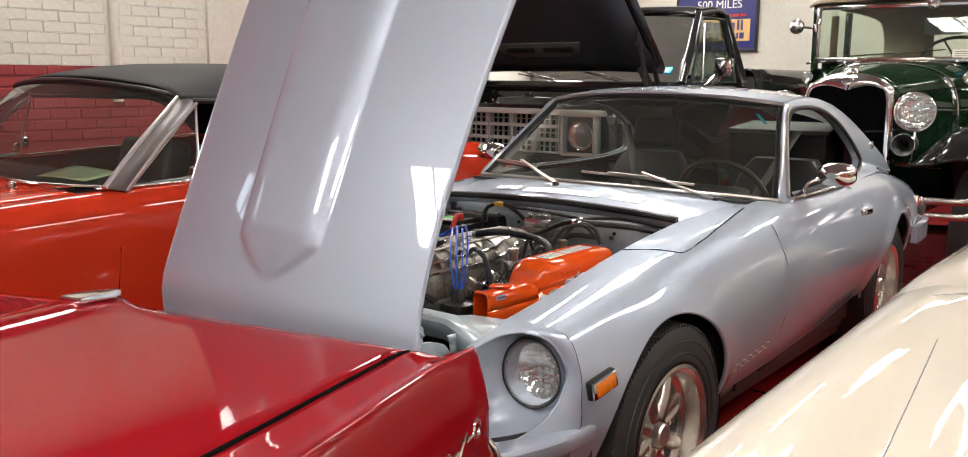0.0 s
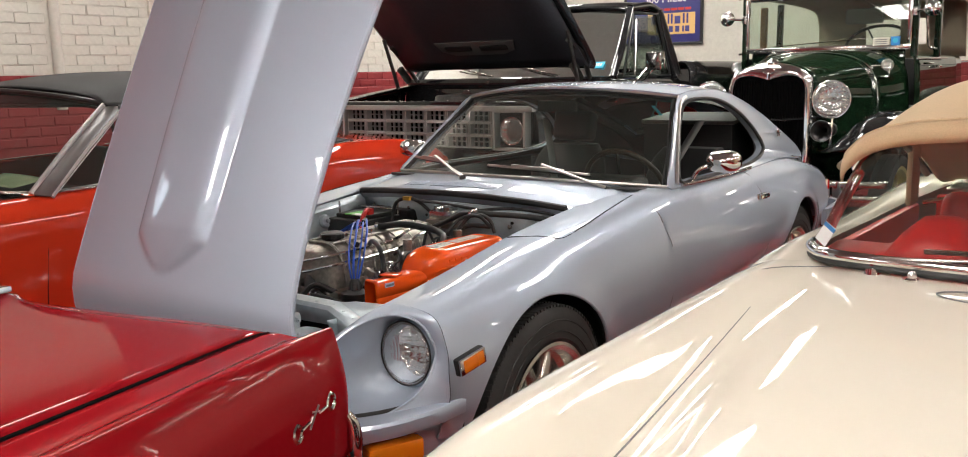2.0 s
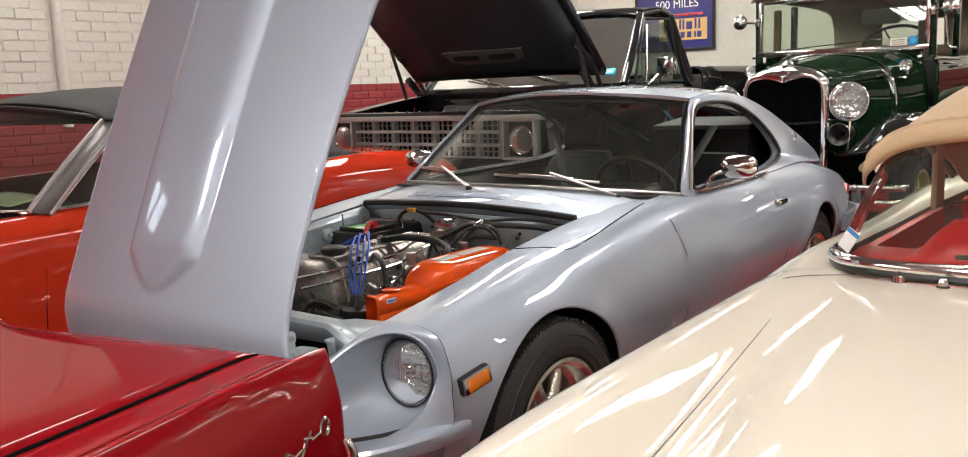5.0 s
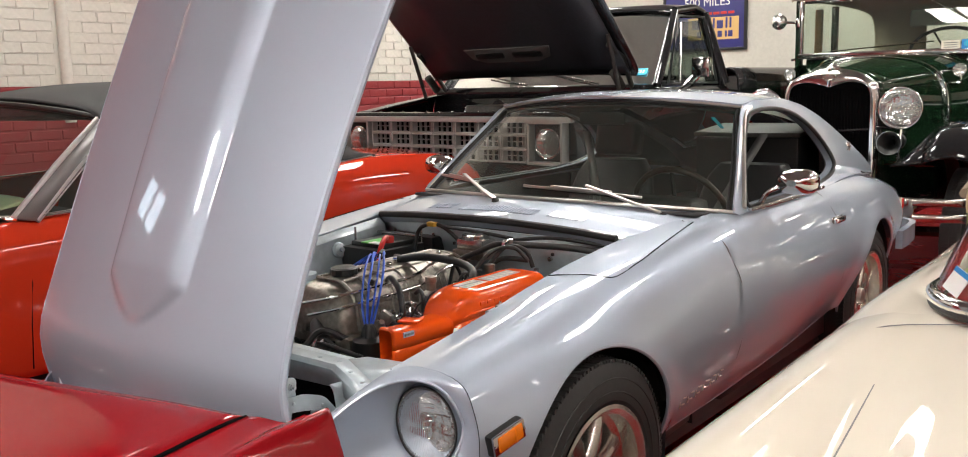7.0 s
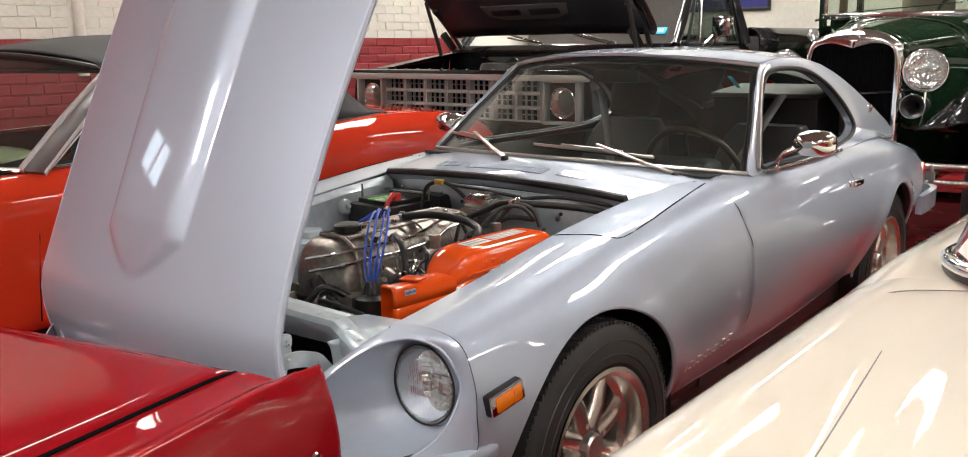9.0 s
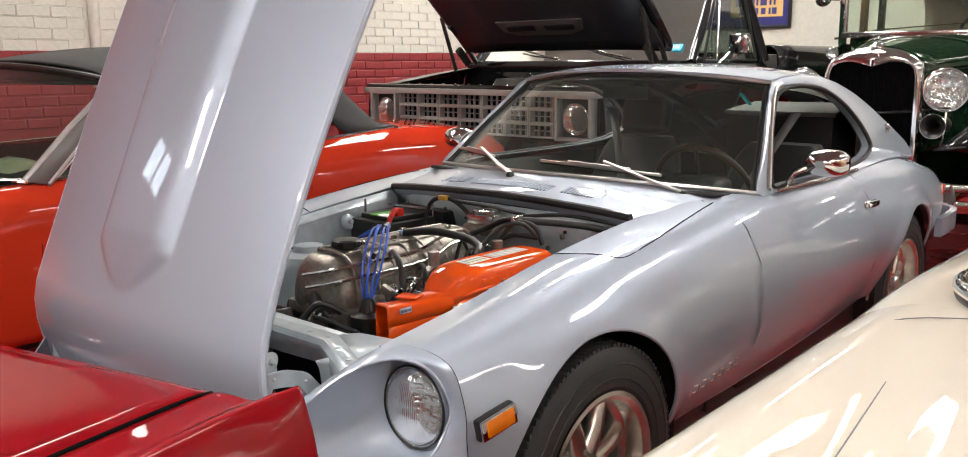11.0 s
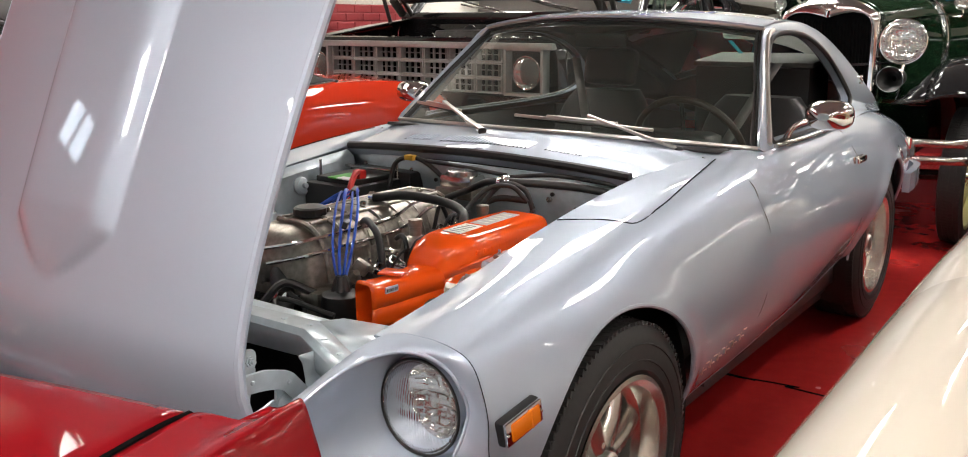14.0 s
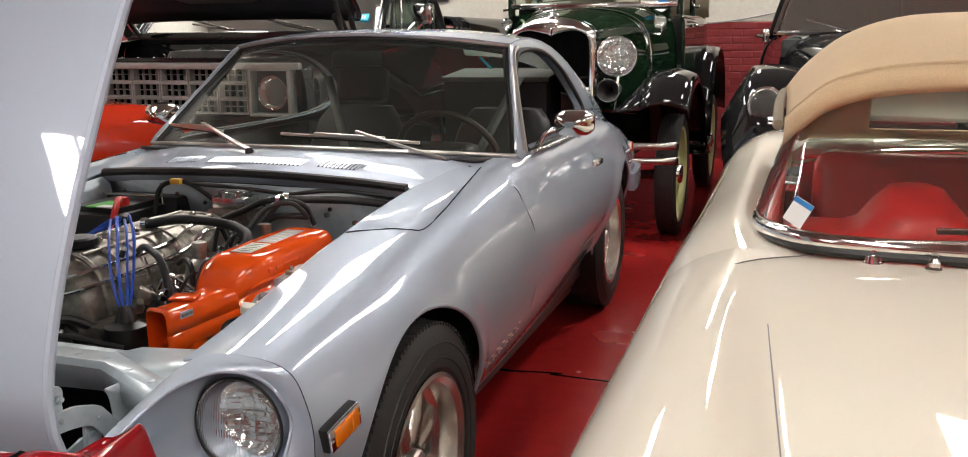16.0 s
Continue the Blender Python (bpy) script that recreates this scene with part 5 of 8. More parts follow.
SN = [(.314, -.01, .645, .052, .046), (.306, -.09, .641, .042, .045), (.299, -.14, .637, .035, .044), (.292, -.19, .634, .033, .045), (.287, -.226, .634, .033, .047), (.285, -.237, .634, .035, .049), (.285, -.236, .634, .030, .044), (.290, -.16, .636, .027, .040)]
rows = []
for x, y, z, w, hgt in SN:
    rows.append([(x + w * math.copysign(abs(math.cos(t)) ** .45, math.cos(t)), y - .009 * math.cos(t), z + hgt * math.copysign(abs(math.sin(t)) ** .45, math.sin(t))) for t in np.linspace(0, 2 * math.pi, 32, endpoint=False)])
part("snorkel", sheet(loft([[tuple(p) for p in r] + [tuple(r[0])] for r in rows], 1, 3)), ORANGE, air, "", 60, 0.003)
bm = bmesh.new()
SEAM = [(.252, -.080, .625), (.250, -.070, .668), (.2485, -.050, .704), (.2465, -.015, .722), (.2465, .10, .727), (.2485, .235, .727), (.254, .275, .722)]
tube(bm, SEAM, .0042, 8, smooth=5)
part("lid_seam", bm, ORANGE, air)
bm = bmesh.new()
tube(bm, [(x - .001, y, z + .006) for x, y, z in SEAM], .0024, 8, smooth=5)
part("lid_gasket", bm, HOSE, air, "thin black rubber gasket")
bm = bmesh.new()
tube(bm, [(.372, -.045, .680), (.387, -.02, .690), (.3925, .05, .692), (.396, .255, .694)], .0042, 8, smooth=5)
part("pressed_rib", bm, ORANGE, air)
for q in range(10):
    bm = bmesh.new()
    box(bm, .006, .016, .010, at(.391 + .0004 * q, .005 + .027 * q, .711), .002)
    part("pressed_pad", bm, ORANGE, air)
bm = bmesh.new()
box(bm, .046, .050, .085, at(.305, -.165, .562), .010)
part("duct_leg", bm, ORANGE, air)
bm = bmesh.new()
box(bm, .050, .070, .055, at(.425, .075, .672) @ pose(0, 0, 0, 0, 8, 0), .006)
part("regulator_case", bm, CASTING, coupe, "grey cast regulator case")
for dx, dy in ((-.014, -.02), (.014, -.02), (0, .022)):
    bm = bmesh.new()
    lathe(bm, [(.008, 0), (.008, .006), (.004, .006), (.004, .012), (0, .012)], 8, at(.425 + dx, .075 + dy, .699))
    part("regulator_terminal", bm, CHROME, coupe)
for lx, ly, ww, ll, mt, lb in ((.318, .045, .050, .085, PAPER, "small white instruction label"), (.321, .165, .048, .135, LABELGREY, "grey printed label")):
    bm = bmesh.new()
    box(bm, ww, ll, .0016, at(lx, ly, .7464 + .010 * ly) @ pose(0, 0, 0, .5, 0, 0), .0004)
    part("label", bm, mt, air, lb)
    for q in range(5):
        bm = bmesh.new()
        box(bm, ww * .6, .004, .001, at(lx, ly - ll * .35 + ll * .17 * q, .7472 + .010 * (ly - ll * .35 + ll * .17 * q)) @ pose(0, 0, 0, .5, 0, 0))
        part("print_mark", bm, GREYPLASTIC if mt is PAPER else PAPER, air)
bm = bmesh.new()
box(bm, .034, .003, .013, at(.3275, -.205, .668) @ Matrix.Rotation(1.48, 4, "Z"))
part("name_plate", bm, LILAC, air)
for q in range(3):
    bm = bmesh.new()
    box(bm, .008, .004, .006, at(.3290, -.216 + .011 * q, .668) @ Matrix.Rotation(1.48, 4, "Z"))
    part("print_mark", bm, GREYPLASTIC, air)
bm = bmesh.new()
box(bm, .055, .045, .005, at(.287, -.155, .686) @ pose(0, 0, 0, 0, 0, 20), .002)
part("flap_lever", bm, ORANGE, air)
# small wiring plugs beside the snorkel
plug = new("wiring_plug")
plug.parent = coupe
for x, y, z, mt in ((.40, -.10, .655, PAPER), (.415, -.07, .65, PAPER), (.405, -.04, .66, GREYPLASTIC), (.42, -.13, .635, PAPER)):
    bm = bmesh.new()
    box(bm, .03, .022, .018, at(x, y, z) @ pose(0, 0, 0, 20, 15, 40), .003)
    part("connector", bm, mt, plug)
bm = bmesh.new()
for q in range(6):
    tube(bm, [(.40 + .004 * q, -.12 + .012 * q, .645), (.38, -.16 + .01 * q, .635 - .004 * q), (.40, -.20, .60), (.42, -.22, .55)], .003, 6, smooth=4)
part("wires", bm, HOSE, plug)

# battery with its cables
bat = new("battery")
bat.parent = coupe
bm = bmesh.new()
box(bm, .20, .24, .17, at(-.36, .40, .655), .008)
part("case", bm, PLASTIC, bat)
bm = bmesh.new()
box(bm, .16, .18, .02, at(-.36, .40, .746), .005)
part("cap_strip", bm, PLASTIC, bat)
bm = bmesh.new()
box(bm, .06, .09, .004, at(-.345, .34, .758), .001)
part("label", bm, LIME, bat, "green and white printed label")
bm = bmesh.new()
box(bm, .05, .03, .004, at(-.315, .31, .7585), .001)
part("label", bm, WHITE, bat)
bm = bmesh.new()
tube(bm, [(-.30, .345, .775), (-.27, .30, .775), (-.255, .26, .73), (-.25, .22, .62)], .009, 8, smooth=4)
box(bm, .03, .03, .03, at(-.30, .35, .765), .006)
part("red_cable", bm, REDCABLE, bat, "red battery cable")
bm = bmesh.new()
tube(bm, [(-.44, .33, .60), (-.44, .33, .80)], .004, 6)
part("clamp_rod", bm, DULLCHROME, bat)
bm = bmesh.new()
tube(bm, [(-.27, .48, .60), (-.27, .48, .80)], .004, 6)
part("clamp_rod", bm, DULLCHROME, bat)
bm = bmesh.new()
box(bm, .20, .02, .008, at(-.36, .46, .765), .002)
part("clamp", bm, DULLCHROME, bat)
bm = bmesh.new()
box(bm, .26, .10, .10, at(-.35, .53, .71), .01)
part("tray", bm, PLASTIC, bat)
# brake fluid reservoir and small bay fittings
mc = new("fluid_reservoir")
mc.parent = coupe
bm = bmesh.new()
box(bm, .11, .075, .04, at(.005, .445, .765), .012)
lathe(bm, [(.045, 0), (.045, .014), (.02, .018), (0, .018)], 24, at(.005, .445, .782))
part("tank", bm, DULLCHROME, mc)
bm = bmesh.new()
box(bm, .13, .09, .03, at(.005, .445, .735), .008)
part("bracket", bm, CASTING, mc)
bm = bmesh.new()
box(bm, .034, .022, .016, at(-.196, .457, .812), .004)
part("yellow_clip", bm, mat("yellow cap", (.6, .33, .03), .4), coupe)
bm = bmesh.new()
tube(bm, [(-.20, .52, .775), (-.06, .515, .775)], .007, 8)
part("pipe", bm, BAY, coupe)
for x, y, z in ((.25, .515, .73), (.33, .525, .71), (.40, .53, .745), (.20, .51, .69), (.43, .52, .70)):
    bm = bmesh.new()
    lathe(bm, [(.008, 0), (.008, .008), (0, .010)], 8, aim((x, y, z), (0, -1, 0)))
    part("fastener", bm, DULLCHROME, coupe)
bm = bmesh.new()
lathe(bm, [(.026, 0), (.028, .010), (.022, .018), (.008, .020), (.008, .03), (0, .03)], 20, aim((-.468, .27, .725), (1, 0, .2)))
part("bay_fitting", bm, BAY, coupe)
bm = bmesh.new()
box(bm, .16, .22, .02, at(-.02, -.37, .55) @ Matrix.Rotation(.3, 4, "X"), .006)
for q in range(7):
    box(bm, .012, .20, .014, at(-.08 + .02 * q, -.37, .562) @ Matrix.Rotation(.3, 4, "X"), .003)
box(bm, .30, .05, .28, at(.0, -.44, .50), .006)
part("radiator", bm, PLASTIC, coupe, "black radiator with a ribbed shroud")
bm = bmesh.new()
tube(bm, [(.10, -.40, .58), (.16, -.36, .59), (.20, -.37, .585)], .014, 8, smooth=3)
box(bm, .06, .03, .02, at(.16, -.41, .60), .006)
part("hose_fitting", bm, DULLCHROME, coupe)
# black sheet for the shade inside the nose, seen under the bonnet
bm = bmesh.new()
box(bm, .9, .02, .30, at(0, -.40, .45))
part("nose_shade_sheet", bm, GAPSHADE, coupe)

# cabin
cab = new("cabin")
cab.parent = coupe
bm = bmesh.new()
sheet([[(x, y, z) for x in np.linspace(-.60, .60, 9)] for y, z in ((.80, .855), (.95, .845), (1.10, .815), (1.16, .775), (1.15, .70), (1.10, .50))], bm=bm)
box(bm, .30, .14, .06, at(.32, 1.10, .83), .03)
part("dashboard", bm, VINYL, cab, "black padded dashboard", 60, .01)
bm = bmesh.new()
box(bm, 1.24, 2.0, .04, at(0, 1.75, .22))
part("cabin_floor", bm, VINYL, cab)
for s in (1, -1):
    bm = bmesh.new()
    sheet([[(s * .635, y, z) for y in np.linspace(.9, 2.1, 5)] for z in (.24, .60, .84)], bm=bm)
    part("door_card", bm, VINYL, cab, "", 40, .02)
    bm = bmesh.new()
    sheet([[(s * .60, 1.9, .3), (s * .56, 2.5, .3), (s * .5, 3.0, .4)], [(s * .60, 1.9, .84), (s * .55, 2.5, .80), (s * .48, 3.0, .72)]], bm=bm)
    part("side_trim", bm, VINYL, cab, "", 40, .02)
bm = bmesh.new()
sheet([[(x, 1.95, .60), (x, 2.3, .62), (x, 2.9, .64)] for x in (-.55, 0, .55)], bm=bm)
part("load_deck", bm, GREYPLASTIC, cab, "grey carpeted load deck", 40, .02)
bm = bmesh.new()
part("headliner", sheet(loft([[(x * .96, y, z - .03) for x, y, z in r] for r in arc_rows(ROOF, 13)], 1, 3)), VINYL, cab, "", 60, .004)
bm = bmesh.new()
box(bm, .22, .5, .16, at(0, 1.45, .42), .03)
part("tunnel", bm, VINYL, cab)
bm = bmesh.new()
box(bm, .46, .34, .30, at(.20, 2.24, .88) @ pose(0, 0, 0, 4, 0, 4), .012)
part("parcel_box", bm, VINYL, cab, "dark box on the load deck")
bm = bmesh.new()
box(bm, .48, .36, .02, at(.20, 2.24, 1.04) @ pose(0, 0, 0, 4, 0, 4), .006)
part("box_lid", bm, GREYPLASTIC, cab, "grey lid of the dark box")


def seat(x):
    st = new("seat")
    st.parent = coupe
    bm = bmesh.new()
    box(bm, .46, .50, .16, at(x, 1.50, .40) @ pose(0, 0, 0, 8, 0, 0), .05, 4)
    part("seat_base", bm, VINYL, st)
    bm = bmesh.new()
    rows = []
    for f, w in ((0, .21), (.25, .225), (.55, .22), (.85, .19), (1, .14)):
        c = Vector((x, 1.72 + .16 * f, .46 + .46 * f))
        rows.append([c + Vector((w * math.copysign(abs(math.cos(t)) ** .6, math.cos(t)), .06 * math.copysign(abs(math.sin(t)) ** .6, math.sin(t)), 0)) for t in np.linspace(0, 2 * math.pi, 28, endpoint=False)])
    sheet(loft(rows, 1, 4), closed_v=True, bm=bm)
    bm.faces.new([bm.verts.new(p) for p in rows[-1]])
    part("backrest", bm, VINYL, st)
    if x < 0:
        bm = bmesh.new()
        box(bm, .23, .085, .15, at(x, 1.90, 1.01) @ pose(0, 0, 0, -12, 0, 0), .035, 4)
        part("headrest", bm, VINYL, st)


seat(.33)
seat(-.33)
sw = new("steering_wheel")
sw.parent = coupe
m = aim((.33, 1.23, .79), (0, .86, .40))
bm = bmesh.new()
tube(bm, [m @ Vector((.185 * math.cos(t), .185 * math.sin(t), 0)) for t in np.linspace(0, 2 * math.pi, 48, endpoint=False)], .012, 10, True)
part("wheel_rim", bm, DARKWOOD, sw)
bm = bmesh.new()
for t in (math.pi / 2, math.pi * 7 / 6, math.pi * 11 / 6):
    tube(bm, [m @ Vector((.03 * math.cos(t), .03 * math.sin(t), -.03)), m @ Vector((.18 * math.cos(t), .18 * math.sin(t), 0))], .007, 6)
lathe(bm, [(.05, -.05), (.05, -.02), (0, -.015)], 20, m)
part("wheel_hub", bm, PLASTIC, sw)
for s in (1, -1):
    bm = bmesh.new()
    sheet([[(s * .40, 1.76, 1.05), (s * .44, 1.76, 1.05)], [(s * .33, 1.70, .90), (s * .37, 1.70, .90)], [(s * .25, 1.62, .72), (s * .29, 1.62, .72)]], bm=bm)
    part("seat_belt", bm, GREYPLASTIC, coupe, "grey webbing belt", 40, .002)
bm = bmesh.new()
box(bm, .20, .02, .05, at(0, 1.22, 1.135), .012)
part("cabin_mirror", bm, PLASTIC, coupe)
bm = bmesh.new()
box(bm, .02, .055, .002, Matrix.Translation((.46, 1.245, 1.12)) @ pose(0, 0, 0, 42, 0, 80))
part("tint_sticker", bm, CYAN, coupe)
# wheels
for s in (1, -1):
    wheel("wheel", coupe, aim((s * .672, AX_F[0], WHEEL_Z), (s, 0, 0)), .312, .195, .190, "spoke", "black tyre with a ribbed tread")
    wheel("wheel", coupe, aim((s * .600, AX_R[0] + .06, WHEEL_Z), (s, 0, 0)), .312, .195, .190, "spoke", "black tyre with a ribbed tread")
bm = bmesh.new()
box(bm, 1.2, 3.5, .06, at(0, 1.2, .19))
part("underbody", bm, PLASTIC, coupe)


def mirrored(secs, cx=0.0):
    """Full-width sections from half sections of (y, [(half width, z), ...]) listed from the centre out."""
    out = []
    for y, half in secs:
        left = [(cx - a, y, z) for a, z in half[::-1]]
        right = [(cx + a, y, z) for a, z in half[1:]]
        out.append(left + right)
    return out


def side_wheels(parent, cx, hx, ys, z, r, w, rim, style, rim_material=None):
    for s in (1, -1):
        for y in ys:
            wheel("wheel", parent, aim((cx + s * hx, y, z), (s, 0, 0)), r, w, rim, style, "black tyre", rim_material)


# ---------------------------------------------------------------- dark red muscle car, nose to the coupe
muscle = thing("muscle_car", "glossy dark red two-door muscle car, nose against the coupe", "car", pose(-.045, -1.034, 0, 0, 0, 17))
MH = [(-.092, [(0, .782), (.06, .766), (.30, .758), (.55, .753), (.694, .746)]), (-.17, [(0, .800), (.08, .780), (.30, .770), (.55, .764), (.696, .752)]), (-.45, [(0, .812), (.09, .792), (.30, .784), (.55, .776), (.697, .762)]),
      (-.80, [(0, .826), (.10, .808), (.30, .800), (.55, .790), (.698, .774)]), (-1.20, [(0, .842), (.10, .826), (.30, .818), (.55, .806), (.70, .788)]), (-1.55, [(0, .856), (.10, .845), (.30, .838), (.55, .825), (.72, .80)])]
part("bonnet", sheet(loft(mirrored(MH), 4, 6)), DARKRED, muscle, "", 70, .006)
bm = bmesh.new()
sheet([[(r, u - .04 * (1 - abs(r) / .72) ** 3, z) for r in np.linspace(-.72, .72, 15)] for u, z in ((-.095, .745), (-.089, .735), (-.10, .70), (-.11, .40))], bm=bm)
part("nose_panel", bm, DARKRED, muscle, "", 50, .006)
bm = bmesh.new()
prism(bm, [(-.028, -.10), (.028, -.10), (.034, -.02), (.022, .015), (-.022, .015), (-.034, -.02)], .014, at(0, -.13, .797) @ Matrix.Rotation(-.06, 4, "X"), .004)
part("nose_ornament", bm, CHROME, muscle, "chrome crest on the bonnet tip")
bm = bmesh.new()
rows = []
for u, w, hgt in ((-.62, .16, .0), (-.64, .17, .05), (-.72, .165, .058), (-.95, .13, .035), (-1.15, .10, .004)):
    rows.append([(r, u, .805 + .012 * (-u - .6) + hgt * (1 - (abs(r) / w) ** 4)) for r in np.linspace(-w, w, 13)])
sheet(loft(rows, 1, 4), bm=bm)
part("bonnet_scoop", bm, DARKRED, muscle, "", 60, .004)
MS = [(0.00, [(.776, .720), (.787, .730), (.796, .7395), (.802, .734), (.812, .700), (.824, .653), (.830, .590), (.826, .46)]),
      (-.06, [(.756, .730), (.775, .7340), (.793, .7445), (.801, .737), (.815, .700), (.828, .650), (.834, .58), (.828, .42)]),
      (-.09, [(.704, .7450), (.755, .7350), (.793, .7460), (.801, .738), (.815, .701), (.828, .651), (.834, .58), (.828, .42)])]
for u, zc in ((-.20, .752), (-.50, .762), (-.85, .774), (-1.35, .79), (-2.3, .82), (-3.4, .86), (-4.4, .84), (-4.95, .80)):
    rc = .796 + .03 * min(max(0, -u - .3), 1.5)
    MS.append((u, [(.704, zc), (rc - .036, zc - .006), (rc - .004, zc), (rc + .005, zc - .007), (rc + .018, zc - .05), (rc + .031, zc - .105), (rc + .038, zc - .20), (rc + .028, .34)]))
for s in (1, -1):
    MG = loft([[(s * r, u, z) for r, z in sec] for u, sec in MS], 5, 8)
    bm = sheet(MG)
    arch_cut(bm, [(-.80, .31), (-3.75, .31)], .36, .01, s)
    part("side_panel", bm, DARKRED, muscle, "", 60, .006)
    on = nearest(MG)
    bm = bmesh.new()
    tube(bm, [(s * r, u, z) for r, u, z in ((.700, -.088, .7440), (.700, -.17, .7525), (.7005, -.45, .7620), (.7015, -.80, .7745), (.705, -1.20, .789))], .0055, 6, smooth=4)
    part("bonnet_gap", bm, GAPSHADE, muscle)
    bm = bmesh.new()
    tube(bm, [(s * .762, -.060, .7320), (s * .776, -.060, .7350), (s * .794, -.060, .7450), (s * .8025, -.060, .737), (s * .8165, -.060, .70), (s * .8295, -.060, .650), (s * .8355, -.060, .58), (s * .8295, -.060, .44)], .0014, 6, smooth=4)
    part("fender_gap", bm, GAPSHADE, muscle)
    bm = bmesh.new()
    sheet([[(s * r, u, z) for r, z in sec] for u, sec in ((0.0, MS[0][1]), (.004, [(.75, .722), (.758, .722), (.766, .721), (.774, .716), (.790, .695), (.80, .645), (.805, .585), (.80, .46)]), (-.03, [(.70, .70), (.70, .698), (.70, .695), (.70, .69), (.70, .66), (.70, .62), (.70, .55), (.70, .46)]))], bm=bm)
    part("fender_tip", bm, DARKRED, muscle, "", 60, .006)
    bm = bmesh.new()
    tube(bm, [(s * .826, .004, .55), (s * .836, .012, .52), (s * .836, .016, .47), (s * .81, .03, .42), (s * .68, .04, .40)], [.010, .016, .018, .018, .014], 10, smooth=5)
    part("lamp_bezel", bm, CHROME, muscle, "curved chrome lamp bezel")
    lamp(muscle, "headlamp", aim((s * .735, .01, .585), (0, 1, 0)), .06)
    bm = bmesh.new()
    # script badge as plain rings and bars
    for q, (u, z) in enumerate(((-.209, .586), (-.147, .600), (-.080, .608))):
        c = Vector(on(u, z, s * .005))
        if q != 1:
            tube(bm, [c + Vector((0, .013 * math.cos(t), .017 * math.sin(t))) for t in np.linspace(0, 2 * math.pi, 18, endpoint=False)], .0042, 6, True)
        else:
            tube(bm, [c + Vector((0, -.018, -.022)), c + Vector((0, .0, .0)), c + Vector((0, .018, .018))], .0042, 6)
            tube(bm, [c + Vector((0, -.010, .012)), c + Vector((0, .02, .004))], .0036, 6)
    tube(bm, [on(-.194, .588, s * .005), on(-.165, .594, s * .005)], .0035, 6)
    tube(bm, [on(-.130, .600, s * .005), on(-.096, .604, s * .005)], .0035, 6)
    part("badge", bm, CHROME, muscle, "small chrome script badge of plain rings and bars")
bm = bmesh.new()
sheet(loft(mirrored([(-1.55, [(0, .856), (.4, .84), (.70, .80), (.775, .793)]), (-1.75, [(0, .90), (.4, .89), (.70, .83), (.795, .80)]), (-2.05, [(0, 1.24), (.4, 1.22), (.60, 1.16), (.80, .815)]), (-2.7, [(0, 1.33), (.4, 1.31), (.60, 1.24), (.80, .835)]),
                     (-3.3, [(0, 1.30), (.4, 1.28), (.60, 1.20), (.80, .855)]), (-3.75, [(0, .93), (.4, .92), (.66, .87), (.80, .855)]), (-4.3, [(0, .87), (.4, .87), (.68, .85), (.79, .842)]), (-4.95, [(0, .82), (.4, .82), (.68, .81), (.74, .80)])]), 4, 4), bm=bm)
part("upper_body", bm, DARKRED, muscle, "", 50, .01)
bm = bmesh.new()
box(bm, 1.7, 4.6, .05, at(0, -2.45, .25))
part("underbody", bm, PLASTIC, muscle)
side_wheels(muscle, 0, .715, (-.80, -3.75), .325, .325, .2, .19, "cover")

# ---------------------------------------------------------------- cream roadster with a tan top
CX = 2.1
roadster = thing("roadster", "cream white roadster with a tan soft top and red interior", "car")
RF = [(-1.62, [(0, 0.5), (0.3, 0.5), (0.488, 0.5), (0.548, 0.516), (0.588, 0.52), (0.646, 0.53), (0.7, 0.52), (0.74, 0.48), (0.75, 0.42), (0.72, 0.3)]),
      (-1.52, [(0, 0.6), (0.3, 0.6), (0.498, 0.585), (0.558, 0.591), (0.608, 0.62), (0.666, 0.645), (0.745, 0.62), (0.8, 0.56), (0.81, 0.47), (0.77, 0.3)]),
      (-1.3, [(0, 0.685), (0.3, 0.675), (0.518, 0.648), (0.578, 0.651), (0.628, 0.69), (0.696, 0.735), (0.78, 0.7), (0.845, 0.62), (0.86, 0.5), (0.81, 0.3)]),
      (-1.0, [(0, 0.735), (0.33, 0.722), (0.558, 0.685), (0.608, 0.684), (0.658, 0.728), (0.716, 0.768), (0.81, 0.738), (0.885, 0.65), (0.9, 0.5), (0.86, 0.3)]),
      (-0.6, [(0, 0.765), (0.35, 0.757), (0.588, 0.728), (0.638, 0.724), (0.678, 0.752), (0.736, 0.778), (0.82, 0.745), (0.89, 0.65), (0.905, 0.52), (0.86, 0.3)]),
      (-0.25, [(0, 0.788), (0.35, 0.783), (0.608, 0.764), (0.663, 0.766), (0.698, 0.778), (0.746, 0.788), (0.82, 0.75), (0.885, 0.66), (0.9, 0.52), (0.86, 0.3)]),
      (0.0, [(0, 0.803), (0.35, 0.798), (0.608, 0.79), (0.658, 0.794), (0.698, 0.796), (0.746, 0.794), (0.82, 0.755), (0.88, 0.67), (0.895, 0.52), (0.86, 0.3)]),
      (0.14, [(0, 0.808), (0.35, 0.804), (0.608, 0.8), (0.658, 0.805), (0.698, 0.8), (0.746, 0.794), (0.82, 0.755), (0.88, 0.67), (0.895, 0.52), (0.86, 0.3)])]


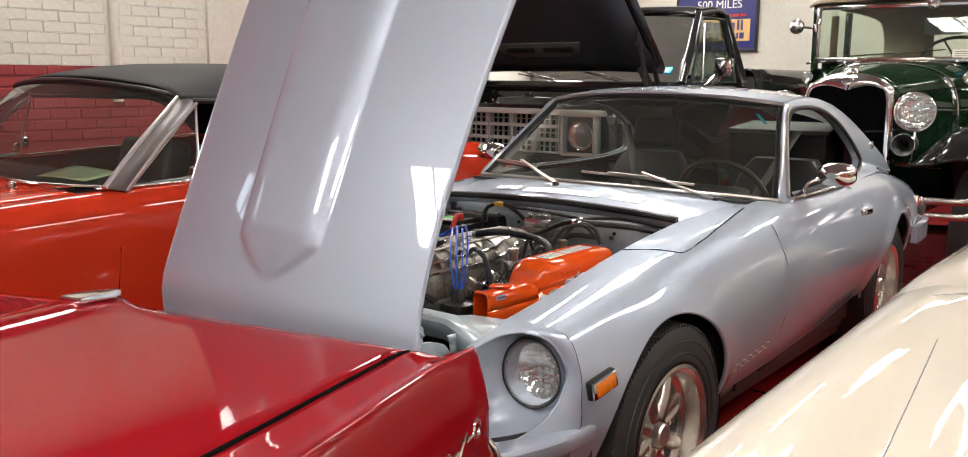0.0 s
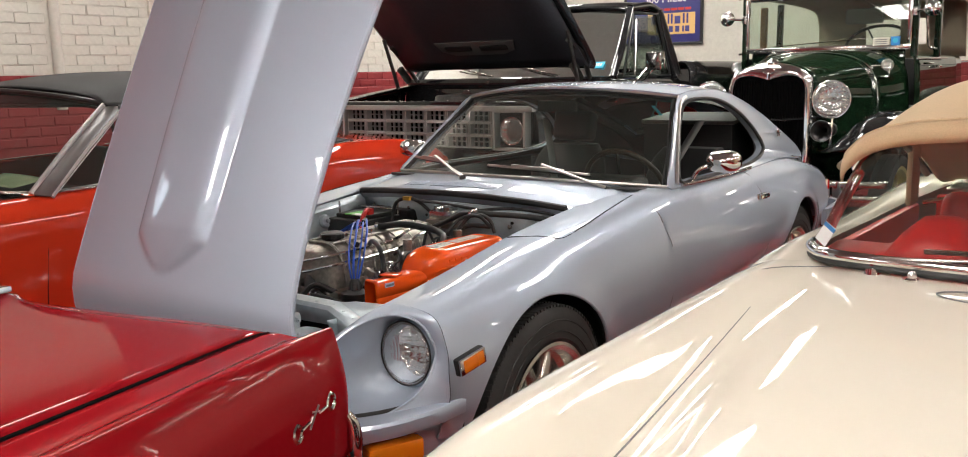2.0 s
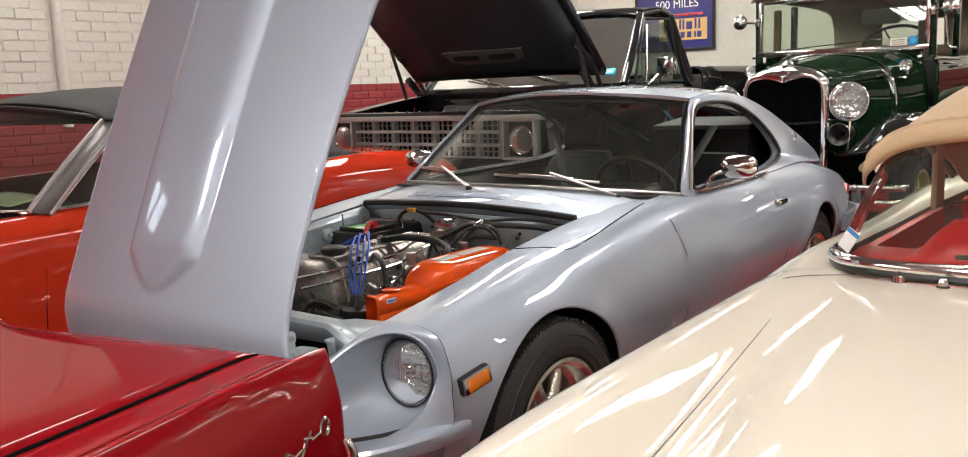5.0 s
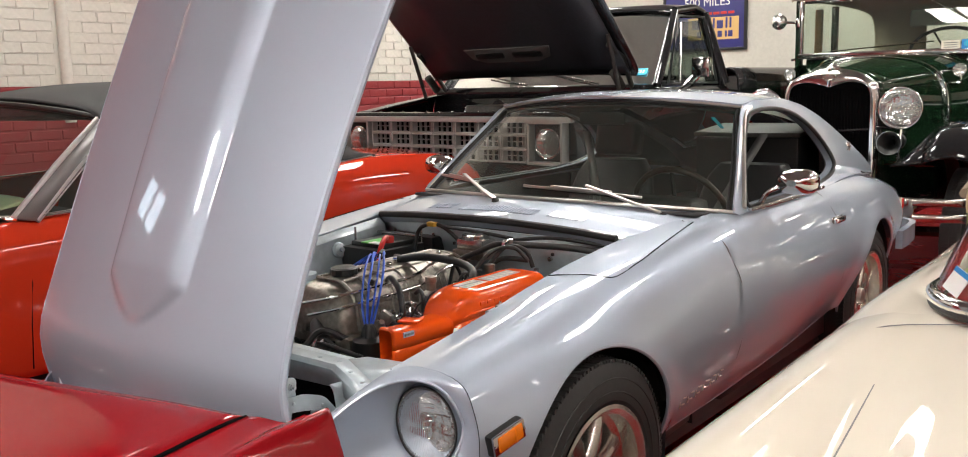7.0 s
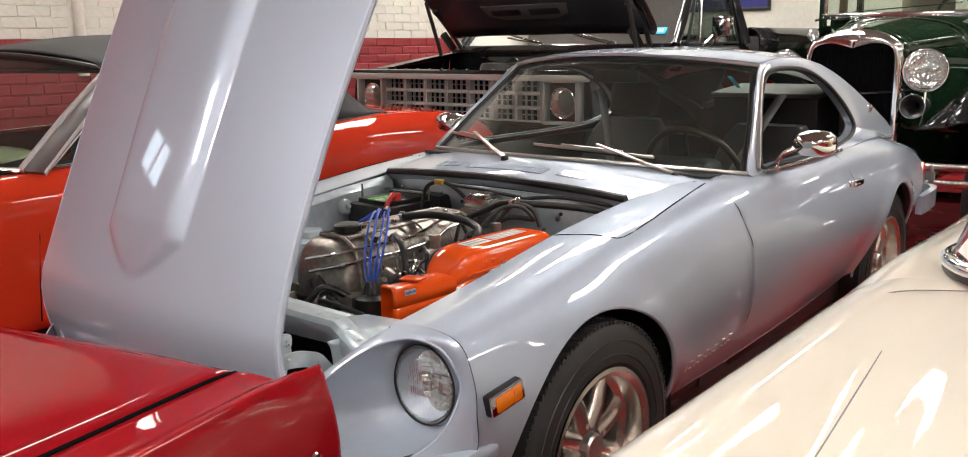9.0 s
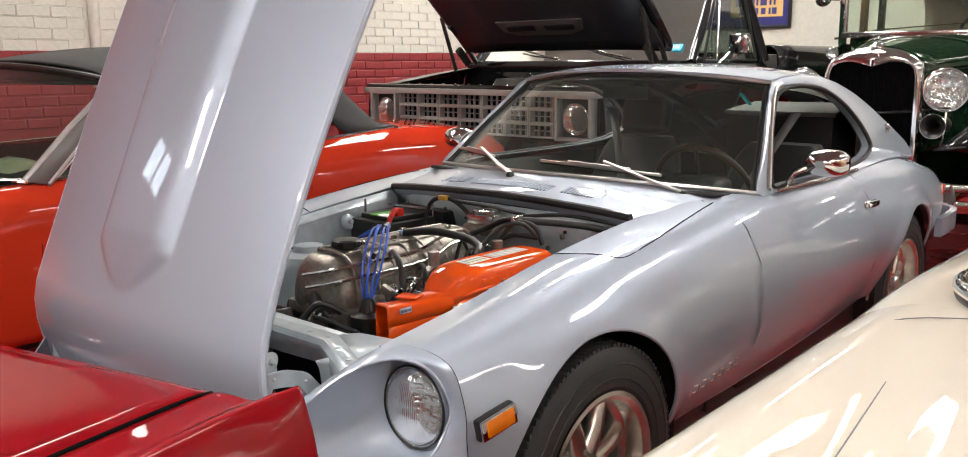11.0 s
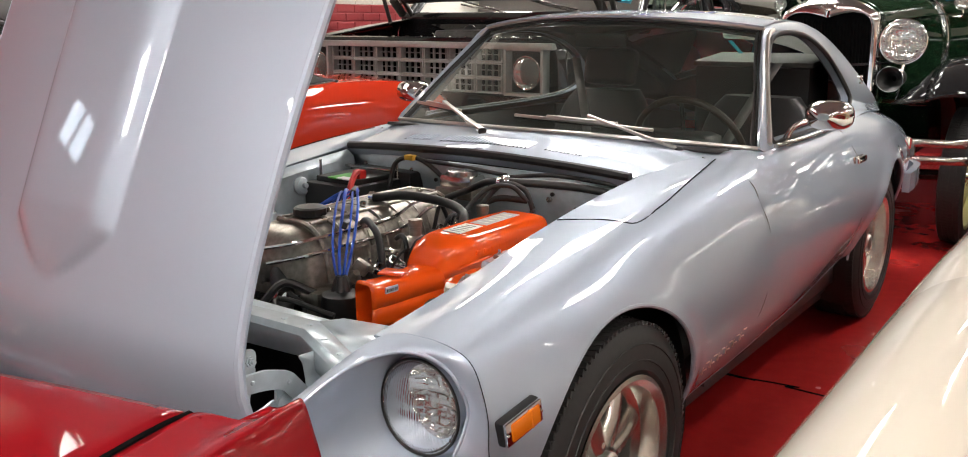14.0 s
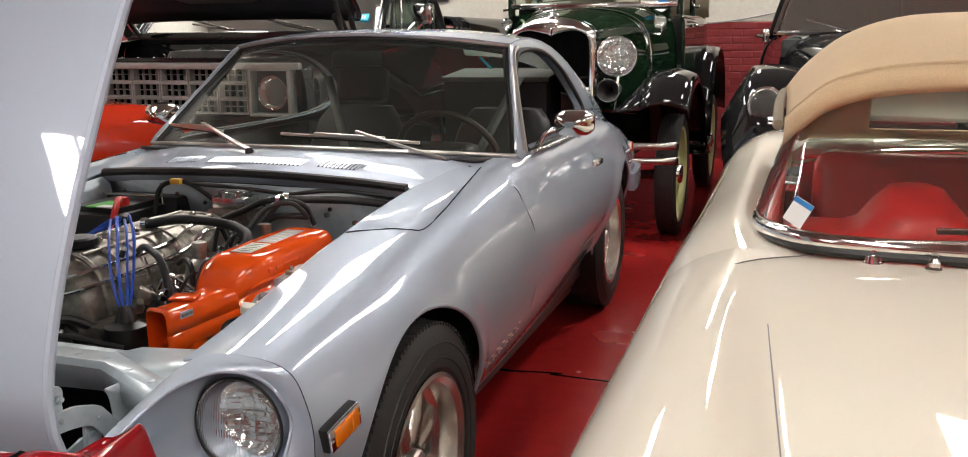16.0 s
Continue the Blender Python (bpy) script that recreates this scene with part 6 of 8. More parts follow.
def wider(secs):
    return [(y, [(a + (.026 * min(1, max(.15, (y + 1.5) / 1.6)) + .01 * min(max(y, 0), 1.5)) * max(0, a - .64) / .25, z) for a, z in half]) for y, half in secs]


RF = wider([(y, [sec[0], (sec[1][0] * 1.3, sec[1][1] + .003)] + sec[2:]) for y, sec in RF])
RG = loft(mirrored(RF, CX), 4, 7)
for _ in range(6):
    RG[1:-1] = .25 * RG[:-2] + .5 * RG[1:-1] + .25 * RG[2:]
bm = sheet(RG)
arch_cut(bm, [(-.86, .31)], .35, .0)
part("front_body", bm, CREAM, roadster, "", 75)
for s in (1, -1):
    bm = bmesh.new()
    tube(bm, [(CX + s * .668, -.24, .7665), (CX + s * .6385, -.60, .7235), (CX + s * .606, -1.0, .6835), (CX + s * .576, -1.30, .650), (CX + s * .555, -1.5, .59)], .0018, 6, smooth=5)
    part("bonnet_gap", bm, GREYPLASTIC, roadster)
for s in (1, -1):
    bm = bmesh.new()
    tube(bm, [(CX + s * .60, .10, .803), (CX + s * .72, .02, .800), (CX + s * .80, -.03, .768), (CX + s * .865, -.03, .70)], .0013, 6, smooth=4)
    part("scuttle_gap", bm, GREYPLASTIC, roadster)
RS = [(.14, [(.60, .800), (.68, .800), (.74, .794), (.82, .755), (.88, .67), (.895, .52), (.86, .30)]), (.40, [(.70, .80), (.73, .812), (.77, .806), (.835, .755), (.882, .66), (.892, .52), (.86, .28)]),
      (.90, [(.70, .80), (.73, .812), (.77, .806), (.835, .75), (.878, .65), (.888, .52), (.86, .28)]), (1.35, [(.68, .81), (.72, .825), (.765, .82), (.83, .765), (.872, .66), (.885, .52), (.86, .28)]),
      (1.75, [(.60, .84), (.68, .852), (.75, .842), (.825, .785), (.870, .67), (.882, .52), (.85, .28)]), (2.15, [(.58, .80), (.67, .832), (.74, .822), (.81, .765), (.855, .66), (.865, .52), (.83, .30)]),
      (2.55, [(.54, .72), (.62, .760), (.69, .755), (.76, .705), (.80, .62), (.81, .50), (.78, .32)]), (2.82, [(.46, .60), (.53, .63), (.59, .63), (.65, .60), (.69, .54), (.70, .46), (.67, .36)])]
for s in (1, -1):
    SG = loft([[(CX + s * a, y, z) for a, z in sec] for y, sec in wider(RS)], 4, 8)
    bm = sheet(SG)
    arch_cut(bm, [(1.73, .31)], .34, .0)
    part("rear_side", bm, CREAM, roadster, "", 70)
part("rear_deck", sheet(loft([[(CX + k * a, y, z + .02 * (1 - k * k)) for k in np.linspace(-1, 1, 9)] for y, a, z in ((1.55, .62, .83), (1.75, .605, .838), (2.15, .585, .80), (2.55, .545, .72), (2.82, .465, .60), (2.86, .44, .40))], 1, 4)), CREAM, roadster, "", 60, .005)
# windscreen
RB = [(.715, .42, .806), (.705, .30, .816), (.672, .195, .824), (.610, .115, .827), (.50, .085, .828), (.30, .07, .830), (0, .065, .832)]
RT = [(.655, .52, .985), (.640, .42, 1.010), (.612, .37, 1.045), (.560, .345, 1.085), (.46, .335, 1.108), (.28, .33, 1.118), (0, .33, 1.122)]


def both(half):
    return [(CX - a, y, z) for a, y, z in half] + [(CX + a, y, z) for a, y, z in half[::-1][1:]]


rb, rt = spl(both(RB), 4), spl(both(RT), 4)
part("windscreen", sheet([rb, 0.5 * (rb + rt) + np.array([0, -.012, 0]), rt]), PANE, roadster, "curved wraparound windscreen glass")
bm = bmesh.new()
tube(bm, rb + np.array([0, -.004, .002]), .016, 10)
part("windscreen_base_trim", bm, CHROME, roadster, "thick chrome windscreen moulding")
bm = bmesh.new()
tube(bm, rt + np.array([0, 0, .002]), .012, 8)
part("windscreen_header", bm, CHROME, roadster)
for s in (1, -1):
    bm = bmesh.new()
    i = 0 if s < 0 else -1
    tube(bm, [rb[i], 0.5 * (rb[i] + rt[i]) + np.array([0, -.01, 0]), rt[i]], .013, 8)
    part("windscreen_post", bm, CHROME, roadster)
bm = bmesh.new()
off = rb + np.array([0, -.014, -.012])
tube(bm, off, .009, 8)
part("windscreen_gasket", bm, HOSE, roadster)
# soft top
TOPS = [(.34, [(0, 1.135), (.28, 1.130), (.46, 1.120), (.56, 1.098), (.62, 1.055), (.655, 1.012)]), (.42, [(0, 1.165), (.28, 1.16), (.44, 1.148), (.55, 1.122), (.622, 1.075), (.664, 1.022)]),
        (.70, [(0, 1.235), (.28, 1.23), (.42, 1.222), (.53, 1.185), (.618, 1.115), (.670, 1.055)]), (1.05, [(0, 1.255), (.28, 1.25), (.42, 1.238), (.54, 1.195), (.63, 1.12), (.680, 1.05)]),
        (1.35, [(0, 1.20), (.28, 1.195), (.42, 1.18), (.53, 1.13), (.62, 1.03), (.66, .95)]), (1.55, [(0, 1.04), (.28, 1.04), (.42, 1.03), (.52, .99), (.61, .92), (.645, .86)]), (1.66, [(0, .862), (.28, .862), (.42, .862), (.52, .86), (.60, .858), (.62, .85)])]
tops = sheet(loft(mirrored(TOPS, CX), 4, 6))
dead = [f for f in tops.faces if f.calc_center_median().y > 1.40 and f.calc_center_median().z > .90 and abs(f.calc_center_median().x - CX) < .43 and f.calc_center_median().z < 1.10]
bmesh.ops.delete(tops, geom=dead, context="FACES")
part("soft_top", tops, TANTOP, roadster, "tan canvas soft top with a stitched front hem", 60, .008)
bm = bmesh.new()
hem = spl([(CX - a, y, z) for a, y, z in ((.668, .40, 1.00), (.640, .335, 1.035), (.575, .315, 1.086), (.46, .308, 1.114), (.25, .302, 1.126), (0, .30, 1.130))] + [(CX + a, y, z) for a, y, z in ((.25, .302, 1.126), (.46, .308, 1.114), (.575, .315, 1.086), (.640, .335, 1.035), (.668, .40, 1.00))], 5)
rows = [hem + np.array([0, -.004, -.026]), hem + np.array([0, -.014, -.010]), hem + np.array([0, -.012, .012]), hem + np.array([0, .012, .026])]
sheet(rows, bm=bm)
part("front_hem", bm, TANTOP, roadster, "", 60, .006)
bm = bmesh.new()
tube(bm, hem + np.array([0, .012, .028]), .0045, 6)
part("hem_piping", bm, TANTOP, roadster)
bm = bmesh.new()
sheet([[(CX + k * .42, y, z) for k in (-1, 0, 1)] for y, z in ((1.44, 1.10), (1.55, 1.02), (1.62, .92))], bm=bm)
part("rear_window", bm, PANE, roadster)
for s in (1, -1):
    bm = bmesh.new()
    tube(bm, [(CX + s * .684, .44, 1.010), (CX + s * .688, .70, 1.045), (CX + s * .678, 1.05, 1.040), (CX + s * .655, 1.38, .90)], .012, 8, smooth=4)
    part("roof_rail", bm, KHAKI, roadster)
    bm = bmesh.new()
    box(bm, .02, .12, .24, at(CX + s * .665, 1.22, .93), .01)
    part("top_flap", bm, TANTOP, roadster)
# red cabin
bm = bmesh.new()
dash = []
for y, dz in ((.16, -.010), (.26, .0), (.36, .004), (.42, -.004), (.43, -.06), (.42, -.16)):
    row = []
    for x in np.linspace(CX - .66, CX + .66, 45):
        hump = .085 * math.exp(-((x - 1.69) / .085) ** 4) + .085 * math.exp(-((x - 2.51) / .085) ** 4)
        row.append((x, y, .815 + dz + (hump if y > .2 else hump * .25)))
    dash.append(row)
sheet(dash, bm=bm)
part("dashboard", bm, REDTRIM, roadster, "bright red dashboard with a domed gauge hood", 60, .006)
bm = bmesh.new()
box(bm, 1.4, 1.35, .04, at(CX, .95, .26))
part("cabin_floor", bm, REDTRIM, roadster)
for s in (1, -1):
    bm = bmesh.new()
    box(bm, .03, 1.05, .46, at(CX + s * .685, .85, .565), .01)
    part("door_trim", bm, REDTRIM, roadster)
    st = new("seat")
    st.parent = roadster
    bm = bmesh.new()
    box(bm, .52, .50, .18, at(CX + s * .32, .98, .42), .06, 4)
    part("seat_base", bm, REDTRIM, st)
    bm = bmesh.new()
    box(bm, .54, .16, .46, at(CX + s * .32, 1.30, .62) @ pose(0, 0, 0, -14, 0, 0), .06, 4)
    part("backrest", bm, REDTRIM, st)
bm = bmesh.new()
box(bm, 1.26, .06, .40, at(CX, 1.46, .62), .01)
part("rear_bulkhead", bm, REDTRIM, roadster)
bm = bmesh.new()
tube(bm, [(CX - .66, 1.36, .80), (CX - .40, 1.42, .84), (CX, 1.44, .85), (CX + .40, 1.42, .84), (CX + .66, 1.36, .80)], .009, 8, smooth=5)
part("cockpit_trim", bm, CHROME, roadster)
sw = new("steering_wheel")
sw.parent = roadster
m = aim((2.43, .62, .80), (0, .9, .35))
bm = bmesh.new()
tube(bm, [m @ Vector((.20 * math.cos(t), .20 * math.sin(t), 0)) for t in np.linspace(0, 2 * math.pi, 40, endpoint=False)], .011, 8, True)
part("wheel_rim", bm, REDTRIM, sw)
bm = bmesh.new()
for t in (0.4, 2.7, 4.7):
    tube(bm, [m @ Vector((0, 0, -.03)), m @ Vector((.2 * math.cos(t), .2 * math.sin(t), 0))], .006, 6)
part("wheel_spokes", bm, CHROME, sw)
# windscreen sticker, wipers, bonnet knob
bm = bmesh.new()
c = Vector((CX - .632, .152, .872))
pm = aim(c, (-.55, -.80, .38)) @ Matrix.Rotation(-.35, 4, "Z")
box(bm, .046, .050, .0015, pm)
part("windscreen_sticker", bm, WHITE, roadster, "white paper sticker with a blue band")
bm = bmesh.new()
box(bm, .046, .010, .002, pm @ at(0, .019, .0008))
part("sticker_band", bm, STICKERBLUE, roadster)
for px, tx in ((1.60, 2.02), (2.35, 2.77)):
    wp = new("wiper")
    wp.parent = roadster
    bm = bmesh.new()
    lathe(bm, [(.019, -.010), (.017, .003), (.010, .007), (.009, .018), (0, .020)], 18, at(px, .075 if px < 2 else .05, .812))
    part("pivot", bm, CHROME, wp)
    bm = bmesh.new()
    tube(bm, [(px, .075, .838), (px + .16, .068, .850), (tx, .100, .868)], [.006, .004, .003], 8, smooth=4)
    part("arm", bm, DULLCHROME, wp)
    bm = bmesh.new()
    box(bm, .34, .006, .012, at(px + .27, .105, .866) @ Matrix.Rotation(-.04, 4, "Y"), .002)
    part("blade", bm, DULLCHROME, wp)
bm = bmesh.new()
lathe(bm, [(.014, 0), (.014, .004), (.009, .008), (.010, .016), (.006, .022), (0, .023)], 16, at(1.693, .035, .803))
part("washer_nozzle", bm, CHROME, roadster)
bm = bmesh.new()
tube(bm, [(CX + .20 * math.cos(t) - .14, -.05 + .05 * math.sin(t), .8055 - .012 * (1 - math.sin(t)) * .3) for t in np.linspace(0, 2 * math.pi, 40, endpoint=False)], .002, 6, True)
part("vent_outline", bm, GREYPLASTIC, roadster)
side_wheels(roadster, CX, .76, (-.86, 1.73), .33, .33, .18, .20, "cover")
bm = bmesh.new()
box(bm, 1.5, 4.0, .06, at(CX, .6, .24))
part("underbody", bm, PLASTIC, roadster)
for s in (1, -1):
    for k in (0, 1):
        lamp(roadster, "headlamp", aim((CX + s * (.60 - .16 * k), -1.60 - .0 * k, .50), (0, -1, 0)), .07)
bm = bmesh.new()
tube(bm, [(CX - .78, -1.45, .40), (CX - .6, -1.66, .38), (CX, -1.70, .38), (CX + .6, -1.66, .38), (CX + .78, -1.45, .40)], .035, 10, smooth=4)
part("front_bumper", bm, CHROME, roadster)

# ---------------------------------------------------------------- orange-red convertible
MX = -2.34
conv = thing("convertible", "orange-red convertible with a raised black soft top beside a wall", "car")
CS = [(-2.05, [(.74, .70), (.80, .69), (.86, .62), (.87, .52), (.84, .34)]), (-1.6, [(.77, .76), (.83, .755), (.885, .68), (.895, .54), (.87, .30)]), (-1.0, [(.79, .79), (.845, .785), (.895, .715), (.90, .60), (.885, .45), (.86, .26)]),
      (-.35, [(.80, .822), (.848, .812), (.895, .742), (.902, .62), (.885, .45), (.86, .25)]), (.35, [(.80, .842), (.850, .830), (.895, .755), (.902, .62), (.885, .45), (.86, .25)]), (.95, [(.79, .890), (.845, .878), (.895, .79), (.905, .65), (.885, .47), (.86, .26)]),
      (1.45, [(.77, .920), (.830, .908), (.89, .82), (.905, .68), (.885, .50), (.86, .30)]), (1.95, [(.74, .90), (.805, .89), (.875, .81), (.895, .68), (.88, .52), (.85, .34)]), (2.28, [(.70, .83), (.76, .82), (.83, .76), (.855, .66), (.85, .54), (.82, .40)])]
CS = [(y, (sec if len(sec) == 6 else sec[:3] + [((sec[2][0] + sec[3][0]) / 2 + .004, (sec[2][1] + sec[3][1]) / 2)] + sec[3:])) for y, sec in CS]
for s in (1, -1):
    CG = loft([[(MX + s * a, y, z) for a, z in sec] for y, sec in CS], 5, 8)
    bm = sheet(CG)
    arch_cut(bm, [(-1.25, .31), (1.50, .31)], .35, 0)
    part("side_panel", bm, ORANGERED, conv, "", 60, .005)
    on = nearest(CG)
    bm = bmesh.new()
    tube(bm, [on(-.335 + .01 * math.sin(k), z, s * .001) for k, z in enumerate((.818, .77, .70, .60, .45, .28))], .003, 6)
    tube(bm, [on(.86, z, s * .001) for z in (.87, .80, .70, .60, .45, .28)], .003, 6)
    part("door_gap", bm, GAPSHADE, conv)
    bm = bmesh.new()
    tube(bm, [(MX + s * .833, .93, .892), (MX + s * .825, 1.2, .912), (MX + s * .80, 1.46, .926)], .008, 8, smooth=4)
    part("belt_moulding", bm, CHROME, conv)
    # windscreen pillar: two bright strips with a dark channel
    b0, t0 = np.array((MX + s * .838, -.325, .832)), np.array((MX + s * .742, .075, 1.172))
    dv = np.array([s * .02, .055, -.012])
    bm = bmesh.new()
    sheet([[b0 - .3 * dv, t0 - .3 * dv], [b0 + .35 * dv + np.array([s * .012, 0, 0]), t0 + .35 * dv + np.array([s * .012, 0, 0])], [b0 + dv, t0 + dv]], bm=bm)
    part("windscreen_pillar", bm, mat("pillar channel", (.16, .15, .15), .4), conv, "", 40, .02)
    for f in (-.35, .9):
        bm = bmesh.new()
        tube(bm, [b0 + f * dv, 0.5 * (b0 + t0) + f * dv + np.array([0, -.006, .004]), t0 + f * dv], .0135, 8)
        part("pillar_trim", bm, STAINLESS, conv, "bright chrome strip")
    # vent window
    bm = bmesh.new()
    v0, v1, v2 = np.array((MX + s * .840, -.235, .842)), np.array((MX + s * .752, .125, 1.150)), np.array((MX + s * .830, .075, .850))
    tube(bm, [v0, v1, v2], .009, 8, True)
    part("vent_frame", bm, STAINLESS, conv)
    bm = bmesh.new()
    bm.faces.new([bm.verts.new(p) for p in (v0, v1, v2)])
    part("vent_glass", bm, PANE, conv)
    bm = bmesh.new()
    tube(bm, [v2 + np.array([0, -.03, .03]), v2 + np.array([s * .02, .0, .05]), v2 + np.array([s * .05, .04, .05])], .010, 8, smooth=3)
    lathe(bm, [(.04, 0), (.042, .02), (.03, .04), (0, .045)], 18, aim(v2 + np.array([s * .05, .06, .055]), (0, -1, 0)))
    part("door_mirror", bm, CHROME, conv)
    bm = bmesh.new()
    tube(bm, [v0 + np.array([0, -.05, -.010]), v0 + np.array([0, .25, -.006]), v0 + np.array([0, .9, .02])], .007, 8)
    part("belt_trim", bm, CHROME, conv)
CB = [(-2.10, [(0, .66), (.4, .66), (.74, .66)]), (-2.0, [(0, .73), (.4, .72), (.75, .71)]), (-1.4, [(0, .80), (.4, .79), (.78, .775)]), (-.8, [(0, .835), (.4, .825), (.79, .80)]), (-.45, [(0, .845), (.4, .84), (.80, .82)])]
part("bonnet", sheet(loft(mirrored(CB, MX), 4, 5)), ORANGERED, conv, "", 60, .005)
bm = bmesh.new()
box(bm, .30, .35, .035, at(MX + .2, -.95, .845), .015)
part("bonnet_scoop", bm, ORANGERED, conv)
bm = sheet(loft(mirrored([(1.35, [(0, .93), (.4, .93), (.77, .918)]), (1.9, [(0, .92), (.4, .92), (.745, .90)]), (2.28, [(0, .85), (.4, .85), (.70, .83)]), (2.32, [(0, .60), (.4, .60), (.70, .60)])], MX), 4, 5))
part("boot_lid", bm, ORANGERED, conv, "", 60, .005)
wb = spl([(MX - .838, -.325, .832), (MX - .65, -.45, .838), (MX - .3, -.52, .842), (MX, -.535, .843), (MX + .3, -.52, .842), (MX + .65, -.45, .838), (MX + .838, -.325, .832)], 4)
wt = spl([(MX - .742, .075, 1.172), (MX - .60, -.02, 1.205), (MX - .3, -.085, 1.232), (MX, -.10, 1.24), (MX + .3, -.085, 1.232), (MX + .60, -.02, 1.205), (MX + .742, .075, 1.172)], 4)
part("windscreen", sheet([wb, 0.5 * (wb + wt) + np.array([0, -.01, .01]), wt]), PANE, conv, "raked windscreen glass")
bm = bmesh.new()
tube(bm, wb + np.array([0, -.006, .004]), .009, 8)
part("windscreen_trim", bm, CHROME, conv)
bm = bmesh.new()
tube(bm, wt + np.array([0, .0, .006]), .012, 8)
part("header_seal", bm, HOSE, conv)
CT = [(0, [(0, 1.262), (.3, 1.255), (.60, 1.225), (.70, 1.20), (.755, 1.172)], ), (.10, [(0, 1.29), (.3, 1.285), (.60, 1.25), (.70, 1.22), (.765, 1.175)]), (.45, [(0, 1.325), (.3, 1.322), (.58, 1.30), (.70, 1.25), (.77, 1.16)]),
      (.90, [(0, 1.315), (.3, 1.31), (.57, 1.285), (.69, 1.235), (.775, 1.13)]), (1.15, [(0, 1.24), (.3, 1.235), (.57, 1.21), (.69, 1.15), (.80, .92)]), (1.42, [(0, 1.02), (.3, 1.02), (.57, 1.00), (.69, .96), (.79, .925)]), (1.52, [(0, .935), (.3, .935), (.57, .935), (.69, .93), (.77, .925)])]
rows = mirrored([(y, sec) for y, sec in CT], MX)
rows[0] = [(x, y - .12 * (1 - (abs(x - MX) / .755) ** 2) + .055, z) for x, y, z in rows[0]]
part("soft_top", sheet(loft(rows, 4, 6)), CLOTHTOP, conv, "black vinyl soft top", 60, .008)
bm = bmesh.new()
for s in (1, -1):
    tube(bm, [(MX + s * .765, .10, 1.165), (MX + s * .775, .5, 1.15), (MX + s * .78, .90, 1.12), (MX + s * .80, 1.0, .93)], .012, 8, smooth=4)
part("roof_rail", bm, HOSE, conv)
bm = bmesh.new()
box(bm, 1.5, .40, .10, at(MX, -.22, .78), .04)
part("dashboard", bm, VINYL, conv)
bm = bmesh.new()
sheet([[(MX + .30 + .34 * i, -.36 + .03 * i + .16 * j, .845 + .030 * j + .006 * math.sin(3 * i + j)) for i in np.linspace(0, 1, 6)] for j in np.linspace(0, 1, 6)], bm=bm)
single("paper_sheet", bm, PALEGREEN, "pale green paper sheet lying on a dashboard", "paper", thick=.001)
for s in (1, -1):
    bm = bmesh.new()
    box(bm, .50, .16, .50, at(MX + s * .36, .55, .68) @ pose(0, 0, 0, -14, 0, 0), .06, 4)
    part("seat_back", bm, VINYL, conv)
bm = bmesh.new()
box(bm, 1.6, 1.6, .04, at(MX, .45, .28))
part("cabin_floor", bm, VINYL, conv)
wp = new("wiper")
wp.parent = conv
bm = bmesh.new()
lathe(bm, [(.02, -.01), (.018, .01), (0, .02)], 14, at(MX + .52, -.56, .842))
tube(bm, [(MX + .52, -.56, .858), (MX + .30, -.58, .872), (MX + .05, -.57, .880)], .005, 6, smooth=3)
part("arm", bm, DULLCHROME, wp)
bm = bmesh.new()
box(bm, .42, .008, .014, at(MX + .12, -.575, .872), .002)
part("blade", bm, HOSE, wp)
side_wheels(conv, MX, .79, (-1.25, 1.50), .32, .32, .18, .19, "cover")
bm = bmesh.new()
box(bm, 1.6, 4.2, .06, at(MX, .1, .24))
part("underbody", bm, PLASTIC, conv)

# ---------------------------------------------------------------- black pickup with its bonnet up
TX = -1.93
truck = thing("pickup_truck", "black pickup truck with its bonnet up and chrome grille", "truck")
TY = 2.45
bm = bmesh.new()
box(bm, 1.96, .10, .05, at(TX, TY + .06, 1.085), .02)
part("grille_header", bm, BLACK, truck)
bm = bmesh.new()
box(bm, 1.94, .05, .035, at(TX, TY + .005, 1.068), .012)
part("upper_moulding", bm, GRILLE, truck, "chrome moulding above the grille")
bm = bmesh.new()
box(bm, 1.30, .02, .26, at(TX, TY + .075, .935))
part("grille_backing", bm, GAPSHADE, truck)
gx0, gx1 = TX - .645, TX + .645
for r in range(3):
    for c in range(7):
        w = (gx1 - gx0) / 7
        x, z = gx0 + w * (c + .5), 1.020 - .083 * r
        bm = bmesh.new()
        for a, b, sx, sz in ((0, .036, w - .008, .009), (0, -.036, w - .008, .009), (-(w - .014) / 2, 0, .009, .078), ((w - .014) / 2, 0, .009, .078)):
            box(bm, sx, .05, sz, at(x + a, TY + .028, z + b), .002, 1)
        for q in (-1, 0, 1):
            box(bm, .003, .02, .066, at(x + q * w * .24, TY + .042, z), 0)
        box(bm, w - .02, .02, .004, at(x, TY + .042, z), 0)
        part("grille_cell", bm, GRILLE, truck)
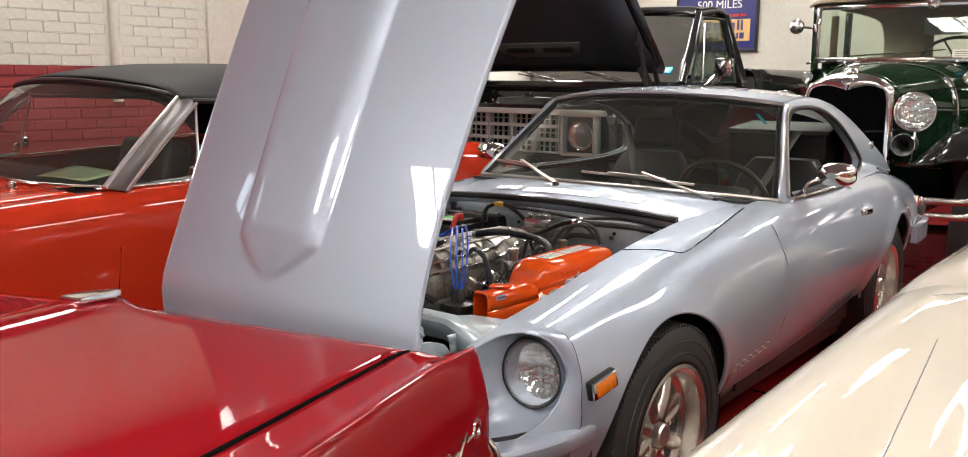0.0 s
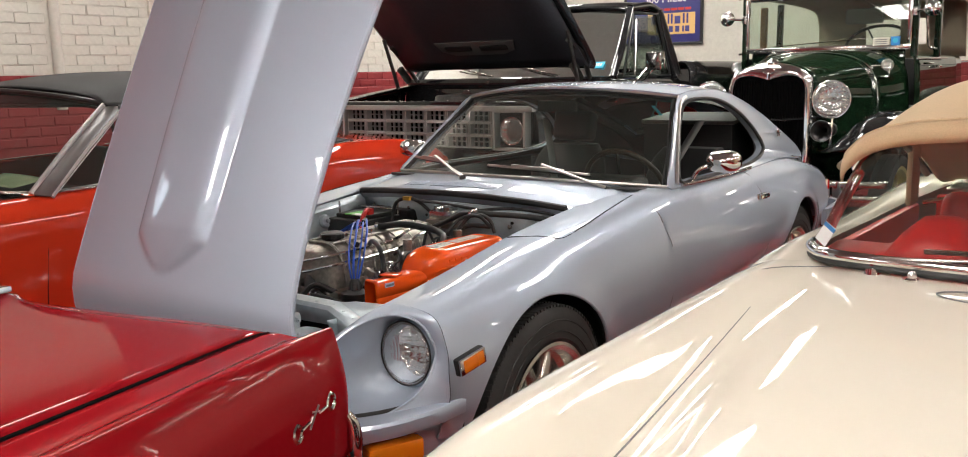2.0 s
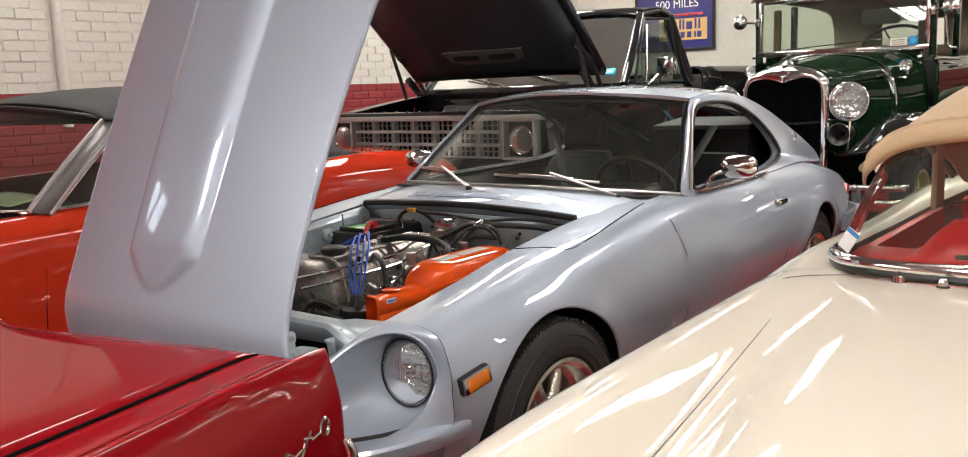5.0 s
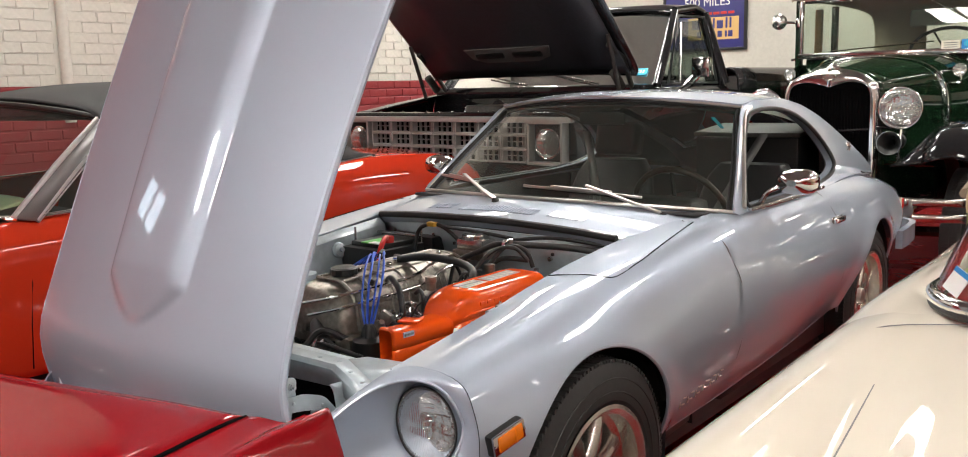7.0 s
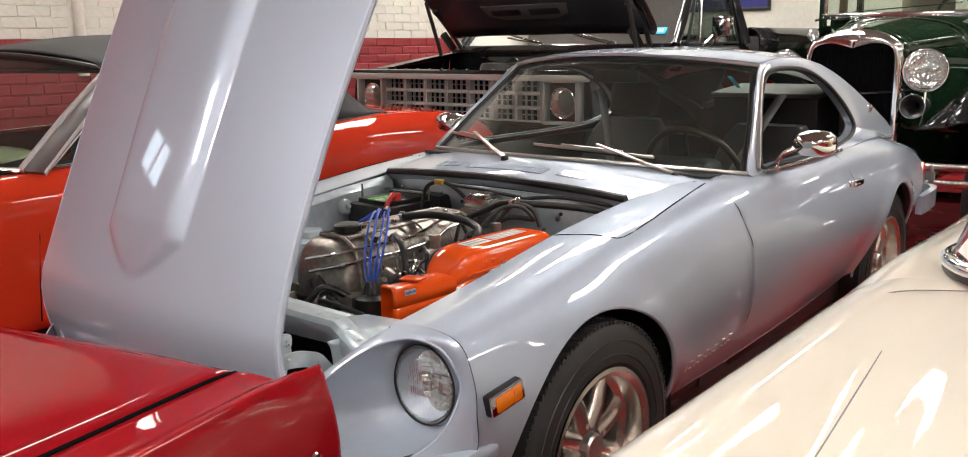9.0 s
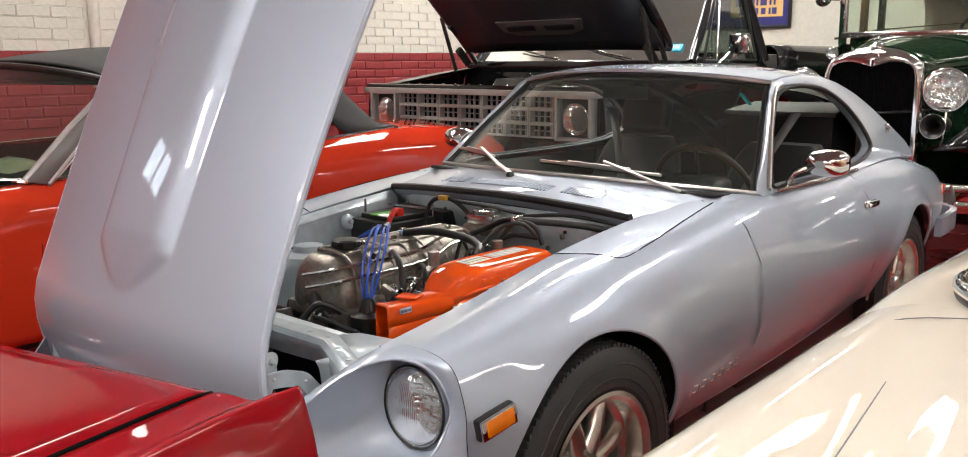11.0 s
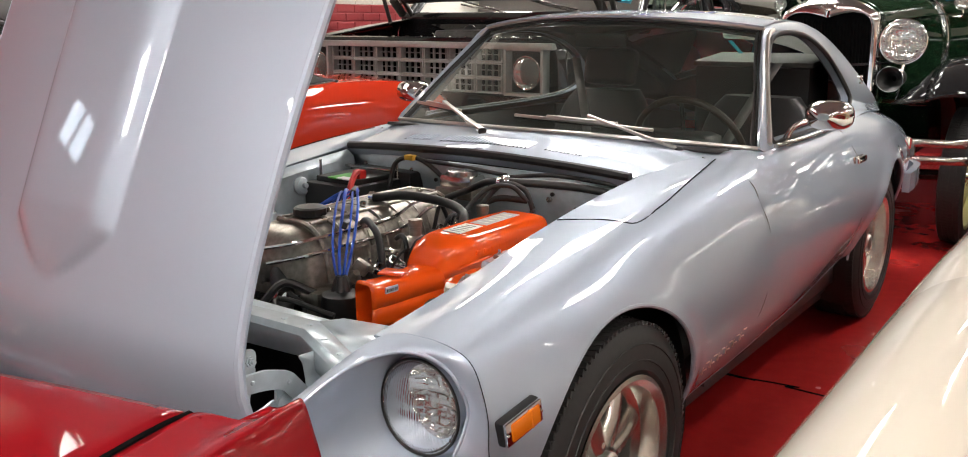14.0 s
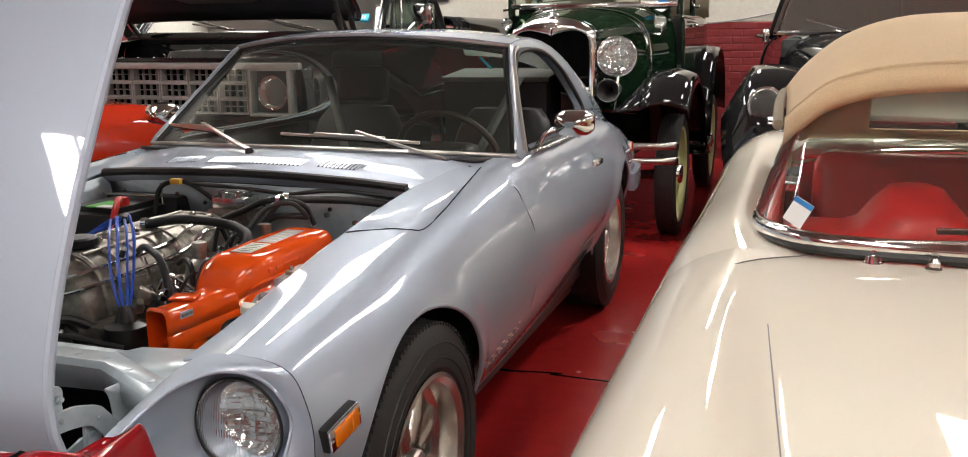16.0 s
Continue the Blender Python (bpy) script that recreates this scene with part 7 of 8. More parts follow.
for s in (1, -1):
    o = new("headlamp_unit")
    o.parent = truck
    bm = bmesh.new()
    cx = TX + s * .785
    for a, b, sx, sz in ((0, .118, .25, .018), (0, -.118, .25, .018), (-.116, 0, .018, .25), (.116, 0, .018, .25)):
        box(bm, sx, .07, sz, at(cx + a, TY + .02, .935 + b), .006)
    part("bezel", bm, GRILLE, o, "square silver headlamp surround")
    bm = bmesh.new()
    box(bm, .22, .02, .22, at(cx, TY + .055, .935), .004)
    part("lamp_back", bm, PLASTIC, o)
    lamp(truck, "headlamp", aim((cx, TY + .02, .93), (0, -1, 0)), .083)
    # front wing
    WG = loft([[(TX + s * a, y, z) for a, z in sec] for y, sec in ((TY + .03, [(.74, 1.10), (.86, 1.10), (.95, 1.06), (.98, .90), (.97, .60), (.95, .40)]), (TY + .5, [(.76, 1.16), (.88, 1.16), (.97, 1.10), (1.0, .92), (.99, .60), (.97, .40)]), (3.45, [(.78, 1.22), (.90, 1.21), (.98, 1.15), (1.01, .95), (1.0, .60), (.98, .40)]))], 4, 5)
    bm = sheet(WG)
    arch_cut(bm, [(3.15, .38)], .42, 0)
    part("front_wing", bm, BLACK, truck, "", 60, .005)
    # door and cab side
    bm = sheet(loft([[(TX + s * a, y, z) for a, z in ((.90, 1.235), (.97, 1.20), (1.01, .95), (1.0, .6), (.98, .38))] for y in (3.46, 4.0, 4.47)], 4, 3))
    dr = part("door", bm, BLACK, truck, "", 60, .005)
    bm = bmesh.new()
    box(bm, .02, .12, .025, at(TX + s * 1.005, 4.33, 1.15), .006)
    part("door_handle", bm, CHROME, dr)
    # pillars and roof rail
    for pts, rr in (([(.92, 3.50, 1.24), (.86, 3.75, 1.50), (.79, 3.98, 1.74)], .030), ([(.79, 3.98, 1.74), (.77, 4.30, 1.775), (.78, 4.44, 1.745)], .032), ([(.78, 4.44, 1.745), (.85, 4.47, 1.50), (.93, 4.49, 1.24)], .045)):
        bm = bmesh.new()
        tube(bm, [(TX + s * a, y, z) for a, y, z in pts], rr, 10, smooth=5)
        part("cab_pillar", bm, BLACK, truck)
    bm = bmesh.new()
    bm.faces.new([bm.verts.new((TX + s * a, y, z)) for a, y, z in ((.90, 3.66, 1.25), (.82, 3.98, 1.69), (.80, 4.40, 1.70), (.89, 4.43, 1.25))])
    part("door_glass", bm, DARKPANE, truck)
    bm = bmesh.new()
    tube(bm, [(TX + s * a, y, z) for a, y, z in ((.92, 3.66, 1.25), (.83, 3.96, 1.71), (.82, 4.37, 1.715), (.905, 4.425, 1.25))], .010, 8, True)
    part("window_frame", bm, PLASTIC, truck)
    bm = bmesh.new()
    tube(bm, [(TX + s * .915, 3.83, 1.25), (TX + s * .845, 3.97, 1.66)], .008, 8)
    part("vent_bar", bm, DULLCHROME, truck)
    mr = new("door_mirror")
    mr.parent = truck
    bm = bmesh.new()
    box(bm, .13, .06, .13, at(TX + s * 1.06, 3.86, 1.355), .014)
    part("housing", bm, CHROME, mr, "square chrome mirror shell")
    bm = bmesh.new()
    tube(bm, [(TX + s * .95, 3.80, 1.23), (TX + s * 1.0, 3.84, 1.30), (TX + s * 1.06, 3.86, 1.34)], .012, 8)
    tube(bm, [(TX + s * .95, 3.92, 1.23), (TX + s * 1.04, 3.87, 1.30)], .009, 8)
    part("bracket", bm, CHROME, mr)
    # bed side
    bm = sheet(loft([[(TX + s * a, y, z) for a, z in ((.84, 1.30), (.90, 1.345), (.97, 1.33), (1.005, 1.20), (1.0, .7), (.98, .42))] for y in (4.58, 5.6, 7.0)], 3, 3))
    part("bed_side", bm, BLACK, truck, "", 60, .02)
    # bonnet hinge and spring
    bm = bmesh.new()
    tube(bm, [(TX + s * .80, 3.42, 1.20), (TX + s * .82, 3.25, 1.42), (TX + s * .80, 3.10, 1.50)], .018, 8)
    tube(bm, [(TX + s * .83, 3.20, 1.18), (TX + s * .83, 3.05, 1.56)], .014, 8)
    for q in range(9):
        lathe(bm, [(.018, -.004), (.03, 0), (.018, .004)], 10, aim((TX + s * .79, 3.28 - .012 * q, 1.24 + .012 * q), (0, -.7, .7)))
    part("bonnet_hinge", bm, IRON, truck)
RFp = loft(mirrored([(3.93, [(0, 1.765), (.4, 1.76), (.68, 1.745), (.79, 1.725)]), (4.05, [(0, 1.80), (.4, 1.797), (.68, 1.785), (.79, 1.75)]), (4.35, [(0, 1.815), (.4, 1.812), (.68, 1.80), (.785, 1.768)]), (4.44, [(0, 1.79), (.4, 1.787), (.68, 1.775), (.79, 1.735)]), (4.50, [(0, 1.74), (.4, 1.74), (.68, 1.73), (.79, 1.70)])], TX), 4, 4)
part("cab_roof", sheet(RFp), BLACK, truck, "", 60, .02)
bm = bmesh.new()
sheet([[(TX + k * .90, 3.52 - .07 * (1 - k * k), 1.245) for k in np.linspace(-1, 1, 9)], [(TX + k * .79, 3.96 - .05 * (1 - k * k), 1.73) for k in np.linspace(-1, 1, 9)]], bm=bm)
part("windscreen", bm, DARKPANE, truck, "dark windscreen glass")
bm = bmesh.new()
sheet([[(TX + k * .86, 4.49, 1.25) for k in (-1, 1)], [(TX + k * .76, 4.47, 1.70) for k in (-1, 1)]], bm=bm)
part("rear_glass", bm, DARKPANE, truck)
bm = bmesh.new()
box(bm, 1.8, .16, .08, at(TX, 3.46, 1.215), .02)
part("cowl", bm, BLACK, truck)
bm = bmesh.new()
box(bm, 1.84, .04, .75, at(TX, 3.42, .83), .01)
part("firewall", bm, BLACK, truck)
bm = bmesh.new()
box(bm, 1.6, .07, .09, at(TX, TY + .17, 1.06), .01)
part("radiator_support", bm, BLACK, truck)
for q in range(14):
    bm = bmesh.new()
    lathe(bm, [(.010, 0), (.010, .006), (0, .008)], 8, at(TX - .72 + .11 * q, TY + .165, 1.106))
    part("bay_bolt", bm, CHROME, truck)
for x, y, z in ((-.3, 3.39, 1.12), (-.1, 3.39, 1.05), (.2, 3.39, 1.14), (.45, 3.39, 1.08), (.6, 3.39, 1.16), (-.6, 3.39, 1.10)):
    bm = bmesh.new()
    lathe(bm, [(.016, 0), (.016, .02), (0, .024)], 8, aim((TX + x, y, z), (0, -1, 0)))
    part("bay_bolt", bm, CHROME, truck)
bm = bmesh.new()
lathe(bm, [(.035, 0), (.03, .05), (.05, .06), (.02, .09), (0, .10)], 16, at(TX + .05, 2.95, 1.08))
part("filler_cap", bm, CHROME, truck)
bm = bmesh.new()
box(bm, .75, .65, .30, at(TX, 3.0, .92), .04)
lathe(bm, [(.20, 0), (.21, .05), (.19, .09), (.03, .10), (0, .11)], 28, at(TX, 2.98, 1.05))
part("engine", bm, IRON, truck)
bm = bmesh.new()
box(bm, 1.9, .90, .03, at(TX, 3.0, .60))
part("bay_floor", bm, GAPSHADE, truck)
# raised bonnet
hm = at(TX, 3.36, 1.33) @ Matrix.Rotation(radians(-43), 4, "X")
bm = bmesh.new()
rows = []
for v, w in ((0, .86), (-.06, .88), (-.5, .89), (-1.0, .89), (-1.15, .88), (-1.18, .86)):
    rows.append([hm @ Vector((w * k, v, .03 * (1 - k * k) + (.0 if -1.16 < v < -.02 else -.03))) for k in np.linspace(-1, 1, 13)])
sheet(loft([[tuple(p) for p in r] for r in rows], 1, 3), bm=bm)
tb = part("bonnet", bm, BLACK, truck, "raised black bonnet", 60, .01)
bm = bmesh.new()
rows = []
for v in np.linspace(-.03, -1.12, 12):
    rows.append([tuple(hm @ Vector((.83 * k, v, -.035))) for k in np.linspace(-1, 1, 5)])
sheet(rows, bm=bm)
part("bonnet_liner", bm, grain(mat("dusty black enamel", (.026, .028, .034), .40), 60, .7, 1.3), tb, "dull black painted underside", 40, .01)
bm = bmesh.new()
prism(bm, [(-.36, -.32), (.36, -.32), (.33, -.23), (.22, -.19), (-.22, -.19), (-.33, -.23)], .010, hm @ at(0, 0, -.052), .002)
part("bonnet_vent", bm, mat("charcoal plastic", (.085, .085, .085), .5), tb)
for k in (-.16, .16):
    bm = bmesh.new()
    box(bm, .24, .045, .012, hm @ at(k, -.262, -.055), .01)
    part("vent_slot", bm, PLASTIC, tb)
bm = bmesh.new()
box(bm, .085, .002, .055, at(TX + .765, 3.575, 1.335) @ pose(0, 0, 0, -42, 0, 0))
part("windscreen_sticker", bm, CYAN, truck, "cyan inspection sticker")
bm = bmesh.new()
for k in (-1, 0, 1):
    box(bm, .010, .002, .026, at(TX + .765 + .02 * k, 3.570, 1.336) @ pose(0, 0, 0, -42, 0, 0))
part("sticker_print", bm, WHITE, truck)
for x in (-.45, .15):
    wp = new("wiper")
    wp.parent = truck
    bm = bmesh.new()
    tube(bm, [(TX + x + .35, 3.47, 1.265), (TX + x + .1, 3.50, 1.31), (TX + x - .05, 3.53, 1.34)], .008, 6)
    part("arm", bm, DULLCHROME, wp)
bm = bmesh.new()
box(bm, 1.8, .10, .90, at(TX, 4.53, .86), .02)
part("cab_back", bm, BLACK, truck)
bm = bmesh.new()
box(bm, 1.7, 2.1, .04, at(TX, 5.78, .80))
part("bed_floor", bm, BLACK, truck)
bm = bmesh.new()
box(bm, 1.9, .05, .50, at(TX, 7.02, 1.06), .02)
part("tailgate", bm, BLACK, truck)
bm = bmesh.new()
box(bm, 1.70, .15, .25, at(TX, 4.28, 1.15), .05)
box(bm, 1.70, .5, .15, at(TX, 4.1, .95), .05)
part("bench_seat", bm, VINYL, truck)
bm = bmesh.new()
box(bm, 2.0, .16, .18, at(TX, TY - .06, .60), .04)
part("front_bumper", bm, CHROME, truck)
bm = bmesh.new()
box(bm, 1.9, .05, .14, at(TX, TY + .05, .745), .02)
part("lower_panel", bm, BLACK, truck)
side_wheels(truck, TX, .84, (3.15, 6.1), .37, .37, .22, .20, "cover")
bm = bmesh.new()
box(bm, 1.7, 4.4, .08, at(TX, 4.8, .42))
part("chassis", bm, PLASTIC, truck)


# ---------------------------------------------------------------- green vintage car behind the coupe
FX = 0.035
vint = thing("vintage_car", "dark green vintage car with black wings and a khaki top", "car")
# radiator shell: outline with two lobes at the top
half = [(.0, 1.205), (.05, 1.222), (.12, 1.238), (.19, 1.228), (.228, 1.185), (.236, 1.05), (.236, .80), (.225, .62)]
inner = spl(half, 4)
outer = spl([(.0, 1.318), (.06, 1.314), (.14, 1.298), (.215, 1.262), (.262, 1.205), (.272, 1.05), (.272, .80), (.262, .60)], 4)
for s in (1, -1):
    bm = bmesh.new()
    sheet([[(FX + s * x, y, z) for x, z in (inner * (1 - f) + outer * f)] for f, y in ((0, 3.672), (.06, 3.655), (.5, 3.652), (.85, 3.664), (1.0, 3.70), (1.0, 3.77))], bm=bm)
    part("radiator_shell", bm, CHROME, vint, "polished chrome radiator shell", 60, .004)
bm = bmesh.new()
pts = [(FX + x, 3.685, z) for x, z in inner] + [(FX - x, 3.685, z) for x, z in inner[::-1][:-1]]
bm.faces.new([bm.verts.new(p) for p in pts])
part("radiator_core", bm, GAPSHADE, vint)
for q in range(27):
    bm = bmesh.new()
    x = -.225 + .45 * q / 26
    top = 1.20 if abs(x) < .2 else 1.16
    box(bm, .006, .010, top - .62, at(FX + x, 3.678, (top + .62) / 2))
    part("radiator_fin", bm, GAPSHADE, vint)
bm = bmesh.new()
tube(bm, [(FX + .036 * math.cos(t), 3.648, 1.268 + .018 * math.sin(t)) for t in np.linspace(0, 2 * math.pi, 24, endpoint=False)], .004, 6, True)
prism(bm, [(.032 * math.cos(t), .015 * math.sin(t)) for t in np.linspace(0, 2 * math.pi, 20, endpoint=False)], .004, at(FX, 3.652, 1.268) @ Matrix.Rotation(radians(90), 4, "X"))
part("radiator_badge", bm, DULLCHROME, vint, "small oval badge")
bm = bmesh.new()
lathe(bm, [(.035, 0), (.04, .01), (.034, .02), (.016, .03), (0, .034)], 20, at(FX, 3.72, 1.315))
part("radiator_cap", bm, CHROME, vint)
VH = [(3.72, [(0, 1.320), (.08, 1.315), (.17, 1.285), (.24, 1.235), (.27, 1.15), (.275, .95), (.275, .74)]), (4.05, [(0, 1.352), (.10, 1.345), (.22, 1.312), (.31, 1.25), (.35, 1.15), (.36, .95), (.36, .72)]),
      (4.42, [(0, 1.385), (.14, 1.378), (.30, 1.345), (.41, 1.272), (.46, 1.15), (.475, .95), (.475, .70)])]
part("bonnet", sheet(loft(mirrored(VH, FX), 4, 6)), GREEN, vint, "", 60, .006)
VC = [(4.425, VH[-1][1]), (4.60, [(0, 1.402), (.16, 1.398), (.34, 1.372), (.47, 1.30), (.53, 1.18), (.55, .95), (.55, .68)]), (4.76, [(0, 1.412), (.18, 1.41), (.38, 1.392), (.52, 1.34), (.58, 1.22), (.60, .95), (.60, .66)])]
part("scuttle", sheet(loft(mirrored(VC, FX), 4, 5)), GREEN, vint, "", 60, .006)
for s in (1, -1):
    bm = bmesh.new()
    arc = spl([(FX + s * (a + .004), 4.425, z + .003) for a, z in VH[-1][1]], 4)
    tube(bm, arc, .007, 6)
    part("bonnet_beading", bm, CHROME, vint)
    bm = bmesh.new()
    tube(bm, [(FX + s * .265, 3.76, 1.19), (FX + s * .35, 4.05, 1.21), (FX + s * .46, 4.42, 1.235)], .005, 6, smooth=3)
    part("bonnet_hinge", bm, GREEN, vint)
    for q in range(7):
        bm = bmesh.new()
        y = 3.92 + .055 * q
        tube(bm, [(FX + s * (.33 + .03 * (y - 3.9) / .3), y, .86), (FX + s * (.332 + .03 * (y - 3.9) / .3), y, 1.10)], .008, 6)
        part("bonnet_louvre", bm, GREEN, vint)
    o = lamp(vint, "headlamp", aim((FX + s * .395, 3.665, 1.088), (0, -1, 0)), .112, "", None, .07)
    bm = bmesh.new()
    lathe(bm, [(.118, 0), (.116, .02), (.10, .07), (.06, .12), (.015, .145), (0, .147)], 32, aim((FX + s * .395, 3.667, 1.088), (0, 1, 0)), cap=False)
    part("lamp_shell", bm, CHROME, o)
    o.parent = vint
    bm = bmesh.new()
    tube(bm, [(FX + s * .395, 3.70, .98), (FX + s * .385, 3.70, .78)], .011, 8)
    part("lamp_post", bm, CHROME, vint)
    bm = bmesh.new()
    tube(bm, [(FX + s * .48, 4.46, 1.215), (FX + s * .53, 4.455, 1.22), (FX + s * .527, 4.45, 1.262)], .008, 8, smooth=4)
    part("side_lamp_arm", bm, CHROME, vint)
    lamp(vint, "side_lamp", aim((FX + s * .527, 4.43, 1.295), (0, -1, 0)), .038, "", None, .03)
    # wing, swept over the wheel
    prof = [(3.50, .79), (3.52, .85), (3.62, .925), (3.80, .972), (4.0, .968), (4.22, .88), (4.42, .72), (4.62, .52), (4.85, .44)]
    rows = [[(FX + s * (.56 + .28 * k), y + .02 * k, z + .035 * math.sin(math.pi * min(1, k * 1.05)) - (.05 if k > .95 else 0)) for k in (0, .2, .4, .6, .8, .95, 1.0)] for y, z in spl(prof, 3)]
    bm = sheet(rows)
    part("front_wing", bm, BLACK, vint, "glossy black wing", 60, .008)
    bm = bmesh.new()
    sheet([[(FX + s * .56, y, z) for y, z in spl(prof, 3)], [(FX + s * .40, y, min(z, .80) - .02) for y, z in spl(prof, 3)]], bm=bm)
    part("wing_apron", bm, BLACK, vint, "", 60, .006)
    prof = [(5.30, .46), (5.36, .72), (5.52, .98), (5.80, 1.10), (6.15, 1.06), (6.42, .86), (6.55, .58)]
    rows = [[(FX + s * (.58 + .22 * k), y, z + .02 * math.sin(math.pi * k)) for k in (0, .25, .5, .75, 1.0)] for y, z in spl(prof, 3)]
    part("rear_wing", sheet(rows), BLACK, vint, "", 60, .01)
    bm = bmesh.new()
    box(bm, .24, .75, .03, at(FX + s * .70, 5.02, .42), .01)
    part("running_board", bm, BLACK, vint)
    # horn
    if s > 0:
        bm = bmesh.new()
        lathe(bm, [(.066, -.03), (.05, -.02), (.02, .03), (.018, .10), (.045, .12), (.045, .16), (0, .17)], 24, aim((FX + .36, 3.63, .895), (0, 1, 0)), cap=False)
        part("horn", bm, PLASTIC, vint)
        bm = bmesh.new()
        tube(bm, [(FX + .36 + .066 * math.cos(t), 3.60, .895 + .066 * math.sin(t)) for t in np.linspace(0, 2 * math.pi, 28, endpoint=False)], .0022, 6, True)
        part("horn_rim", bm, DULLCHROME, vint)
    # body side, door and window posts
    bm = sheet(loft([[(FX + s * a, y, z) for a, z in ((.60, 1.36), (.625, 1.30), (.635, 1.0), (.63, .60), (.60, .50))] for y in (4.76, 5.2, 5.75, 6.4)], 3, 3))
    part("body_side", bm, GREEN, vint, "", 60, .01)
    bm = bmesh.new()
    tube(bm, [(FX + s * .632, 4.78, 1.335), (FX + s * .645, 5.75, 1.345)], .006, 6)
    part("belt_moulding", bm, DULLCHROME, vint)
    for y in (4.80, 5.55):
        bm = bmesh.new()
        box(bm, .045, .05, .46, at(FX + s * .605, y, 1.58), .008)
        part("window_post", bm, GREEN, vint)
    bm = bmesh.new()
    box(bm, .03, .10, .02, at(FX + s * .655, 5.40, 1.28), .006)
    tube(bm, [(FX + s * .64, 4.95, 1.30), (FX + s * .68, 4.95, 1.30), (FX + s * .69, 5.02, 1.30)], .008, 6)
    part("door_handle", bm, CHROME, vint)
    mr = new("door_mirror")
    mr.parent = vint
    bm = bmesh.new()
    tube(bm, [(FX + s * .60, 4.77, 1.655), (FX + s * .70, 4.73, 1.665)], .009, 8)
    box(bm, .03, .05, .06, at(FX + s * .605, 4.77, 1.655), .005)
    part("arm", bm, CHROME, mr)
    bm = bmesh.new()
    lathe(bm, [(.055, .0), (.056, -.012), (.045, -.03), (.015, -.042), (0, -.044)], 24, aim((FX + s * .725, 4.725, 1.668), (0, 1, 0)), cap=False)
    part("shell", bm, CHROME, mr)
    bm = bmesh.new()
    tube(bm, [(FX + s * .64, 4.92, 1.73), (FX + s * .66, 4.92, 1.55), (FX + s * .67, 4.95, 1.42), (FX + s * .72, 4.96, 1.40)], .010, 8, smooth=3)
    part("top_iron", bm, DULLCHROME, vint)
    bm = bmesh.new()
    box(bm, .05, .04, .34, at(FX + s * .51, 4.92, 1.58), .01)
    part("side_curtain", bm, WOOD if s < 0 else KHAKI, vint)
# windscreen
fr = new("windscreen_unit")
fr.parent = vint
bm = bmesh.new()
for sx, sz, x, z in ((1.19, .034, 0, 1.800), (1.19, .040, 0, 1.418), (.030, .40, -.58, 1.61), (.030, .40, .58, 1.61)):
    box(bm, sx, .03, sz, at(FX + x, 4.765 + (z - 1.6) * .06, z), .008)
part("windscreen_frame", bm, CHROME, fr, "bright chrome windscreen frame")
bm = bmesh.new()
box(bm, 1.13, .006, .36, at(FX, 4.765, 1.61) @ pose(0, 0, 0, -3.4, 0, 0))
part("windscreen_glass", bm, PANE, fr)
bm = bmesh.new()
box(bm, .11, .002, .055, at(FX + .40, 4.742, 1.458) @ pose(0, 0, 0, -3.4, 0, 0))
part("sticker", bm, PAPER, fr, "white inspection sticker")
bm = bmesh.new()
for q in range(3):
    box(bm, .08, .002, .005, at(FX + .40, 4.740, 1.442 + .014 * q))
part("sticker_print", bm, GREYPLASTIC, fr)
bm = bmesh.new()
box(bm, .06, .002, .062, at(FX + .495, 4.741, 1.458) @ pose(0, 0, 0, -3.4, 0, 0))
part("sticker", bm, STICKERBLUE, fr, "blue inspection sticker")
bm = bmesh.new()
lathe(bm, [(.018, -.002), (.018, .002), (0, .003)], 14, aim((FX + .495, 4.738, 1.462), (0, -1, 0)))
part("sticker_print", bm, CYAN, fr)
bm = bmesh.new()
lathe(bm, [(.042, 0), (.04, .012), (.02, .02), (0, .022)], 24, aim((FX + .20, 4.755, 1.805), (0, -1, 0)))
for s in (-1, 1):
    tube(bm, [(FX + .20, 4.735, 1.80), (FX + .20 + s * .05, 4.735, 1.815)], .006, 6)
part("header_ornament", bm, CHROME, fr)
bm = bmesh.new()
tube(bm, [(FX + .22, 4.742, 1.78), (FX + .52, 4.745, 1.60)], .004, 6)
part("wiper", bm, CHROME, fr)
bm = bmesh.new()
tube(bm, [(FX - .38, 4.742, 1.445), (FX + .30, 4.742, 1.485)], .004, 6)
part("lower_wiper", bm, CHROME, fr)
bm = bmesh.new()
sheet(loft(mirrored([(4.70, [(0, 1.835), (.3, 1.835), (.56, 1.828), (.63, 1.80)]), (4.78, [(0, 1.868), (.3, 1.866), (.56, 1.855), (.635, 1.815)]), (5.5, [(0, 1.90), (.3, 1.898), (.56, 1.88), (.64, 1.83)]), (6.4, [(0, 1.88), (.3, 1.878), (.56, 1.86), (.64, 1.81)]), (6.6, [(0, 1.78), (.3, 1.78), (.56, 1.76), (.62, 1.70)]), (6.66, [(0, 1.36), (.3, 1.36), (.56, 1.36), (.62, 1.36)])], FX), 3, 4), bm=bm)
dead = [f for f in bm.faces if f.calc_center_median().y > 6.55 and 1.44 < f.calc_center_median().z < 1.72 and abs(f.calc_center_median().x - FX - .05) < .27]
bmesh.ops.delete(bm, geom=dead, context="FACES")
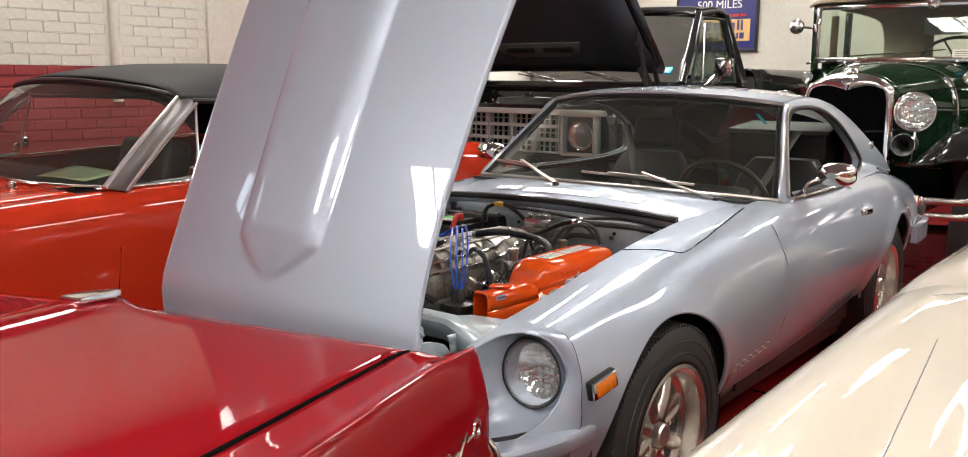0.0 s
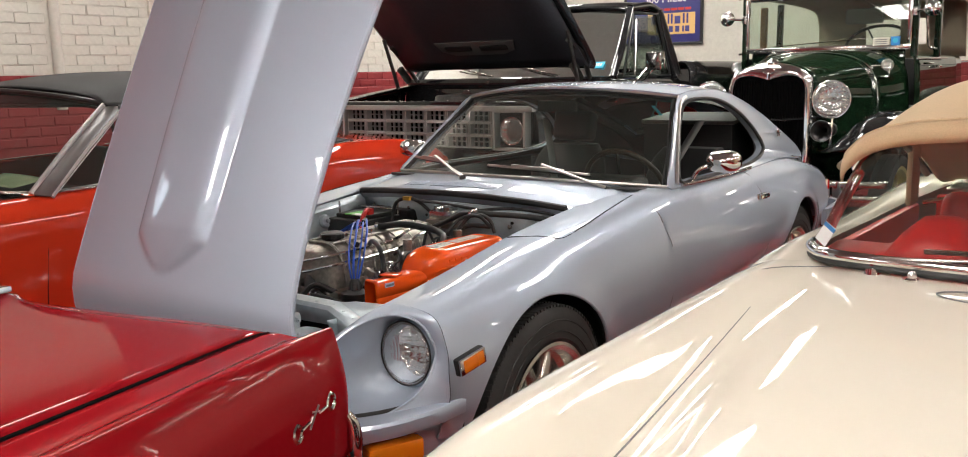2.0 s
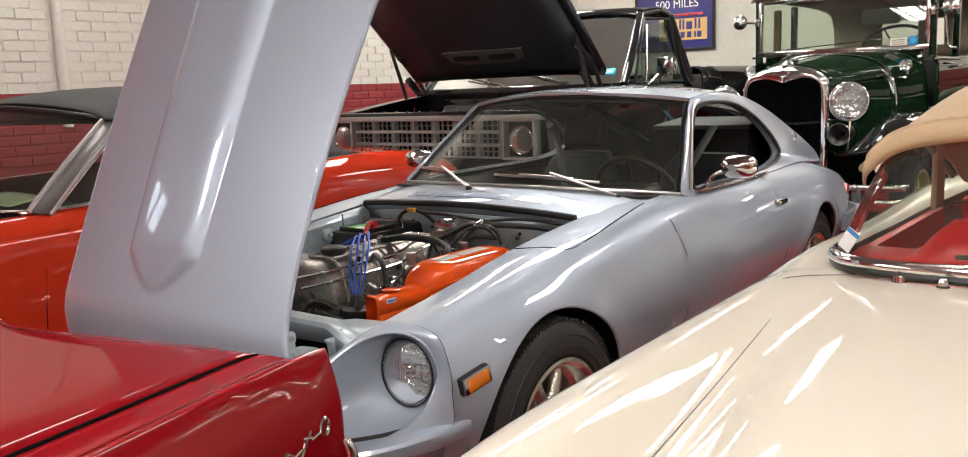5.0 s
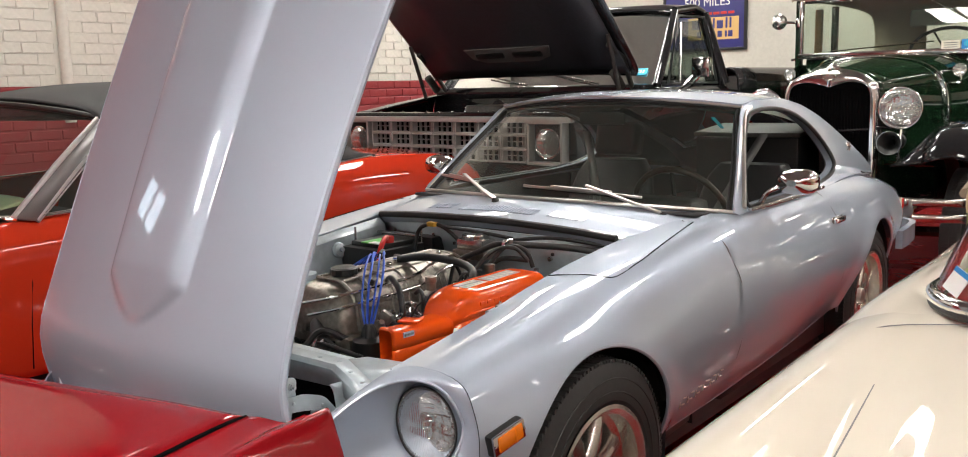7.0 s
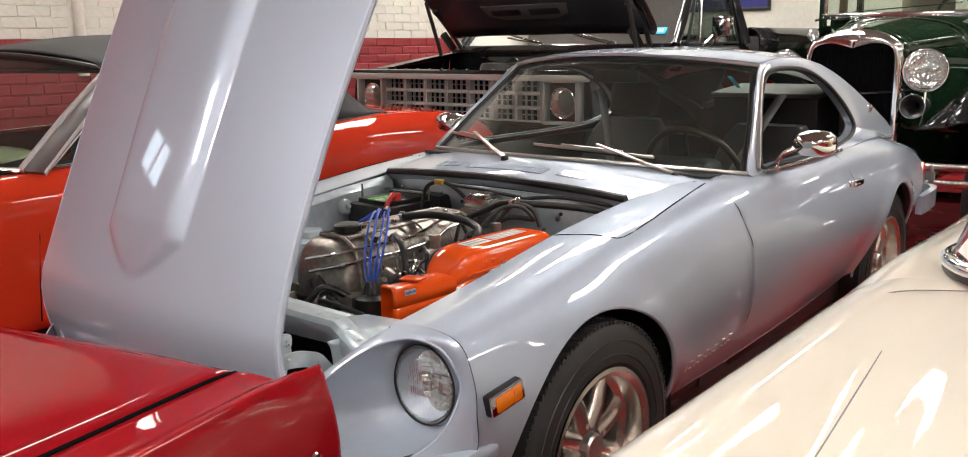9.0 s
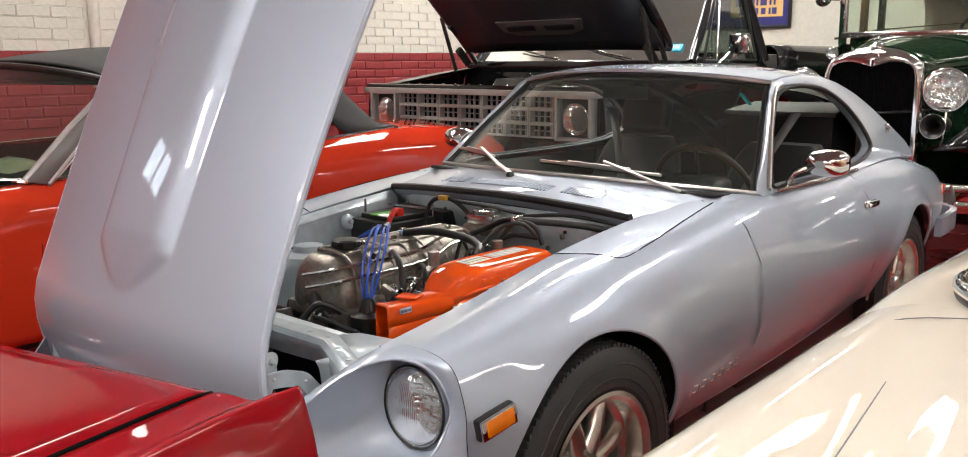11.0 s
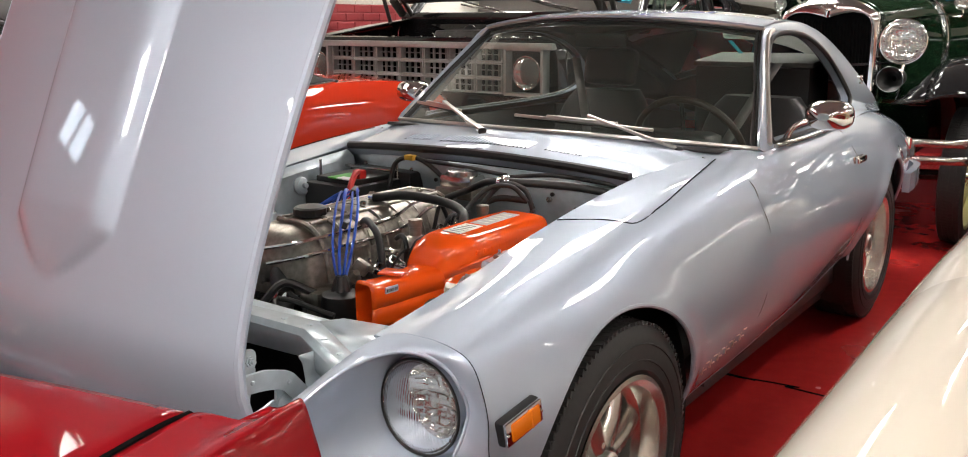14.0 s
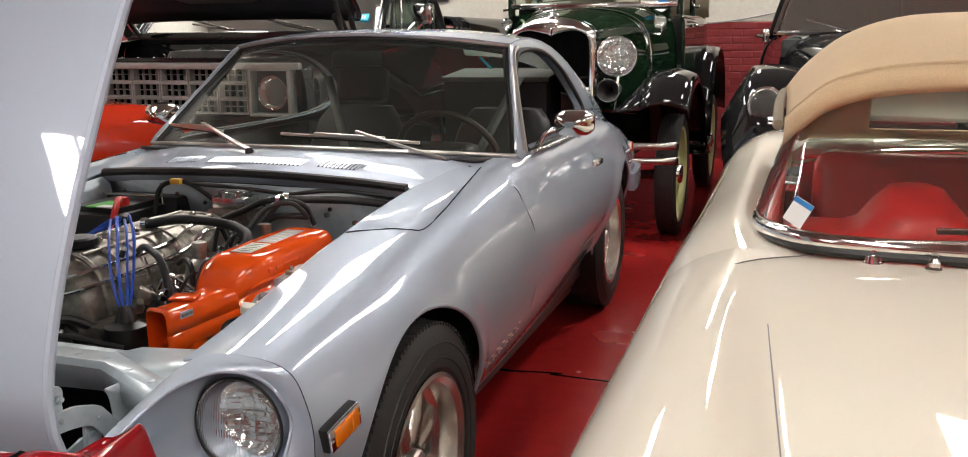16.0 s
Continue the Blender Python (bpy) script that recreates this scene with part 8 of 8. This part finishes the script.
part("fabric_top", bm, KHAKI, vint, "khaki canvas top", 60, .012)
bm = bmesh.new()
box(bm, 1.16, .16, .50, at(FX, 5.80, 1.10), .05)
box(bm, 1.16, .50, .16, at(FX, 5.55, .90), .05)
part("bench_seat", bm, VINYL, vint)
sw = new("steering_wheel")
sw.parent = vint
m = aim((FX + .30, 5.02, 1.46), (0, -.6, .8))
bm = bmesh.new()
tube(bm, [m @ Vector((.21 * math.cos(t), .21 * math.sin(t), 0)) for t in np.linspace(0, 2 * math.pi, 40, endpoint=False)], .012, 8, True)
for t in (.5, 2.1, 3.7, 5.2):
    tube(bm, [m @ Vector((0, 0, -.03)), m @ Vector((.21 * math.cos(t), .21 * math.sin(t), 0))], .007, 6)
part("wheel_rim", bm, PLASTIC, sw)
bm = bmesh.new()
tube(bm, [m @ Vector((0, 0, -.03)), (FX + .25, 4.80, 1.10)], .015, 8)
part("column", bm, CHROME, sw)
bm = bmesh.new()
box(bm, .26, .02, .11, at(FX + .25, 4.86, 1.645), .02)
part("cabin_mirror", bm, GREYPLASTIC, vint)
bm = bmesh.new()
box(bm, 1.10, .03, .30, at(FX, 4.80, 1.25), .01)
part("dashboard", bm, GREEN, vint)
# bumper: two bars on clamps
for z in (.515, .600):
    bm = bmesh.new()
    rows = [[(FX + x, 3.345 + .10 * (abs(x) / .8) ** 3 - .006 * k, z + .019 * j) for x in np.linspace(-.80, .80, 21)] for k, j in ((0, -1), (1, -.6), (1, .6), (0, 1))]
    sheet(rows, bm=bm)
    part("bumper_bar", bm, DULLCHROME, vint, "", 60, .008)
for s in (1, -1):
    bm = bmesh.new()
    prism(bm, [(.026 * math.cos(t), .062 * math.sin(t)) for t in np.linspace(0, 2 * math.pi, 20, endpoint=False)], .02, at(FX + s * .535, 3.385, .558) @ Matrix.Rotation(radians(90), 4, "X"), .004)
    part("bumper_clamp", bm, DULLCHROME, vint)
    bm = bmesh.new()
    box(bm, .04, .45, .05, at(FX + s * .50, 3.60, .558), .006)
    part("bumper_iron", bm, BLACK, vint)
bm = bmesh.new()
tube(bm, [(FX - .42, 3.69, .985), (FX, 3.66, .955), (FX + .42, 3.69, .985)], .010, 8, smooth=4)
part("lamp_bar", bm, BLACK, vint)
side_wheels(vint, FX, .70, (3.95, 5.90), .37, .37, .125, .285, "wire", CREAMWHEEL)
bm = bmesh.new()
box(bm, .9, 3.0, .10, at(FX, 5.0, .52))
tube(bm, [(FX - .64, 3.90, .37), (FX, 3.88, .34), (FX + .64, 3.90, .37)], .03, 8)
part("chassis", bm, BLACK, vint)
bm = bmesh.new()
box(bm, 1.22, .04, .85, at(FX, 6.42, .93), .02)
part("rear_panel", bm, GREEN, vint)

# ---------------------------------------------------------------- black saloon behind the roadster
SX = 2.02
saloon = thing("vintage_saloon", "glossy black vintage saloon with round headlamps by the wall", "car")
BH = [(3.46, [(0, .80), (.14, .79), (.26, .72), (.30, .60), (.30, .45)]), (3.56, [(0, 1.00), (.16, .985), (.30, .92), (.37, .78), (.38, .50)]), (3.85, [(0, 1.12), (.20, 1.105), (.38, 1.04), (.47, .88), (.48, .55)]), (4.25, [(0, 1.19), (.26, 1.178), (.48, 1.12), (.58, .96), (.60, .60)]), (4.62, [(0, 1.23), (.32, 1.222), (.60, 1.18), (.70, 1.05), (.72, .60)])]
part("bonnet", sheet(loft(mirrored(BH, SX), 4, 6)), BLACK, saloon, "", 60, .008)
for s in (1, -1):
    prof = [(3.44, .52, .0), (3.46, .72, .02), (3.56, .90, .05), (3.80, .985, .07), (4.15, .96, .08), (4.55, .80, .08), (4.95, .62, .08)]
    rows = [[(SX + s * (.46 + (.46 + dw) * k), y + .06 * (k - .5) ** 2, z * (1 - .0 * k) + .045 * math.sin(math.pi * k) - (.16 * max(0, k - .72) / .28) * 1.6) for k in np.linspace(0, 1, 11)] for y, z, dw in spl(prof, 4)]
    part("front_wing", sheet(rows), BLACK, saloon, "", 60, .008)
    lm = lamp(saloon, "headlamp", aim((SX + s * .735, 3.475, .835), (0, -1, .02)), .092, "", None, .05)
    bm = bmesh.new()
    lathe(bm, [(.118, .004), (.122, .02), (.10, .03), (.094, .012)], 36, aim((SX + s * .735, 3.49, .835), (0, -1, .02)), cap=False)
    part("rim", bm, CHROME, lm)
    lm.parent = saloon
    bm = sheet(loft([[(SX + s * a, y, z) for a, z in ((.74, 1.19), (.80, 1.12), (.84, .90), (.84, .60), (.80, .40))] for y in (4.62, 5.4, 6.6)], 3, 3))
    part("body_side", bm, BLACK, saloon, "", 60, .01)
    for pts, rr in (([(.76, 4.66, 1.19), (.70, 4.84, 1.42), (.64, 5.02, 1.62)], .032), ([(.64, 5.02, 1.62), (.64, 5.7, 1.66), (.62, 6.3, 1.60)], .034), ([(.76, 5.62, 1.19), (.66, 5.66, 1.64)], .035)):
        bm = bmesh.new()
        tube(bm, [(SX + s * a, y, z) for a, y, z in pts], rr, 10, smooth=4)
        part("pillar", bm, BLACK, saloon)
    bm = bmesh.new()
    tube(bm, [(SX + s * .745, 4.62, 1.215), (SX + s * .69, 4.80, 1.42), (SX + s * .63, 4.98, 1.60)], .012, 8, smooth=4)
    part("windscreen_side_trim", bm, CHROME, saloon)
    bm = bmesh.new()
    lathe(bm, [(.02, 0), (.022, .03), (.03, .05), (.02, .08), (0, .085)], 14, at(SX + s * .80, 4.62, 1.16))
    tube(bm, [(SX + s * .80, 4.62, 1.19), (SX + s * .86, 4.60, 1.20)], .012, 8)
    part("side_lamp", bm, CHROME, saloon)
part("roof", sheet(loft(mirrored([(4.98, [(0, 1.64), (.3, 1.635), (.52, 1.62), (.64, 1.585)]), (5.15, [(0, 1.70), (.3, 1.695), (.52, 1.675), (.65, 1.62)]), (5.8, [(0, 1.74), (.3, 1.735), (.52, 1.71), (.66, 1.64)]), (6.4, [(0, 1.68), (.3, 1.675), (.52, 1.65), (.63, 1.58)]), (6.75, [(0, 1.35), (.3, 1.345), (.52, 1.33), (.62, 1.28)]), (6.95, [(0, .95), (.3, .95), (.52, .94), (.62, .90)])], SX), 4, 4)), BLACK, saloon, "", 60, .02)
bm = bmesh.new()
sheet([[(SX + k * .74, 4.66 - .10 * (1 - k * k), 1.215 + .01 * (1 - k * k)) for k in np.linspace(-1, 1, 9)], [(SX + k * .63, 4.99 - .07 * (1 - k * k), 1.60 + .02 * (1 - k * k)) for k in np.linspace(-1, 1, 9)]], bm=bm)
part("windscreen", bm, PANE, saloon)
bm = bmesh.new()
tube(bm, [(SX + k * .75, 4.645 - .11 * (1 - k * k), 1.212 + .012 * (1 - k * k)) for k in np.linspace(-1, 1, 15)], .012, 8)
tube(bm, [(SX, 4.55, 1.23), (SX, 4.91, 1.61)], .010, 8)
part("windscreen_trim", bm, CHROME, saloon)
bm = bmesh.new()
tube(bm, [(SX - .30, 4.50, 1.225), (SX - .55, 4.60, 1.30)], .006, 6)
tube(bm, [(SX + .05, 4.50, 1.235), (SX + .5, 4.57, 1.26)], .006, 6)
part("wiper", bm, DULLCHROME, saloon)
bm = bmesh.new()
prism(bm, [(-.11, .012), (-.04, .010), (-.02, .022), (.02, .022), (.04, .010), (.11, .012), (.06, -.006), (.05, -.022), (-.05, -.022), (-.06, -.006)], .01, at(SX, 3.475, .868) @ Matrix.Rotation(radians(72), 4, "X"), .003)
part("bonnet_emblem", bm, CHROME, saloon, "chrome winged emblem of plain shape")
bm = bmesh.new()
tube(bm, [(SX, 3.50, .93), (SX, 3.85, 1.135), (SX, 4.25, 1.205), (SX, 4.55, 1.238)], .008, 8, smooth=4)
part("bonnet_strip", bm, CHROME, saloon)
for q in range(6):
    bm = bmesh.new()
    tube(bm, [(SX - .30 - .01 * q, 3.50, .72 - .05 * q), (SX, 3.44, .72 - .05 * q), (SX + .30 + .01 * q, 3.50, .72 - .05 * q)], .010, 8, smooth=4)
    part("grille_bar", bm, CHROME, saloon)
bm = bmesh.new()
tube(bm, [(SX - .90, 3.44, .44), (SX - .6, 3.32, .44), (SX, 3.29, .44), (SX + .6, 3.32, .44), (SX + .90, 3.44, .44)], .045, 10, smooth=4)
part("front_bumper", bm, CHROME, saloon)
bm = bmesh.new()
box(bm, 1.4, .2, .5, at(SX, 5.9, .95), .06)
box(bm, 1.4, .6, .12, at(SX, 4.85, 1.12), .03)
part("cabin_trim", bm, VINYL, saloon)
side_wheels(saloon, SX, .72, (3.86, 6.25), .34, .34, .16, .20, "cover")
bm = bmesh.new()
box(bm, 1.4, 3.2, .1, at(SX, 5.2, .40))
part("chassis", bm, PLASTIC, saloon)
bm = bmesh.new()
lathe(bm, [(.035, 0), (.036, .10), (.03, .13), (.012, .15), (.012, .17), (0, .172)], 20, at(1.93, 4.74, 1.185))
single("spray_can", bm, mat("orange label", (.70, .10, .02), .4), "orange and red labelled can on a dashboard", "can")

# ---------------------------------------------------------------- wall sign and wall details
sign = thing("wall_sign", "navy framed enamel advertising sign on a white wall", "sign")
sx0, sx1, sz0, sz1 = -3.08, -2.135, 1.595, 2.60
bm = bmesh.new()
box(bm, sx1 - sx0, .02, sz1 - sz0, at((sx0 + sx1) / 2, BACK - .012, (sz0 + sz1) / 2), .004)
part("panel", bm, SIGNBLUE, sign)
bm = bmesh.new()
for a, b, sx, sz in ((0, (sz1 - sz0) / 2, sx1 - sx0 + .03, .03), (0, -(sz1 - sz0) / 2, sx1 - sx0 + .03, .03), (-(sx1 - sx0) / 2, 0, .03, sz1 - sz0), ((sx1 - sx0) / 2, 0, .03, sz1 - sz0)):
    box(bm, sx, .035, sz, at((sx0 + sx1) / 2 + a, BACK - .018, (sz0 + sz1) / 2 + b), .006)
part("border", bm, PLASTIC, sign)
bm = bmesh.new()
box(bm, .58, .006, .235, at(-2.50, BACK - .026, 1.815))
part("buff_field", bm, SIGNTAN, sign)
bm = bmesh.new()
for x, w, z, hgt in ((-2.70, .09, 1.86, .10), (-2.60, .06, 1.855, .085), (-2.53, .022, 1.87, .11), (-2.49, .022, 1.87, .11), (-2.42, .07, 1.855, .085), (-2.345, .022, 1.87, .11), (-2.30, .022, 1.87, .11),
                     (-2.66, .05, 1.755, .065), (-2.58, .05, 1.755, .065), (-2.50, .05, 1.755, .065), (-2.42, .05, 1.755, .065), (-2.35, .022, 1.755, .065), (-2.30, .05, 1.755, .065)):
    box(bm, w, .004, hgt, at(x, BACK - .030, z), .001)
part("trade_bars", bm, SIGNBLUE, sign, "plain dark bars in place of a trade name")
bm = bmesh.new()
for q in range(6):
    box(bm, .07, .004, .028, at(-2.72 + .085 * q, BACK - .026, 1.975), .001)
part("red_bars", bm, SIGNRED, sign, "plain red bars in place of small print")


def words(name, text, size, x, z, material):
    cu = bpy.data.curves.new(name, "FONT")
    cu.body, cu.size, cu.extrude, cu.align_x = text, size, .001, "CENTER"
    tmp = bpy.data.objects.new(name, cu)
    scene.collection.objects.link(tmp)
    me = bpy.data.meshes.new_from_object(tmp.evaluated_get(bpy.context.evaluated_depsgraph_get()))
    bpy.data.objects.remove(tmp)
    me.materials.append(material)
    ob = new(name, me)
    ob.parent = sign
    ob.matrix_basis = at(x, BACK - .027, z) @ Matrix.Rotation(radians(90), 4, "X")
    return ob


words("lettering", "500 MILES", .125, -2.575, 2.055, WHITE)
words("lettering", "every", .17, -2.60, 2.20, SIGNYELLOW)
bm = bmesh.new()
tube(bm, [(.40, BACK - .03, 1.315), (.75, BACK - .03, 1.335), (1.15, BACK - .03, 1.40), (1.7, BACK - .03, 1.52)], .006, 6, smooth=4)
single("rope", bm, GREYPLASTIC, "thin grey rope strung along a brick wall", "rope")
bm = bmesh.new()
tube(bm, [(LEFT + .02, 1.06, 1.10), (LEFT + .02, 1.06, TOP)], .035, 12)
single("wall_conduit", bm, WALLWHITE, "off-white painted vertical conduit on a brick wall", "conduit")
bm = bmesh.new()
box(bm, .05, .80, TOP - DADO, at(LEFT + .005, 2.17, (TOP + DADO) / 2), .006)
single("wall_pier", bm, WALLWHITE, "smooth off-white plastered wall pier", "wall pier", "structure")
bm = bmesh.new()
tube(bm, [(-3.8, 1.37, .0), (.2, 1.36, .0), (.45, 1.345, .0), (.7, 1.38, .0), (.95, 1.355, .0), (4.0, 1.38, .0), (8.0, 1.37, .0)], .004, 6, smooth=3)
single("floor_joint", bm, GAPSHADE, "thin dark joint line across a painted floor", "floor joint", "structure")

# ---------------------------------------------------------------- painted bricks standing proud of the walls
def brick_mesh(name, sx, sy, sz, material):
    bm = bmesh.new()
    box(bm, sx, sy, sz, None, .004, 1)
    return mesh_of(name, bm, material, 30)


random.seed(4)
PITCH = .0677
brick_left = [brick_mesh("brick", .003 + .0008 * k, .198, .0640, WALLWHITE) for k in range(3)]
for y0, cols in ((.10, 8), (2.62, 12)):
    for r in range(13):
        for c in range(cols):
            y = y0 + .2 * (c + .5) + (.1 if r % 2 else 0)
            if abs(y - 1.06) < .12 and y0 < 1:
                continue
            ob = new("brick", random.choice(brick_left))
            ob.parent = wall_left
            ob.matrix_basis = at(LEFT + .002, y + random.uniform(-.004, .004), DADO + PITCH * (r + .5)) @ Matrix.Rotation(random.uniform(-.008, .008), 4, "X")
brick_back = [brick_mesh("brick", .192, .008 + .005 * k, .0580, WALLRED) for k in range(3)]
for r in range(18):
    for c in range(5):
        ob = new("brick", random.choice(brick_back))
        ob.parent = wall_back_low
        ob.matrix_basis = at(.40 + .2 * (c + .5) + (.1 if r % 2 else 0), BACK - .002, DADO - PITCH * (r + .5))
brick_low = [brick_mesh("brick", .008 + .004 * k, .192, .0580, WALLRED) for k in range(2)]
for r in range(7):
    for c in range(26):
        ob = new("brick", random.choice(brick_low))
        ob.parent = wall_left_low
        ob.matrix_basis = at(LEFT + .002, -.2 + .2 * (c + .5) + (.1 if r % 2 else 0), DADO - PITCH * (r + .5))
